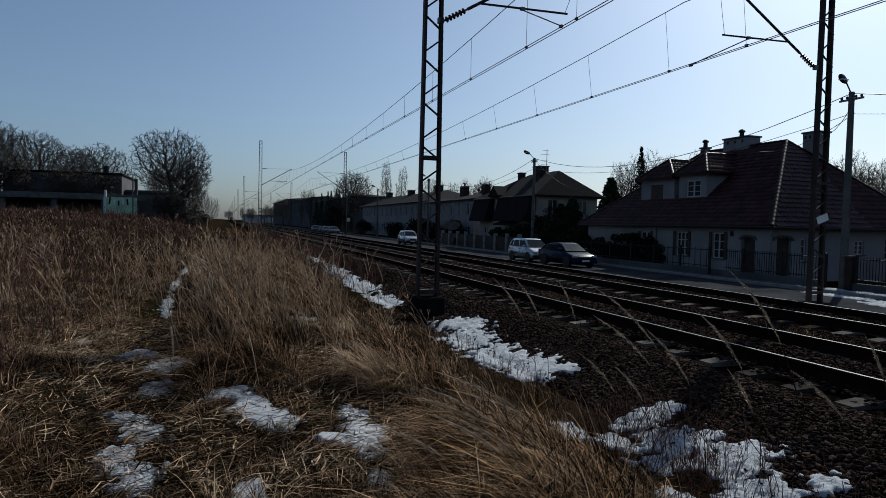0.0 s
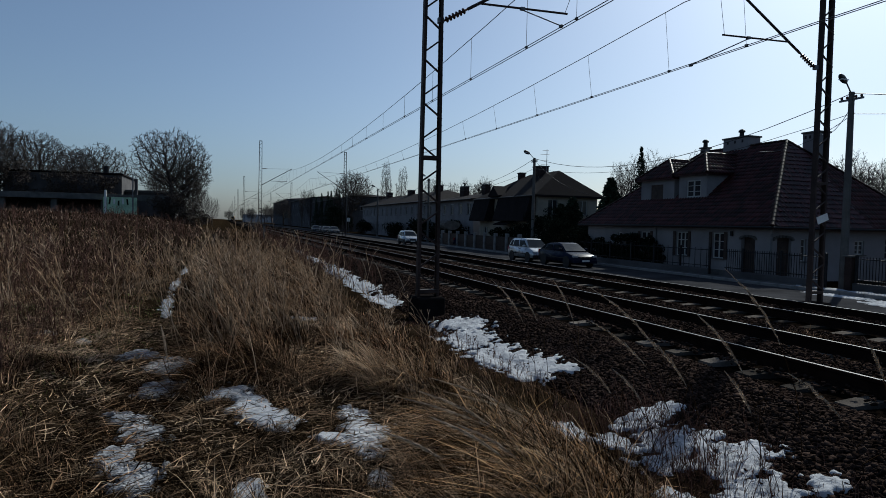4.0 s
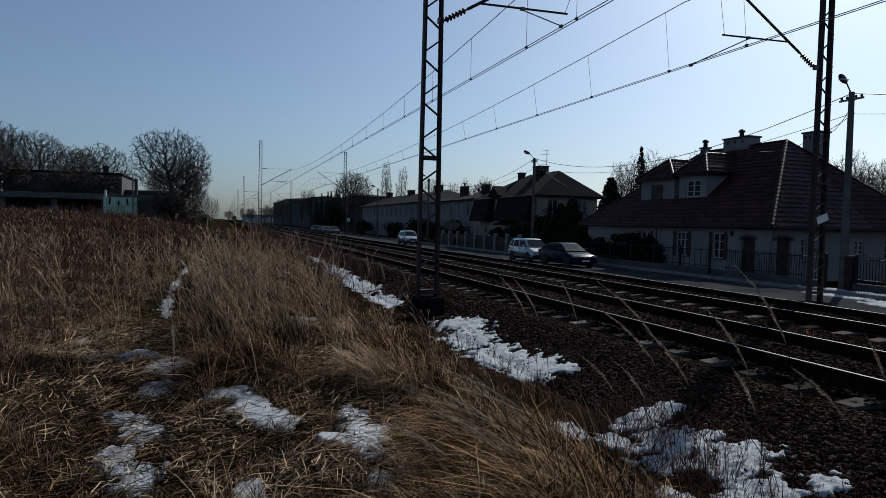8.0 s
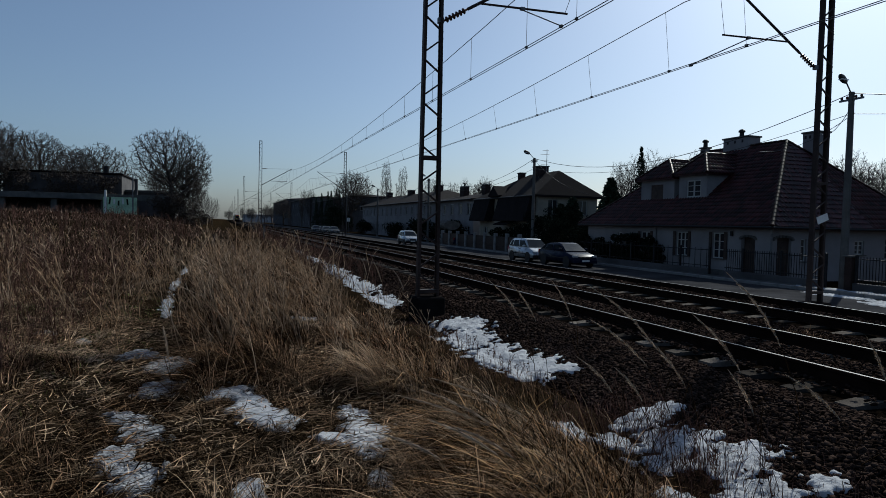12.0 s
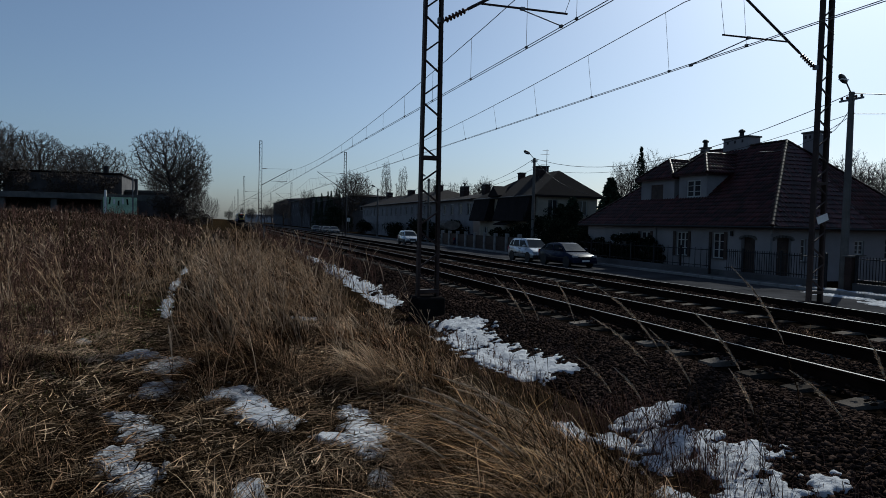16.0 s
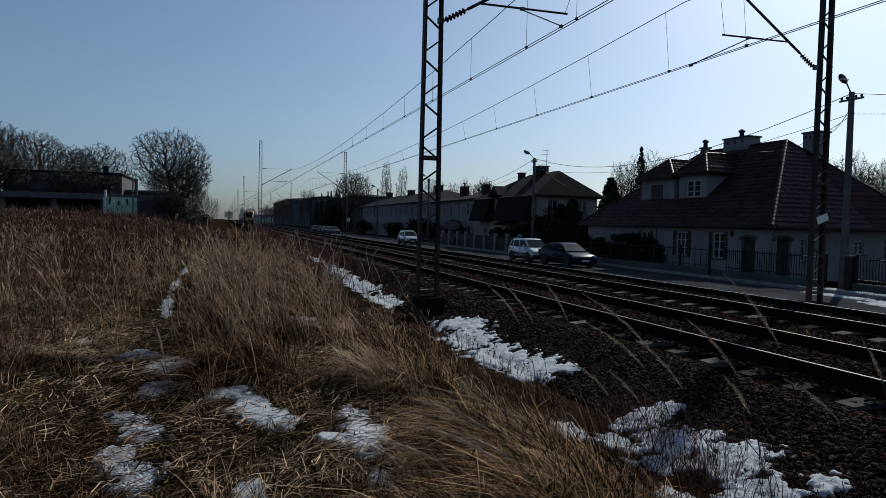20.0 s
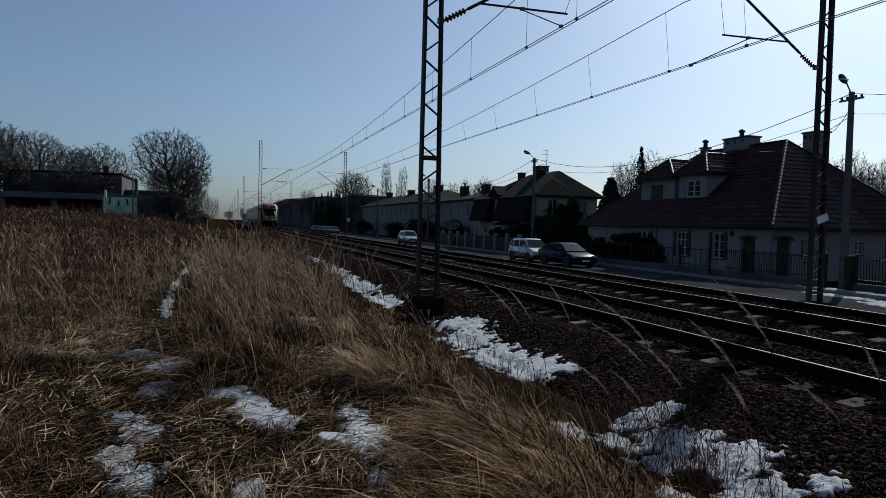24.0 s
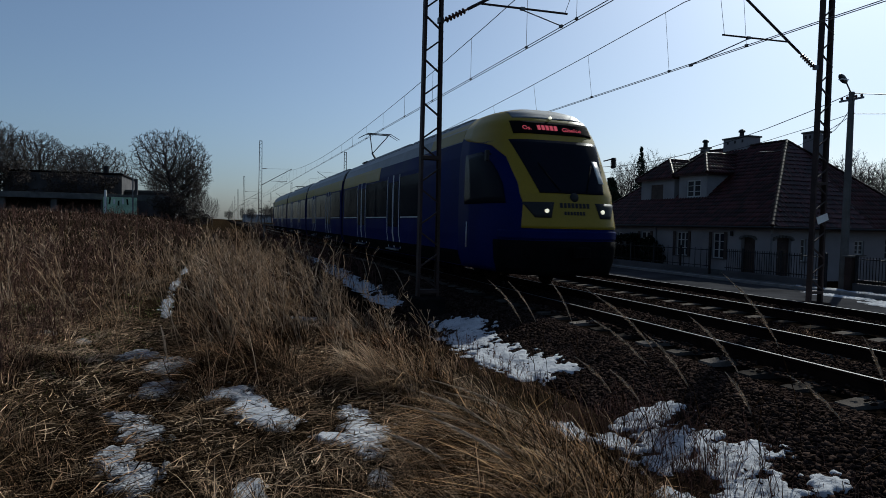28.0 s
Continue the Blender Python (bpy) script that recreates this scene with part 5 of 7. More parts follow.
# ---- cars ----
def build_car(label, paint, length, width, height, kind):
    """A car that faces -y with its middle at the origin."""
    c = thing("car", label, "car", "parked cars")
    L, W, H = length / 2, width / 2, height
    if kind == "tall":
        body = [(-L, 0.30), (-L, 0.62), (-L + 0.12, 0.78), (-L + 0.75, 0.98), (L - 0.1, 1.0), (L, 0.7), (L, 0.32)]
        roof = [(-L + 0.72, 0.96), (-L + 1.42, H - 0.06), (-L + 1.8, H), (L - 0.55, H - 0.02), (L - 0.28, H - 0.12), (L - 0.05, 0.98)]
    else:
        body = [(-L, 0.28), (-L, 0.58), (-L + 0.15, 0.72), (-L + 1.0, 0.92), (L - 0.15, 0.98), (L, 0.75), (L, 0.32)]
        roof = [(-L + 0.95, 0.9), (-L + 1.75, H - 0.06), (-L + 2.15, H), (L - 0.95, H - 0.06), (L - 0.5, H - 0.2), (L - 0.12, 0.97)]

    def shell(outline, w_low, w_high, z_low, z_high, inset=0.0):
        bm = bmesh.new()
        rows = []
        for s in (-1, -0.86, 0.86, 1):
            k = 1.0 if abs(s) < 1 else 0.0
            row = []
            for u, z in outline:
                t = min(1, max(0, (z - z_low) / (z_high - z_low)))
                w = (w_low + (w_high - w_low) * t)
                sh = 0.05 * (1 - k)
                row.append(bm.verts.new((s * w, u * (1 - sh * 0.4 / L) , z - sh * (0.4 if z > (z_low + z_high) / 2 else -0.2))))
            rows.append(row)
        n = len(outline)
        for a, b in zip(rows, rows[1:]):
            for k in range(n):
                bm.faces.new((a[k], a[(k + 1) % n], b[(k + 1) % n], b[k]))
        bm.faces.new(rows[0][::-1])
        bm.faces.new(rows[-1])
        bmesh.ops.recalc_face_normals(bm, faces=bm.faces)
        bmesh.ops.bevel(bm, geom=bm.edges[:], offset=0.035, segments=2, affect="EDGES", clamp_overlap=True)
        return bm

    b = part("body", shell(body, W, W * 0.97, 0.3, 1.0), paint, c, smooth=True)
    r = part("roof", shell(roof, W * 0.95, W * 0.72, 0.95, H), paint, c, smooth=True)
    # glass: windscreen, rear and sides, a little proud of the cabin

    def sheet(a, z0, b2, z1, w0, w1, off):
        bm = bmesh.new()
        q = [(-w0, a, z0), (w0, a, z0), (w1, b2, z1), (-w1, b2, z1)]
        f = bm.faces.new([bm.verts.new(v) for v in q])
        bm.normal_update()
        n = f.normal.copy()
        if n.z < 0:
            n = -n
        bmesh.ops.translate(bm, vec=n * off, verts=bm.verts)
        bmesh.ops.solidify(bm, geom=bm.faces[:], thickness=0.006)
        return bm

    (ya, za), (yb, zb) = roof[0], roof[1]
    part("windscreen", sheet(ya + 0.06, za + 0.06, yb - 0.03, zb - 0.02, W * 0.84, W * 0.68, 0.012), CAR_GLASS, r)
    (yc, zc), (yd, zd) = roof[-1], roof[-2]
    part("rear_window", sheet(yc - 0.02, zc + 0.08, yd, zd - 0.05, W * 0.8, W * 0.66, 0.012), CAR_GLASS, r)
    for s in (-1, 1):
        y_lo0, y_lo1 = roof[0][0] + 0.22, roof[-1][0] - 0.18
        y_hi0, y_hi1 = roof[1][0] + 0.1, roof[-2][0] - 0.12
        cuts = (0.0, 0.40, 0.46, 0.80, 0.84, 1.0)
        for p, q in zip(cuts[0::2], cuts[1::2]):
            bm = bmesh.new()

            def pt(t, hi):
                z = (H - 0.14) if hi else 1.03
                w = W * (0.95 + (0.72 - 0.95) * (z - 0.95) / (H - 0.95)) + 0.008
                y = (y_hi0 + (y_hi1 - y_hi0) * t) if hi else (y_lo0 + (y_lo1 - y_lo0) * t)
                return (s * w, y, z)

            bm.faces.new([bm.verts.new(v) for v in (pt(p, 0), pt(q, 0), pt(q, 1), pt(p, 1))])
            bmesh.ops.solidify(bm, geom=bm.faces[:], thickness=0.006)
            part("side_window", bm, CAR_GLASS, r)
        for t in (0.42, 0.82):
            y = y_lo0 + (y_lo1 - y_lo0) * t
            part("door_seam", box(s * (W - 0.002), s * (W + 0.003), y - 0.006, y + 0.006, 0.4, 0.95), PLASTIC, b)
            part("door_handle", box(s * (W - 0.01), s * (W + 0.02), y - 0.25, y - 0.1, 0.84, 0.88, 0.005), PLASTIC, b)
        part("mirror", box(s * (W - 0.02), s * (W + 0.17), roof[0][0] + 0.35, roof[0][0] + 0.5, 0.98, 1.14, 0.03), paint, c)
        hl = part("headlight", box(s * (W - 0.34), s * (W - 0.03), -L - 0.008, -L + 0.2, 0.61, 0.73, 0.03), CAR_LENS, b, "clear headlight")
        part("tail_light", box(s * (W - 0.2), s * (W - 0.01), L - 0.1, L + 0.01, 0.72, 0.98, 0.02), TAIL, b)
        part("sill_strip", box(s * (W - 0.01), s * (W + 0.012), -L + 0.9, L - 0.9, 0.52, 0.58, 0.004), PLASTIC, b)
        for y in (-L + 0.75, L - 0.68):
            w = part("wheel", lathe([(0.2, -0.10), (0.29, -0.10), (0.31, -0.06), (0.31, 0.06), (0.29, 0.10), (0.2, 0.10)], 20, None,
                                    Matrix.Translation((s * (W - 0.1), y, 0.31)) @ pose(0, 0, 0, 0, 90)), RUBBER, c, smooth=False)
            part("rim", lathe([(0.05, 0.0), (0.2, 0.01), (0.2, 0.05), (0.05, 0.03)], 12, None, Matrix.Translation((s * (W - 0.05), y, 0.31)) @ pose(0, 0, 0, 0, 90 * s)), CHROME, w)
            part("wheel_arch", lathe([(0.335, -0.02), (0.36, -0.02), (0.36, 0.012), (0.335, 0.012)], 20, None, Matrix.Translation((s * W, y, 0.33)) @ pose(0, 0, 0, 0, 90)), PLASTIC, b)
    part("grille", box(-W * 0.45, W * 0.45, -L - 0.015, -L + 0.05, 0.5, 0.66, 0.01), PLASTIC, b)
    part("bumper", box(-W * 0.98, W * 0.98, -L - 0.05, -L + 0.12, 0.26, 0.50, 0.04), paint if kind != "tall" else PLASTIC, b)
    part("rear_bumper", box(-W * 0.98, W * 0.98, L - 0.12, L + 0.05, 0.28, 0.52, 0.04), paint if kind != "tall" else PLASTIC, b)
    part("front_plate", box(-0.26, 0.26, -L - 0.062, -L - 0.05, 0.36, 0.47, 0.004), SIGN_WHITE, b, "plain white plate")
    part("underbody", box(-W * 0.85, W * 0.85, -L + 0.3, L - 0.3, 0.18, 0.34), T_BLACK, c)
    return c


dark_car = build_car("dark blue hatchback parked at the kerb", CAR_DARK, 4.1, 1.72, 1.45, "low")
dark_car.matrix_basis = pose(20.3, 35.7, STREET, 0, 0, 3)
silver = build_car("silver compact minivan parked behind the dark hatchback", CAR_SILVER, 3.75, 1.62, 1.58, "tall")
silver.matrix_basis = pose(20.15, 40.5, STREET, 0, 0, 2)
tagged(copy_thing(silver, pose(20.2, 72.0, STREET)), "silver compact hatchback standing further along the street", "car", "parked cars")
grey_car = build_car("dull grey car parked far along the street", CAR_GREY, 4.1, 1.7, 1.45, "low")
grey_car.matrix_basis = pose(20.6, 128.0, STREET)
for k, (x, y) in enumerate(((20.2, 134.5), (20.6, 142.0), (20.0, 150.0))):
    tagged(copy_thing(dark_car if k == 1 else grey_car, pose(x, y, STREET)), "small car parked far along the street", "car", "parked cars")
van = tagged(copy_thing(dark_car, pose(25.9, 66.0, STREET, 0, 0, 60)), "dark car in the yard behind the pillars", "car", "parked cars")
awn = thing("awning", "pale rounded awning over a yard entrance", "awning", at=pose(25.4, 73.2, STREET))
part("hood", lathe([(0.2, -1.5), (1.0, -1.5), (1.0, 1.5), (0.2, 1.5)], 16, None, pose(0, 0, 2.3, 90, 0, 0) @ Matrix.Diagonal((1, 0.55, 1, 1))), CONCRETE, awn)
for y in (-1.3, 1.3):
    part("leg", rod((-0.8, y, 0), (-0.8, y, 2.2), 0.04), GALV, awn)


# ---- trees ----
def segments_mesh(name, segs, mat, sides=4):
    """Tapered limbs from rows of (x, y, z, x, y, z, r0, r1)."""
    s = np.array(segs)
    a, b, r0, r1 = s[:, :3], s[:, 3:6], s[:, 6:7], s[:, 7:8]
    d = b - a
    d /= np.linalg.norm(d, axis=1, keepdims=True) + 1e-9
    ref = np.where(np.abs(d[:, 2:3]) > 0.9, np.array([[1.0, 0, 0]]), np.array([[0, 0, 1.0]]))
    u = np.cross(d, ref)
    u /= np.linalg.norm(u, axis=1, keepdims=True) + 1e-9
    w = np.cross(d, u)
    vs = []
    for p, r in ((a, r0), (b, r1)):
        for k in range(sides):
            t = 2 * math.pi * k / sides
            vs.append(p + (u * math.cos(t) + w * math.sin(t)) * r)
    v = np.stack(vs, axis=1).reshape(-1, 3)
    n = len(s)
    base = (np.arange(n) * 2 * sides)[:, None]
    f = np.concatenate([base + np.array([[k, (k + 1) % sides, sides + (k + 1) % sides, sides + k]]) for k in range(sides)])
    return mesh_np(name, v, f, mat)


def grow(seed, lobes, bole, count=900, step=0.34, tip=0.013, lift=0.0, twig=0.5, near=0.5):
    """A trunk whose limbs reach out for scattered buds inside rounded lobes; rows of limb segments and of fine twigs."""
    rng = np.random.default_rng(seed)
    share = np.array([q[3] * q[4] * q[5] for q in lobes])
    pick = rng.choice(len(lobes), count, p=share / share.sum())
    d = rng.normal(size=(count, 3))
    d /= np.linalg.norm(d, axis=1, keepdims=True)
    lob = np.array(lobes)[pick]
    buds = lob[:, :3] + d * lob[:, 3:] * rng.random((count, 1)) ** 0.42 * (0.9 + 0.16 * rng.random((count, 1)))
    buds = buds[buds[:, 2] > bole * 0.75]
    nodes, parent = [np.zeros(3) - (0, 0, 0.3)], [-1]
    while nodes[-1][2] < bole:
        parent.append(len(nodes) - 1)
        nodes.append(nodes[-1] + (rng.normal(0, 0.035), rng.normal(0, 0.035), step))
    pos = np.array(nodes)
    gap = np.linalg.norm(buds[:, None] - pos[None], axis=2)
    tie, best = gap.argmin(axis=1), gap.min(axis=1)
    for _ in range(70):
        live = best > near
        if not live.any():
            break
        owner = np.unique(tie[live])
        fresh = []
        for k in owner:
            pull = buds[live & (tie == k)] - pos[k]
            way = (pull / np.linalg.norm(pull, axis=1, keepdims=True)).mean(axis=0) + rng.normal(0, 0.16, 3) + (0, 0, lift)
            fresh.append(pos[k] + way / (np.linalg.norm(way) + 1e-6) * step)
            parent.append(int(k))
        fresh = np.array(fresh)
        gap = np.linalg.norm(buds[:, None] - fresh[None], axis=2)
        j, m = gap.argmin(axis=1), gap.min(axis=1)
        closer = m < best
        tie, best = np.where(closer, len(pos) + j, tie), np.where(closer, m, best)
        pos = np.concatenate([pos, fresh])
    n = len(pos)
    bulk = np.zeros(n)
    for k in range(n - 1, 0, -1):
        bulk[k] = max(bulk[k], tip ** 2.2)
        bulk[parent[k]] += bulk[k]
    rad = bulk ** (1 / 2.2)
    limbs, twigs = [], []
    for k in range(1, n):
        p = parent[k]
        row = (*pos[p], *pos[k], min(rad[p], rad[k] * 1.25), rad[k])
        (limbs if rad[k] > 0.05 else twigs).append(row)
        if rad[k] < tip * 2.6:
            along = pos[k] - pos[p]
            along /= np.linalg.norm(along) + 1e-6
            for _ in range(2):
                way = along + rng.normal(0, 0.5, 3) + (0, 0, 0.25)
                e = pos[k] + way / np.linalg.norm(way) * twig * rng.uniform(0.5, 1.1)
                twigs.append((*pos[k], *e, tip * 0.85, tip * 0.6))
                way = way + rng.normal(0, 0.6, 3) + (0, 0, 0.3)
                mid = (pos[k] + e) / 2
                twigs.append((*mid, *(mid + way / np.linalg.norm(way) * twig * rng.uniform(0.3, 0.6)), tip * 0.7, tip * 0.5))
    return limbs, twigs


def bare_tree(seed, lobes, bole, label, **kw):
    limbs, twigs = grow(seed, lobes, bole, **kw)
    t = thing("bare_tree", label, "tree", "bare winter trees")
    part("trunk", segments_mesh("trunk", limbs, BARK, 6), BARK, t, "dark branching trunk")
    part("crown", segments_mesh("crown", twigs, TWIG, 3), TWIG, t, "crown of bare fine twigs")
    return t


t1 = bare_tree(11, ((-1.9, 0, 6.6, 2.6, 2.4, 3.6), (1.9, 0.3, 6.1, 2.5, 2.4, 3.6), (0.2, 0, 8.0, 2.6, 2.2, 2.4)), 1.5, "broad bare tree with dense rounded crown across the field", count=3200, step=0.3, tip=0.02, near=0.36)
t1.matrix_basis = pose(-5.7, 80.5, 1.3)
t2 = bare_tree(23, ((0, 0, 6.8, 4.3, 3.8, 3.9), (-2.0, 0, 8.2, 2.4, 2.2, 2.4)), 2.2, "tall bare tree with forked limbs behind the depot", count=2800, step=0.34, tip=0.02, near=0.4)
t2.matrix_basis = pose(-16.8, 104.0, 1.0)
t3 = bare_tree(35, ((0, 0, 8.6, 1.6, 1.6, 5.4), (0.4, 0, 12.0, 1.3, 1.3, 4.0)), 2.6, "slender bare poplar with upswept branches", count=1500, lift=0.5, step=0.34, near=0.36, tip=0.018)
t3.matrix_basis = pose(40.6, 152.0, -0.8)
t4 = bare_tree(47, ((-1.0, 0, 6.2, 1.7, 1.7, 3.8), (1.1, 0, 6.8, 1.6, 1.7, 3.8)), 1.6, "slim bare tree of fine upright twigs behind the houses", count=2200, lift=0.35, step=0.3, tip=0.0125, near=0.36)
t4.matrix_basis = pose(46.0, 66.0, -0.8)


def again(t, x, y, z, s, turn, label=""):
    c = copy_thing(t, pose(x, y, z, 0, 0, turn) @ Matrix.Diagonal((s, s, s, 1)))
    if label:
        tagged(c, label)
    return c


for tree, x, y, s, turn in ((t4, -3.6, 84.0, 0.62, 80), (t4, -4.4, 82.5, 0.7, 10), (t1, -4.9, 84.0, 0.8, 150), (t2, -26.3, 92.5, 1.02, 40), (t2, -30.0, 98.0, 1.1, 190), (t2, -20.8, 108.0, 0.92, 300), (t4, -9.6, 112.0, 0.8, 10),
                            (t2, -35.0, 92.0, 1.15, 77), (t4, -2.0, 120.0, 0.5, 200), (t2, -40.0, 100.0, 1.2, 20), (t4, -10.8, 118.0, 0.8, 66), (t2, -23.5, 99.0, 1.0, 250), (t4, -3.0, 98.0, 0.5, 130)):
    again(tree, x, y, ground_z(x, y) - 0.1, s, turn)
for tree, x, y, s, turn in ((t3, 36.4, 150.0, 1.05, 90), (t1, 29.6, 157.0, 1.42, 220), (t2, 34.0, 176.0, 1.0, 130), (t4, 41.0, 128.0, 1.15, 30), (t3, 26.5, 236.0, 0.85, 15), (t4, 30.0, 240.0, 1.3, 77),
                            (t1, 27.0, 320.0, 1.2, 10), (t3, 31.0, 270.0, 0.9, 44), (t2, 46.0, 96.0, 0.8, 20), (t4, 43.0, 104.0, 1.0, 90), (t1, 46.0, 113.0, 1.0, 90), (t4, 38.0, 104.0, 0.95, 340),
                            (t4, 49.0, 65.0, 1.1, 100), (t2, 52.0, 66.5, 1.0, 140), (t4, 54.5, 64.0, 1.1, 190), (t4, 43.0, 62.5, 0.98, 290), (t4, 58.0, 62.0, 1.0, 10), (t2, 62.0, 62.0, 0.9, 280), (t4, 66.0, 60.0, 0.95, 33),
                            (t4, 60.0, 49.0, 1.0, 10), (t4, 63.0, 50.0, 0.95, 70), (t2, 66.0, 51.0, 0.85, 160), (t4, 58.0, 50.0, 0.9, 220), (t4, 62.0, 46.5, 0.95, 20), (t4, 39.4, 57.0, 0.72, 120),
                            (t1, 18.0, 470.0, 1.0, 20), (t4, 26.0, 430.0, 1.2, 60), (t1, 30.0, 520.0, 1.2, 200), (t4, 14.0, 560.0, 1.2, 90), (t1, 38.0, 560.0, 1.3, 280), (t4, 22.0, 600.0, 1.2, 10), (t1, 4.0, 640.0, 1.0, 10)):
    again(tree, x, y, -0.8, s, turn)


def leaf_cloud(name, centres, radii, count, size, mat, seed, flatten=1.0, down=0.0):
    """Many small leaf blades spread through lumps."""
    rng = np.random.default_rng(seed)
    idx = rng.integers(0, len(centres), count)
    c, r = np.array(centres)[idx], np.array(radii)[idx]
    d = rng.normal(size=(count, 3))
    d /= np.linalg.norm(d, axis=1, keepdims=True)
    p = c + d * r * rng.uniform(0.45, 1.05, (count, 1)) ** 0.6
    a = rng.normal(size=(count, 3))
    a /= np.linalg.norm(a, axis=1, keepdims=True)
    a[:, 2] = a[:, 2] * flatten - down
    b = np.cross(a, rng.normal(size=(count, 3)))
    b /= np.linalg.norm(b, axis=1, keepdims=True)
    s = size * rng.uniform(0.6, 1.4, (count, 1))
    v = np.stack([p - a * s, p + b * s * 0.4, p + a * s, p - b * s * 0.4], axis=1).reshape(-1, 3)
    f = (np.arange(count) * 4)[:, None] + np.array([[0, 1, 2, 3]])
    return mesh_np(name, v, f, mat)


def conifer(height, radius, seed, label, layers=22, narrow=False):
    rng = random.Random(seed)
    t = thing("conifer", label, "conifer", "dark conifers by the houses")
    part("trunk", rod((0, 0, 0), (0, 0, height * 0.95), 0.16, 0.03), BARK, t)
    cs, rs = [], []
    for k in range(layers):
        z = height * (0.08 + 0.9 * k / layers)
        w = radius * (1 - k / layers) ** (0.75 if narrow else 1.15) + 0.05
        n = max(3, int(9 * w / radius) + 2)
        for i in range(n):
            a = 2 * math.pi * i / n + rng.uniform(0, 1)
            q = w * rng.uniform(0.45, 0.95)
            cs.append((q * math.cos(a), q * math.sin(a), z + rng.uniform(-0.1, 0.1) - (0 if narrow else 0.15 * q)))
            m = w * 0.32 + 0.07
            rs.append((m, m, height / layers * 0.6))
    part("crown", leaf_cloud("crown", cs, rs, 9000 if narrow else 4600, 0.16 if narrow else 0.13, NEEDLE, seed, 0.6, 0.0 if narrow else 0.1), NEEDLE, t, "dense dark needles")
    return t


spruce = conifer(9.6, 1.55, 5, "tall dark spruce with open tip behind the villa")
spruce.matrix_basis = pose(36.5, 51.0, -0.35)
cypress = conifer(5.0, 1.3, 8, "dense dark conical cypress beside the villa", 18, True)
cypress.matrix_basis = pose(30.1, 46.0, 0.7)
again(spruce, 57.0, 48.0, -0.8, 0.95, 20)
again(cypress, 34.8, 57.2, -0.8, 0.85, 50)
again(cypress, 29.7, 51.4, -0.9, 1.04, 20)
again(cypress, 28.3, 51.0, -0.9, 0.9, 110)
for x, y, s in ((29.0, 172.0, 1.15), (29.2, 178.0, 1.2), (29.0, 186.0, 1.18), (29.3, 194.0, 1.2), (29.0, 205.0, 1.18), (28.8, 216.0, 1.1), (28.6, 160.0, 0.9)):
    again(spruce, x, y, -0.8, s, x * 50)


def shrub(x, y, rx, ry, h, seed, label, mat=None, count=7000, size=0.085):
    rng = random.Random(seed)
    s = thing("shrub", label, "shrub", "dark evergreen shrubs", at=pose(x, y, STREET))
    cs, rs = [], []
    for k in range(26):
        q = (rng.uniform(-rx, rx) * 0.8, rng.uniform(-ry, ry) * 0.8, rng.uniform(0.25, 1) * h * 0.85)
        cs.append(q)
        m = rng.uniform(0.25, 0.5) * min(rx, ry, h) + 0.15
        rs.append((m, m, m * 0.8))
    stems = [(rng.uniform(-rx, rx) * 0.3, rng.uniform(-ry, ry) * 0.3, -0.1, c[0], c[1], c[2], 0.03, 0.012) for c in cs]
    part("stems", segments_mesh("stems", stems, BARK, 4), BARK, s)
    part("foliage", leaf_cloud("foliage", cs, rs, count, size, mat or HEDGE, seed), HEDGE, s, "dense dark leaves")
    return s


for k, (x, y, rx, ry, h) in enumerate(((24.55, 33.2, 0.35, 1.3, 2.2), (24.55, 35.6, 0.35, 1.3, 2.3), (24.6, 38.0, 0.35, 1.3, 2.1), (24.7, 40.4, 0.4, 1.2, 2.0),
                                        (26.0, 44.0, 1.2, 1.6, 2.6), (25.8, 47.5, 1.2, 1.6, 3.2), (26.2, 51.0, 1.0, 1.6, 4.0), (28.5, 50.5, 1.6, 1.4, 4.6), (31.0, 50.5, 1.6, 1.4, 4.4), (33.5, 51.0, 1.5, 1.3, 4.2),
                                        (26.0, 55.0, 0.9, 1.5, 2.8), (26.1, 59.0, 0.8, 1.5, 2.4), (26.3, 74.0, 1.2, 2.5, 3.0), (26.5, 80.0, 1.3, 3.0, 2.6), (27.0, 90.0, 1.4, 3.0, 3.2),
                                        (27.0, 105.0, 1.5, 4.0, 2.5), (27.0, 130.0, 1.5, 5.0, 3.0), (26.5, 152.0, 2.0, 5.0, 6.0), (26.5, 162.0, 2.0, 5.0, 7.0), (38.5, 46.0, 2, 2, 4.5))):
    shrub(x, y, rx, ry, h, 100 + k, "dense dark evergreen shrub by the fences", count=4500 if y < 70 else 2500, size=0.085 if y < 70 else 0.16)
for k, (x, y, h) in enumerate(((-17.0, 89.0, 6.0), (-19.2, 89.2, 6.6), (-26, 89, 6.5), (-4.6, 80, 3.2), (-3.2, 82, 2.6), (-23.5, 89, 7.0), (-6.2, 79.8, 3.4), (-14.0, 89.2, 5.6))):
    s = shrub(x, y, 1.8, 1.5, h, 300 + k, "dark scrub at the field's edge", BARK, 2500, 0.12)
    s.matrix_basis = pose(x, y, ground_z(x, y) - 0.1)


# ---- snow ----
def surface_z(x, y):
    z = ground_z(x, y)
    if 3.35 < x < 13.4:
        z = max(z, lerp_table([(3.35, -0.66), (3.9, -0.47), (5.15, -0.22), (12.45, -0.25), (13.2, -0.6), (13.4, -0.75)], x) + 0.02)
    if 16.6 < x < 23.0:
        z = STREET
    elif 23.0 <= x < 24.3:
        z = STREET + 0.12
    return z


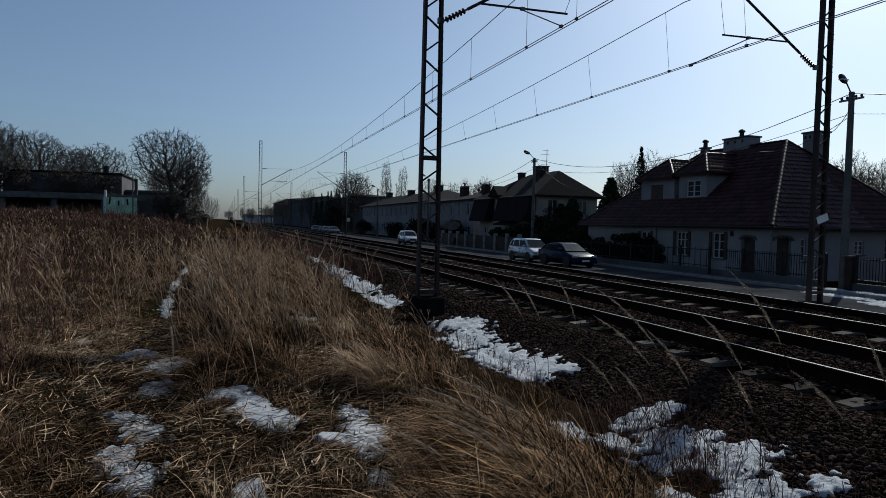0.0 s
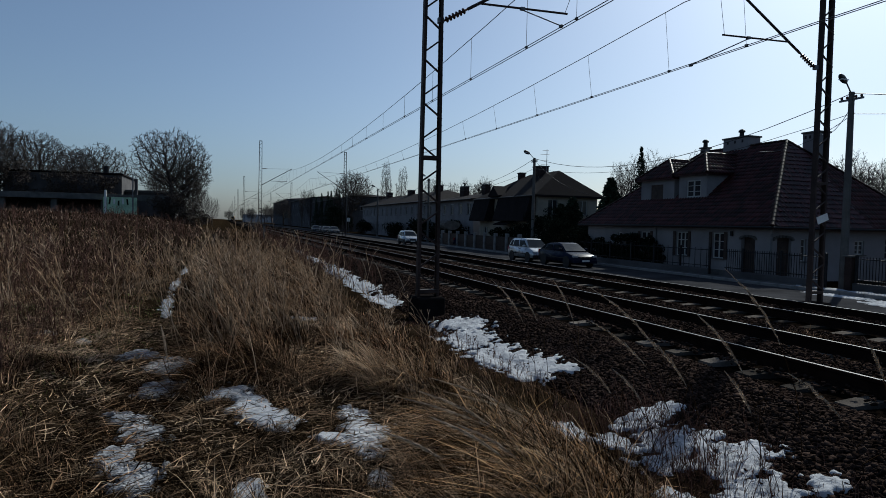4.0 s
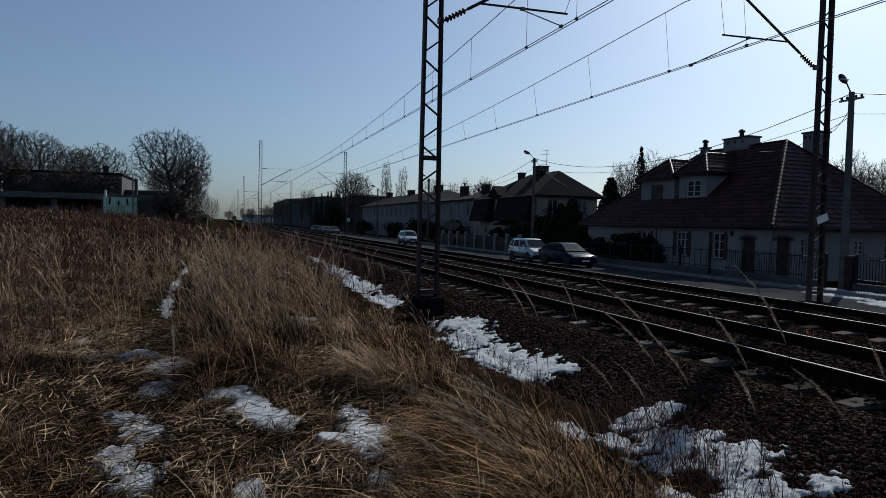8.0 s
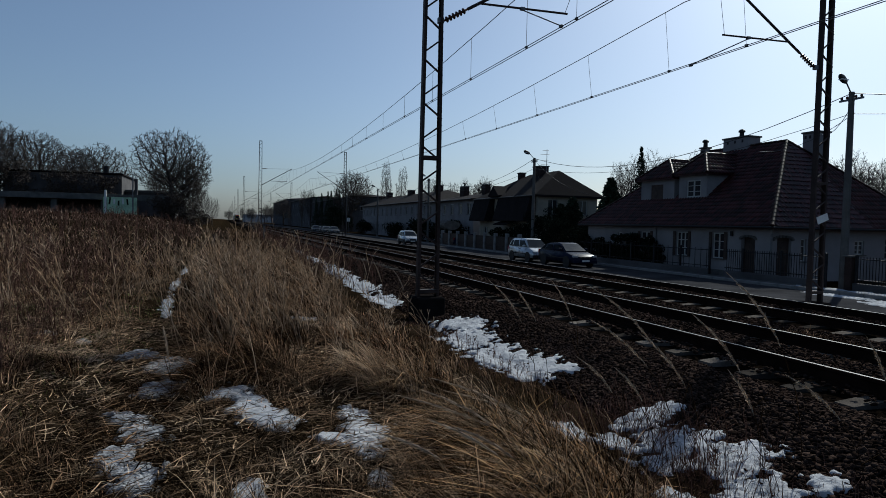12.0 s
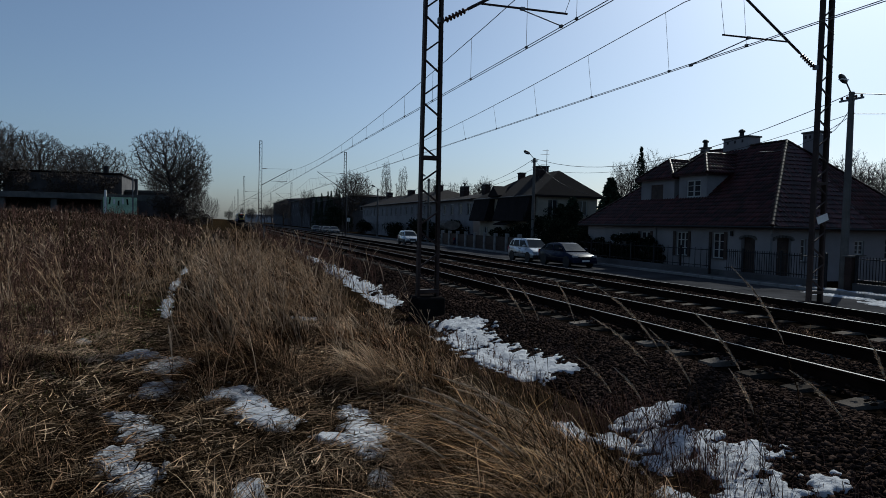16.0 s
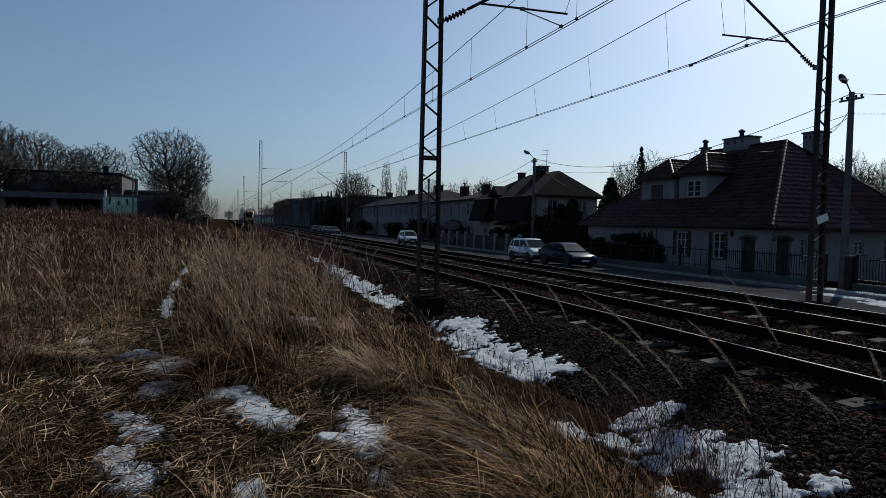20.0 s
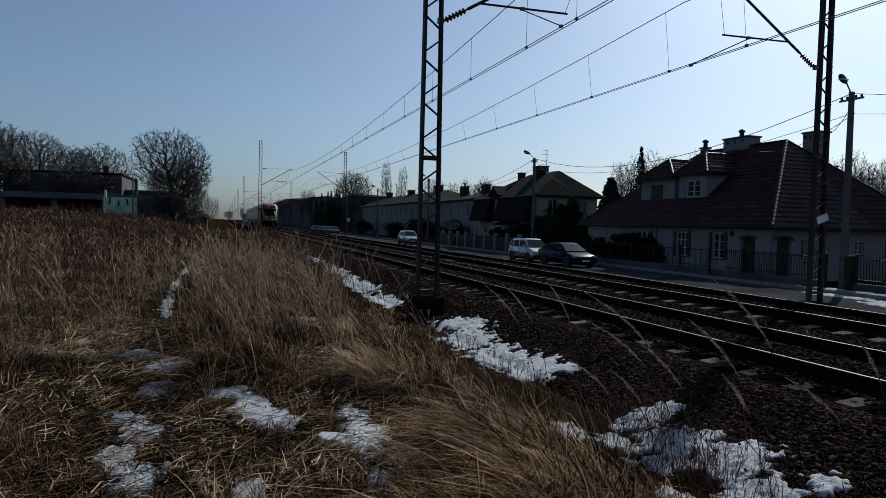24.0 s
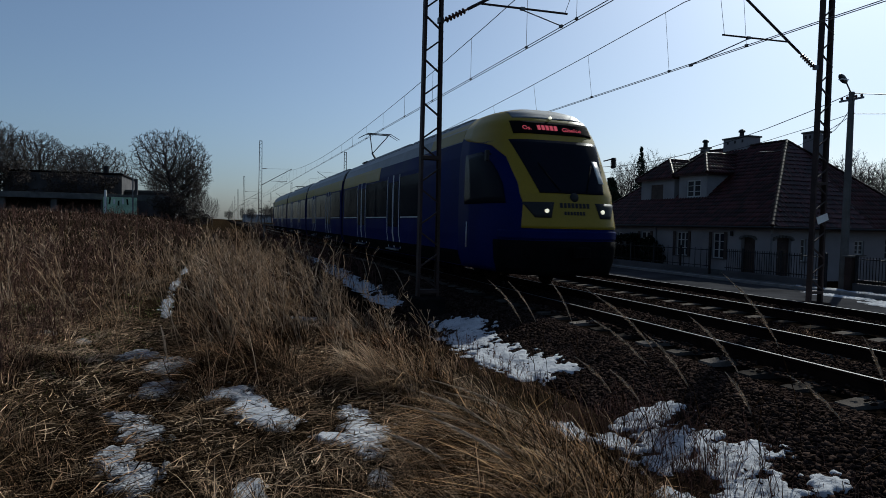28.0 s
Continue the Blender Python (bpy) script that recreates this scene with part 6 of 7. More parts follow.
SNOW_FIELDS = [  # grid step, thickness, then ellipses: x, y, half sizes, turn
    (0.018, 0.06, [(-0.8, 6.25, 0.22, 0.3, 20), (-0.62, 5.75, 0.2, 0.4, 14), (-0.74, 5.2, 0.16, 0.36, 0), (-0.58, 4.8, 0.19, 0.4, 10)]),
    (0.022, 0.06, [(-0.98, 8.95, 0.3, 0.3, -5), (-0.62, 8.35, 0.28, 0.5, 0), (-0.6, 7.35, 0.27, 0.38, -5)]),
    (0.03, 0.03, [(-1.08, 14.4, 0.13, 1.3, 2), (-1.15, 17.8, 0.11, 1.6, 0), (-0.98, 12.6, 0.1, 0.5, 0), (-1.2, 22.5, 0.1, 1.6, 0)]),
    (0.03, 0.03, [(-2.3, 10.2, 0.2, 0.3, 0), (-1.75, 9.6, 0.1, 0.2, 0)]),
    (0.016, 0.05, [(0.1, 6.75, 0.25, 0.3, 0), (0.28, 6.2, 0.23, 0.52, 8), (0.4, 5.74, 0.26, 0.26, 0)]),
    (0.016, 0.04, [(0.16, 4.22, 0.14, 0.2, 0)]),
    (0.016, 0.04, [(1.02, 4.2, 0.1, 0.26, 0)]),
    (0.016, 0.05, [(1.17, 5.78, 0.16, 0.34, 0), (1.1, 5.1, 0.21, 0.5, -6), (0.86, 5.08, 0.2, 0.17, 0)]),
    (0.03, 0.03, [(1.4, 11.6, 0.22, 0.25, 0)]),
    (0.035, 0.045, [(3.72, 15.6, 0.34, 1.4, 0), (3.86, 19.0, 0.34, 2.4, 0), (4.0, 24.0, 0.28, 3.6, -1)]),
    (0.06, 0.05, [(4.1, 31.0, 0.2, 3.4, 0), (4.15, 39.0, 0.16, 2.6, 0)]),
    (0.02, 0.045, [(4.1, 11.0, 0.4, 0.75, 0), (3.82, 9.8, 0.4, 0.9, 0), (3.75, 8.5, 0.43, 0.85, 0), (3.9, 7.55, 0.4, 0.5, 0), (4.16, 7.25, 0.2, 0.2, 0)]),
    (0.016, 0.04, [(3.08, 5.3, 0.16, 0.3, 0), (3.35, 4.95, 0.16, 0.3, 0)]),
    (0.016, 0.045, [(4.0, 5.3, 0.4, 0.22, 0), (3.8, 4.7, 0.42, 0.34, 10), (3.93, 4.15, 0.34, 0.34, 0), (3.45, 4.35, 0.3, 0.24, 0), (3.7, 3.6, 0.36, 0.26, 0), (3.05, 3.7, 0.16, 0.2, 0), (4.15, 3.45, 0.18, 0.14, 0), (3.15, 3.25, 0.22, 0.16, 0)]),
    (0.06, 0.06, [(14.9, 16.5, 0.8, 4.0, -3), (15.4, 11.0, 0.9, 2.6, 0)]),
    (0.07, 0.06, [(14.6, 24.5, 0.35, 3.5, 0), (15.5, 31.0, 0.3, 5.0, 0)]),
    (0.1, 0.06, [(15.8, 45.0, 0.3, 7.0, 0)]),
    (0.06, 0.06, [(21.6, 15.6, 0.7, 1.5, -20), (22.4, 18.4, 0.4, 1.4, 0), (19.5, 12.0, 1.2, 1.6, 0)]),
    (0.12, 0.06, [(16.2, 62.0, 0.35, 8.0, 0)]),
    (0.07, 0.06, [(23.6, 15.5, 0.4, 5.0, 0)]),
]
SNOWS = [q for step, thick, spots in SNOW_FIELDS for q in spots if q[0] < 6]


def snow_patch(step, thick, spots, seed, worn=0.03, mat=SNOW, label="melting patch of old white snow on the ground"):
    """Old snow with a ragged, melted edge: a fine sheet that dips under the soil where it has gone."""
    x0, x1 = min(q[0] - 1.5 * q[2] for q in spots) - 0.05, max(q[0] + 1.5 * q[2] for q in spots) + 0.05
    y0, y1 = min(q[1] - 1.5 * q[3] for q in spots) - 0.05, max(q[1] + 1.5 * q[3] for q in spots) + 0.05
    slim = max(1.0, min(3.0, (y1 - y0) / (x1 - x0) * 0.5))
    nx, ny = int((x1 - x0) / step) + 2, int((y1 - y0) / (step * slim)) + 2
    X, Y = np.meshgrid(np.linspace(x0, x1, nx), np.linspace(y0, y1, ny))
    mask = np.full(X.shape, -9.0)
    for sx, sy, rx, ry, turn in spots:
        ct, st = math.cos(radians(-turn)), math.sin(radians(-turn))
        dx, dy = X - sx, Y - sy
        mask = np.maximum(mask, 1 - np.sqrt(((dx * ct - dy * st) / rx) ** 2 + ((dx * st + dy * ct) / ry) ** 2))
    w = 0.3 / step ** 0.35 / 1.3   # coarser melting further off
    v = np.zeros((ny, nx, 3))
    for j in range(ny):
        for i in range(nx):
            x, y, m = X[j, i], Y[j, i], mask[j, i]
            z = surface_z(x, y)
            h = -0.03
            if m > -0.75:
                q = noise.noise((x * 3.1 * w, y * 2.4 * w, seed)) * 0.4 + noise.noise((x * 7 * w, y * 7 * w, seed + 5)) * 0.6 + noise.noise((x * 15 * w, y * 17 * w, seed + 9)) * 0.38
                e = m + q - worn
                if e > 0:
                    rill = abs(noise.noise((x * 6 + y * 3, y * 9 - x * 4, seed + 2)))   # thin melted shelves
                    h = 0.5 * thick * min(1, e * 3.2) ** 0.6 * (0.75 + 0.5 * noise.noise((x * 5, y * 5, 3)) + 0.4 * noise.noise((x * 19, y * 13, 8)) + 1.1 * rill) + 0.004
            v[j, i] = x, y, z + h
    up = v[:, :, 2] - np.array([[surface_z(x, y) for x, y in zip(a, b)] for a, b in zip(X, Y)]) > 0
    k = np.arange(ny * nx).reshape(ny, nx)
    keep = up[:-1, :-1] | up[1:, :-1] | up[:-1, 1:] | up[1:, 1:]
    f = np.stack([k[:-1, :-1], k[:-1, 1:], k[1:, 1:], k[1:, :-1]], axis=-1)[keep]
    used, inv = np.unique(f, return_inverse=True)
    me = mesh_np("snow_patch", v.reshape(-1, 3)[used], inv.reshape(-1, 4), mat, True)
    tagged(new("snow_patch", me), label, "snow", "melting snow patches")


for k, q in enumerate(SNOW_FIELDS):
    if k < 4:
        snow_patch(*q, k * 7.3 + 1, 0.1, SNOW_OLD, "trodden grey snow with bits of straw in the path")
    else:
        snow_patch(*q, k * 7.3 + 1)


# ---- ballast stones ----
def build_stones():
    rng = np.random.default_rng(4)
    zones = [(3.75, 5.5, 2.4, 9, 24000), (3.75, 5.5, 9, 18, 14000), (3.8, 5.5, 18, 34, 4500), (8.12, 9.5, 3, 12, 6000), (8.12, 9.5, 12, 26, 3200), (8.12, 9.5, 26, 50, 2000), (5.6, 8.1, 2.4, 14, 6500), (6.5, 7.4, 2.4, 14, 5000), (5.6, 8.1, 14, 30, 3500), (6.5, 7.4, 14, 34, 4000), (9.5, 12.2, 4, 20, 3500), (10.4, 11.3, 4, 30, 4500), (3.35, 3.95, 2.4, 16, 1200)]
    pts = []
    for x0, x1, y0, y1, n in zones:
        x, y = rng.uniform(x0, x1, n), rng.uniform(y0, y1, n)
        z = np.array([surface_z(a, b) for a, b in zip(x, y)]) - 0.015
        mid = np.minimum(np.abs(x - XA - 0.12), np.abs(x - XB - 0.1))
        z += np.where(((x > 5.5) & (x < 8.1)) | (x > 9.5), np.where((mid < 0.42) | (np.abs(x - XA + 0.97) < 0.16), 0.07, -0.05), 0)
        far = np.clip(y / 10, 1, 2.2)
        pts.append(np.stack([x, y, z + rng.uniform(-0.01, 0.02, n), rng.uniform(0.011, 0.029, n) * far ** 0.6], axis=1))
    q = np.concatenate(pts)
    n = len(q)
    cube = np.array([(sx, sy, sz) for sz in (-1, 1) for sy in (-1, 1) for sx in (-1, 1)], float)
    v = cube[None] * rng.uniform(0.45, 1.1, (n, 8, 3))
    ang = rng.uniform(0, 6.28, n)
    tip = rng.normal(0, 0.5, n)
    c, s = np.cos(ang), np.sin(ang)
    v[:, :, 2] *= 0.5
    x, y, z = v[:, :, 0].copy(), v[:, :, 1].copy(), v[:, :, 2].copy()
    y, z = y * np.cos(tip)[:, None] - z * np.sin(tip)[:, None], y * np.sin(tip)[:, None] + z * np.cos(tip)[:, None]
    v = np.stack([x * c[:, None] - y * s[:, None], x * s[:, None] + y * c[:, None], z], axis=2) * q[:, None, 3:4] + q[:, None, :3]
    quads = np.array([(0, 2, 3, 1), (4, 5, 7, 6), (0, 1, 5, 4), (2, 6, 7, 3), (0, 4, 6, 2), (1, 3, 7, 5)])
    f = (np.arange(n) * 8)[:, None, None] + quads[None]
    tagged(new("ballast_stones", mesh_np("ballast_stones", v.reshape(-1, 3), f.reshape(-1, 4), STONE)), "rust-brown crushed ballast stones beside the rails", "ballast", kind="stuff")


build_stones()


# ---- dry grass ----
def in_snow(x, y, grow_by=0.8):
    hit = np.zeros(len(x), bool)
    for sx, sy, rx, ry, turn in SNOWS:
        ct, st = math.cos(radians(-turn)), math.sin(radians(-turn))
        dx, dy = x - sx, y - sy
        hit |= ((dx * ct - dy * st) / (rx * grow_by)) ** 2 + ((dx * st + dy * ct) / (ry * grow_by)) ** 2 < 1
    return hit


def blades(name, x, y, h, lean, az, width, mat, label, curl=1.0, segs=3, kind="stuff"):
    """Thin bent blades: height, how far the tip leans out and the way it leans."""
    n0 = len(x)
    h = h * np.where((x > -0.15) & (x < 1.5) & (y > 4.4) & (y < 6.7), 0.5, 1)   # short tufts round the snow
    low = np.minimum(h, 0.12)
    mound = np.array([noise.noise((a * 1.15 + 3.0, b * 0.75, 6.6)) + 0.5 * noise.noise((a * 2.6, b * 1.7, 2.2)) for a, b in zip(x, y)])
    h = h * np.where((x > -0.5) & (x < 3.2) & (y < 30), np.clip(0.72 + 1.15 * mound, 0.28, 1.3), np.clip(0.85 + 0.7 * mound, 0.45, 1.2))   # mounds and hollows
    bare = (mound < -0.06) & (x > -0.4) & (x < 3.2) & (y > 5) & (np.random.default_rng(n0).random(n0) < 0.82)
    x, y, h, low, lean, az, width = (q[~bare] for q in (x, y, h, low, lean, az, width))
    h = h * np.where((y > 6.5) & (y < 26), np.clip(1 - (x - 1.5) * 0.5, 0.34, 1), 1)   # lower towards the ballast
    h = h * (1 - 0.62 * np.exp(-((x - path_x(y)) / 0.42) ** 4))                          # trodden path
    h = np.maximum(h * np.where((x < -0.3) & (x > -4) & (y > 5.5) & (y < 15), 0.6, 1), low)
    n = len(x)
    z = np.array([surface_z(a, b) for a, b in zip(x, y)]) - 0.02
    face = az + np.pi / 2 + np.random.default_rng(n).normal(0, 0.5, n)
    vs = []
    for i in range(segs + 1):
        t = i / segs
        out = lean * h * (t ** 1.7) * curl
        up = h * (t - 0.5 * np.minimum(lean, 1.7) * t ** 2.4)
        cx, cy, cz = x + np.cos(az) * out, y + np.sin(az) * out, z + up
        w = width * (1 - t) ** 0.6 if i < segs else width * 0
        if i < segs:
            vs.append(np.stack([cx - np.cos(face) * w, cy - np.sin(face) * w, cz], axis=1))
            vs.append(np.stack([cx + np.cos(face) * w, cy + np.sin(face) * w, cz], axis=1))
        else:
            vs.append(np.stack([cx, cy, cz], axis=1))
    per = 2 * segs + 1
    v = np.stack(vs, axis=1).reshape(-1, 3)
    tri = []
    for i in range(segs - 1):
        tri += [(2 * i, 2 * i + 1, 2 * i + 3), (2 * i, 2 * i + 3, 2 * i + 2)]
    tri.append((2 * segs - 2, 2 * segs - 1, 2 * segs))
    f = (np.arange(n) * per)[:, None, None] + np.array(tri)[None]
    tagged(new(name, mesh_np(name, v, f.reshape(-1, 3), mat)), label, "grass", kind=kind)


WIND = 2.75   # heading of the lean, from the track towards the field


def path_x(y):
    return -0.95 - 0.28 * np.clip((y - 8) / 6, 0, 1)


def straws(name, x, y, length, pitch, az, width, lift, mat, label):
    """Straight bits of straw lying across one another."""
    n = len(x)
    z = np.array([surface_z(a, b) for a, b in zip(x, y)]) + lift
    c = np.stack([x, y, z], axis=1)
    d = np.stack([np.cos(az) * np.cos(pitch), np.sin(az) * np.cos(pitch), np.sin(pitch)], axis=1) * (length / 2)[:, None]
    d[:, 2] = np.abs(d[:, 2])
    c[:, 2] += d[:, 2]
    w = np.stack([-np.sin(az), np.cos(az), np.full(n, 0.5)], axis=1) * width[:, None]
    kink = np.random.default_rng(n).normal(0, 0.12, (n, 3)) * length[:, None] * 0.3
    v = np.stack([c - d - w, c - d + w, c + kink - w, c + kink + w, c + d - w * 0.5, c + d + w * 0.5], axis=1).reshape(-1, 3)
    f = (np.arange(n) * 6)[:, None, None] + np.array([(0, 1, 3, 2), (2, 3, 5, 4)])[None]
    tagged(new(name, mesh_np(name, v, f.reshape(-1, 4), mat)), label, "straw", kind="stuff")


def build_grass():
    rng = np.random.default_rng(21)

    def scatter(n, x0, x1, y0, y1, edge=0.0):
        y = y0 + (y1 - y0) * rng.random(n) ** 1.6
        x = rng.uniform(x0, x1, n)
        keep = ~(in_snow(x, y) & (rng.random(n) < 0.8))
        keep &= ~((np.abs(x - path_x(y)) < 0.3) & (rng.random(n) < 0.25))
        keep &= x < 2.95 + 0.25 * np.sin(y * 1.7) + 0.15 * np.sin(y * 4.1) - np.clip((4.5 - y) * 0.05, 0, 1)
        return x[keep], y[keep]

    # matted low thatch, its dark colour serving as tussock shade
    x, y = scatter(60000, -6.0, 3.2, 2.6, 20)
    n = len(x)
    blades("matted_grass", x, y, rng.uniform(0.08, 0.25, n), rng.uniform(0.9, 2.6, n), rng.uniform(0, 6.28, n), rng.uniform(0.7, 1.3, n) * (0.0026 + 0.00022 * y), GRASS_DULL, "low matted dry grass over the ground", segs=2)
    # tussocks
    cx, cy = scatter(620, -7.0, 2.9, 2.8, 22)
    keep = ((cx > -0.35) | (cx < -1.5)) & ~((cx > -0.5) & (cx < 1.65) & (cy > 3.3) & (cy < 6.3))
    cx, cy = cx[keep], cy[keep]
    near = np.array([(1.75, 4.2), (2.0, 3.7), (1.6, 3.4), (2.15, 4.6), (1.85, 5.3), (1.6, 6.2), (2.15, 5.9), (0.7, 7.3), (1.1, 7.0), (0.95, 6.4), (1.5, 7.8), (2.3, 7.2), (2.3, 4.1), (1.3, 3.1), (2.0, 3.0), (1.55, 3.8), (1.9, 4.8), (1.7, 2.9), (2.2, 3.35), (1.95, 6.6), (2.3, 6.5), (1.4, 4.9), (1.9, 8.6), (2.4, 9.5), (1.0, 9.0), (0.3, 8.3), (0.3, 7.7), (0.6, 7.5), (0.95, 6.75), (1.35, 6.6), (0.5, 7.35), (0.05, 7.7), (0.8, 7.6), (1.2, 7.3)])
    cx, cy = np.concatenate([cx, near[:, 0]]), np.concatenate([cy, near[:, 1]])
    per = np.where(np.arange(len(cx)) >= len(cx) - len(near), 190, rng.integers(50, 130, len(cx)))
    idx = np.repeat(np.arange(len(cx)), per)
    n = len(idx)
    big = np.where(np.arange(len(cx)) >= len(cx) - len(near), 1.25, rng.uniform(0.7, 1.15, len(cx)))[idx]
    a = rng.uniform(0, 6.28, n)
    r = np.abs(rng.normal(0, 0.13, n)) * big
    x, y = cx[idx] + r * np.cos(a), cy[idx] + r * np.sin(a)
    ok = ~in_snow(x, y, 0.8) & (x < 3.2)
    x, y, a, big, r = x[ok], y[ok], a[ok], big[ok], r[ok]
    n = len(x)
    # the wind has bent the tufts over, away from the track
    sweep = rng.normal(WIND, 0.75, len(cx))[idx][ok]
    droop = rng.uniform(0.5, 1.25, len(cx))[idx][ok]
    lain = (idx[ok] >= len(cx) - len(near)) & (cx[idx[ok]] > 1.45)
    sweep = np.where(lain, WIND + 0.2 + 0.35 * np.sin(cy[idx[ok]] * 3.0), sweep)
    droop = np.where(lain, 1.15, droop)
    ka, ks = np.where(lain, 0.65, 0.7), np.where(lain, 0.75, 0.5)
    wx, wy = np.cos(a) * ka + ks * np.cos(sweep), np.sin(a) * ka + ks * np.sin(sweep)
    hh, ll, az, ww = rng.uniform(0.3, 0.75, n) * big, np.clip(rng.uniform(0.3, 1.7, n) * (0.5 + np.hypot(wx, wy)) * droop, 0.2, np.where(lain, 1.25, 1.9)), np.arctan2(wy, wx) + rng.normal(0, np.where(lain, 0.55, 0.4), n), rng.uniform(0.0016, 0.0042, n) * np.where(lain, 1.35, 1.2)
    for sel, mt, nm, lb in ((lain, GRASS_LAIN, "lain_tussocks", "russet grass tussocks combed over by the wind"), (~lain, GRASS, "grass_tussocks", "tall tussocks of dry brown grass bent by the wind")):
        blades(nm, x[sel], y[sel], hh[sel], ll[sel], az[sel], ww[sel], mt, lb, segs=4)
    # small low tufts in the trodden ground
    tx, ty = scatter(520, -4.0, 1.8, 3.0, 8.5)
    k = np.repeat(np.arange(len(tx)), 45)
    n = len(k)
    a = rng.uniform(0, 6.28, n)
    r = np.abs(rng.normal(0, 0.06, n))
    hh = rng.uniform(0.12, 0.34, len(tx))[k]
    x, y = tx[k] + r * np.cos(a), ty[k] + r * np.sin(a)
    ok = ~in_snow(x, y, 0.75)
    blades("low_tufts", x[ok], y[ok], (hh * rng.uniform(0.5, 1.2, n))[ok], rng.uniform(0.3, 1.6, n)[ok], a[ok], rng.uniform(0.0018, 0.0034, n)[ok], GRASS, "small low tufts of dry grass", segs=3)
    # loose pale stalks lying across one another
    x, y = scatter(15000, -4.5, 2.6, 2.8, 12)
    q = np.array([noise.noise((p * 1.5, r * 0.9, 5.5)) for p, r in zip(x, y)]) > rng.uniform(-0.5, 0.35, len(x))
    x, y = x[q], y[q]
    n = len(x)
    straws("loose_stalks", x, y, rng.uniform(0.05, 0.26, n), np.abs(rng.normal(0, 0.4, n)), rng.uniform(0, 6.28, n), rng.uniform(0.0011, 0.0026, n), rng.uniform(0.0, 0.1, n), STRAW, "loose pale dry stalks lying across one another")
    # bits of straw on the trodden snow
    x = np.concatenate([rng.normal(-0.7, 0.24, 900), rng.normal(-0.72, 0.28, 700), rng.normal(0.3, 0.28, 260), rng.normal(1.05, 0.24, 260)])
    y = np.concatenate([rng.uniform(4.2, 6.8, 900), rng.uniform(6.9, 9.3, 700), rng.uniform(5.6, 7.0, 260), rng.uniform(4.6, 6.0, 260)])
    n = len(x)
    straws("straw_bits", x, y, rng.uniform(0.04, 0.26, n), np.abs(rng.normal(0, 0.12, n)), rng.uniform(0, 6.28, n), rng.uniform(0.0014, 0.004, n), rng.uniform(0.025, 0.06, n), GRASS, "short bits of straw lying on the snow")
    # fine reddish weeds left of the path
    x, y = rng.uniform(-5.5, -1.9, 9000), 3.4 + 9 * rng.random(9000) ** 1.2
    n = len(x)
    blades("russet_weeds", x, y, rng.uniform(0.3, 0.9, n), rng.uniform(0.05, 0.5, n), rng.uniform(0, 6.28, n), rng.uniform(0.0015, 0.003, n), GRASS_RED, "fine reddish-brown dead weeds", segs=3)
    # middle and far field
    for cnt, x0, x1, y0, y1, hmin, hmax, w in ((48000, -13, 3.0, 8, 26, 0.2, 0.7, 0.006), (50000, -30, 3.0, 24, 60, 0.25, 0.8, 0.012), (26000, -60, 3.0, 55, 80, 0.3, 0.8, 0.02)):
        x, y = scatter(cnt, x0, x1, y0, y1)
        clump = 0.6 + 1.1 * np.array([noise.noise((p * 0.8, q * 0.45, 1.0)) for p, q in zip(x, y)])
        keep = (clump > rng.uniform(0.15, 0.95, len(x))) & ((x < -1.7) | (y > 24) | (rng.random(len(x)) < 0.08))
        x, y, clump = x[keep], y[keep], clump[keep]
        n = len(x)
        blades("field_grass", x, y, rng.uniform(hmin, hmax, n) * np.clip(clump, 0.2, 1.5), rng.uniform(0.1, 1.3, n), rng.normal(WIND, 1.3, n), rng.uniform(0.6, 1.3, n) * w, GRASS_FIELD, "dry brown grass across the field", segs=3)
    # a pale stand of upright dead grass further out in the field
    x, y = rng.normal(-10.5, 1.6, 3600), rng.uniform(21, 31, 3600)
    n = len(x)
    blades("pale_stand", x, y, rng.uniform(0.3, 0.75, n), rng.uniform(0.05, 0.6, n), rng.normal(WIND, 1.0, n), rng.uniform(0.004, 0.009, n), GRASS_PALE, "pale upright stand of dead grass in the field", segs=3)
    # bushy tussocks between the path and the track, dark hollows between them
    cx, cy = rng.uniform(-0.45, 2.75, 270), 6.6 + 20 * rng.random(270) ** 1.15
    ok = ~in_snow(cx, cy, 1.1)
    cx, cy = cx[ok], cy[ok]
    m = len(cx)
    k = np.repeat(np.arange(m), rng.integers(60, 190, m))
    n = len(k)
    a = rng.uniform(0, 6.28, n)
    r = np.abs(rng.normal(0, 0.15, n))
    size, lean_to, fall = rng.uniform(0.45, 1.3, m)[k], rng.normal(WIND, 0.6, m)[k], rng.uniform(0.5, 1.5, m)[k]
    x, y = cx[k] + r * np.cos(a), cy[k] + r * np.sin(a)
    wx, wy = 0.55 * np.cos(a) + fall * np.cos(lean_to), 0.55 * np.sin(a) + fall * np.sin(lean_to)
    hh = rng.uniform(0.25, 0.75, n) * size
    ll = np.clip(rng.uniform(0.4, 1.7, n) * np.hypot(wx, wy), 0.2, 1.9)
    ww = rng.uniform(0.5, 1.5, n) * (0.0022 + 0.0003 * y)
    kind_of = rng.random(m)[k]
    for lo, hi, mt, nm, lb in ((0, 0.68, GRASS_TAN, "bank_tussocks", "russet grass tussocks on the bank beside the track"), (0.68, 0.92, GRASS, "brown_tussocks", "dull brown grass tussocks on the bank"), (0.92, 1, GRASS_PALE, "straw_tussocks", "bleached straw tufts on the bank")):
        q = (kind_of >= lo) & (kind_of < hi)
        blades(nm, x[q], y[q], hh[q], ll[q], np.arctan2(wy, wx)[q], ww[q], mt, lb, segs=4)
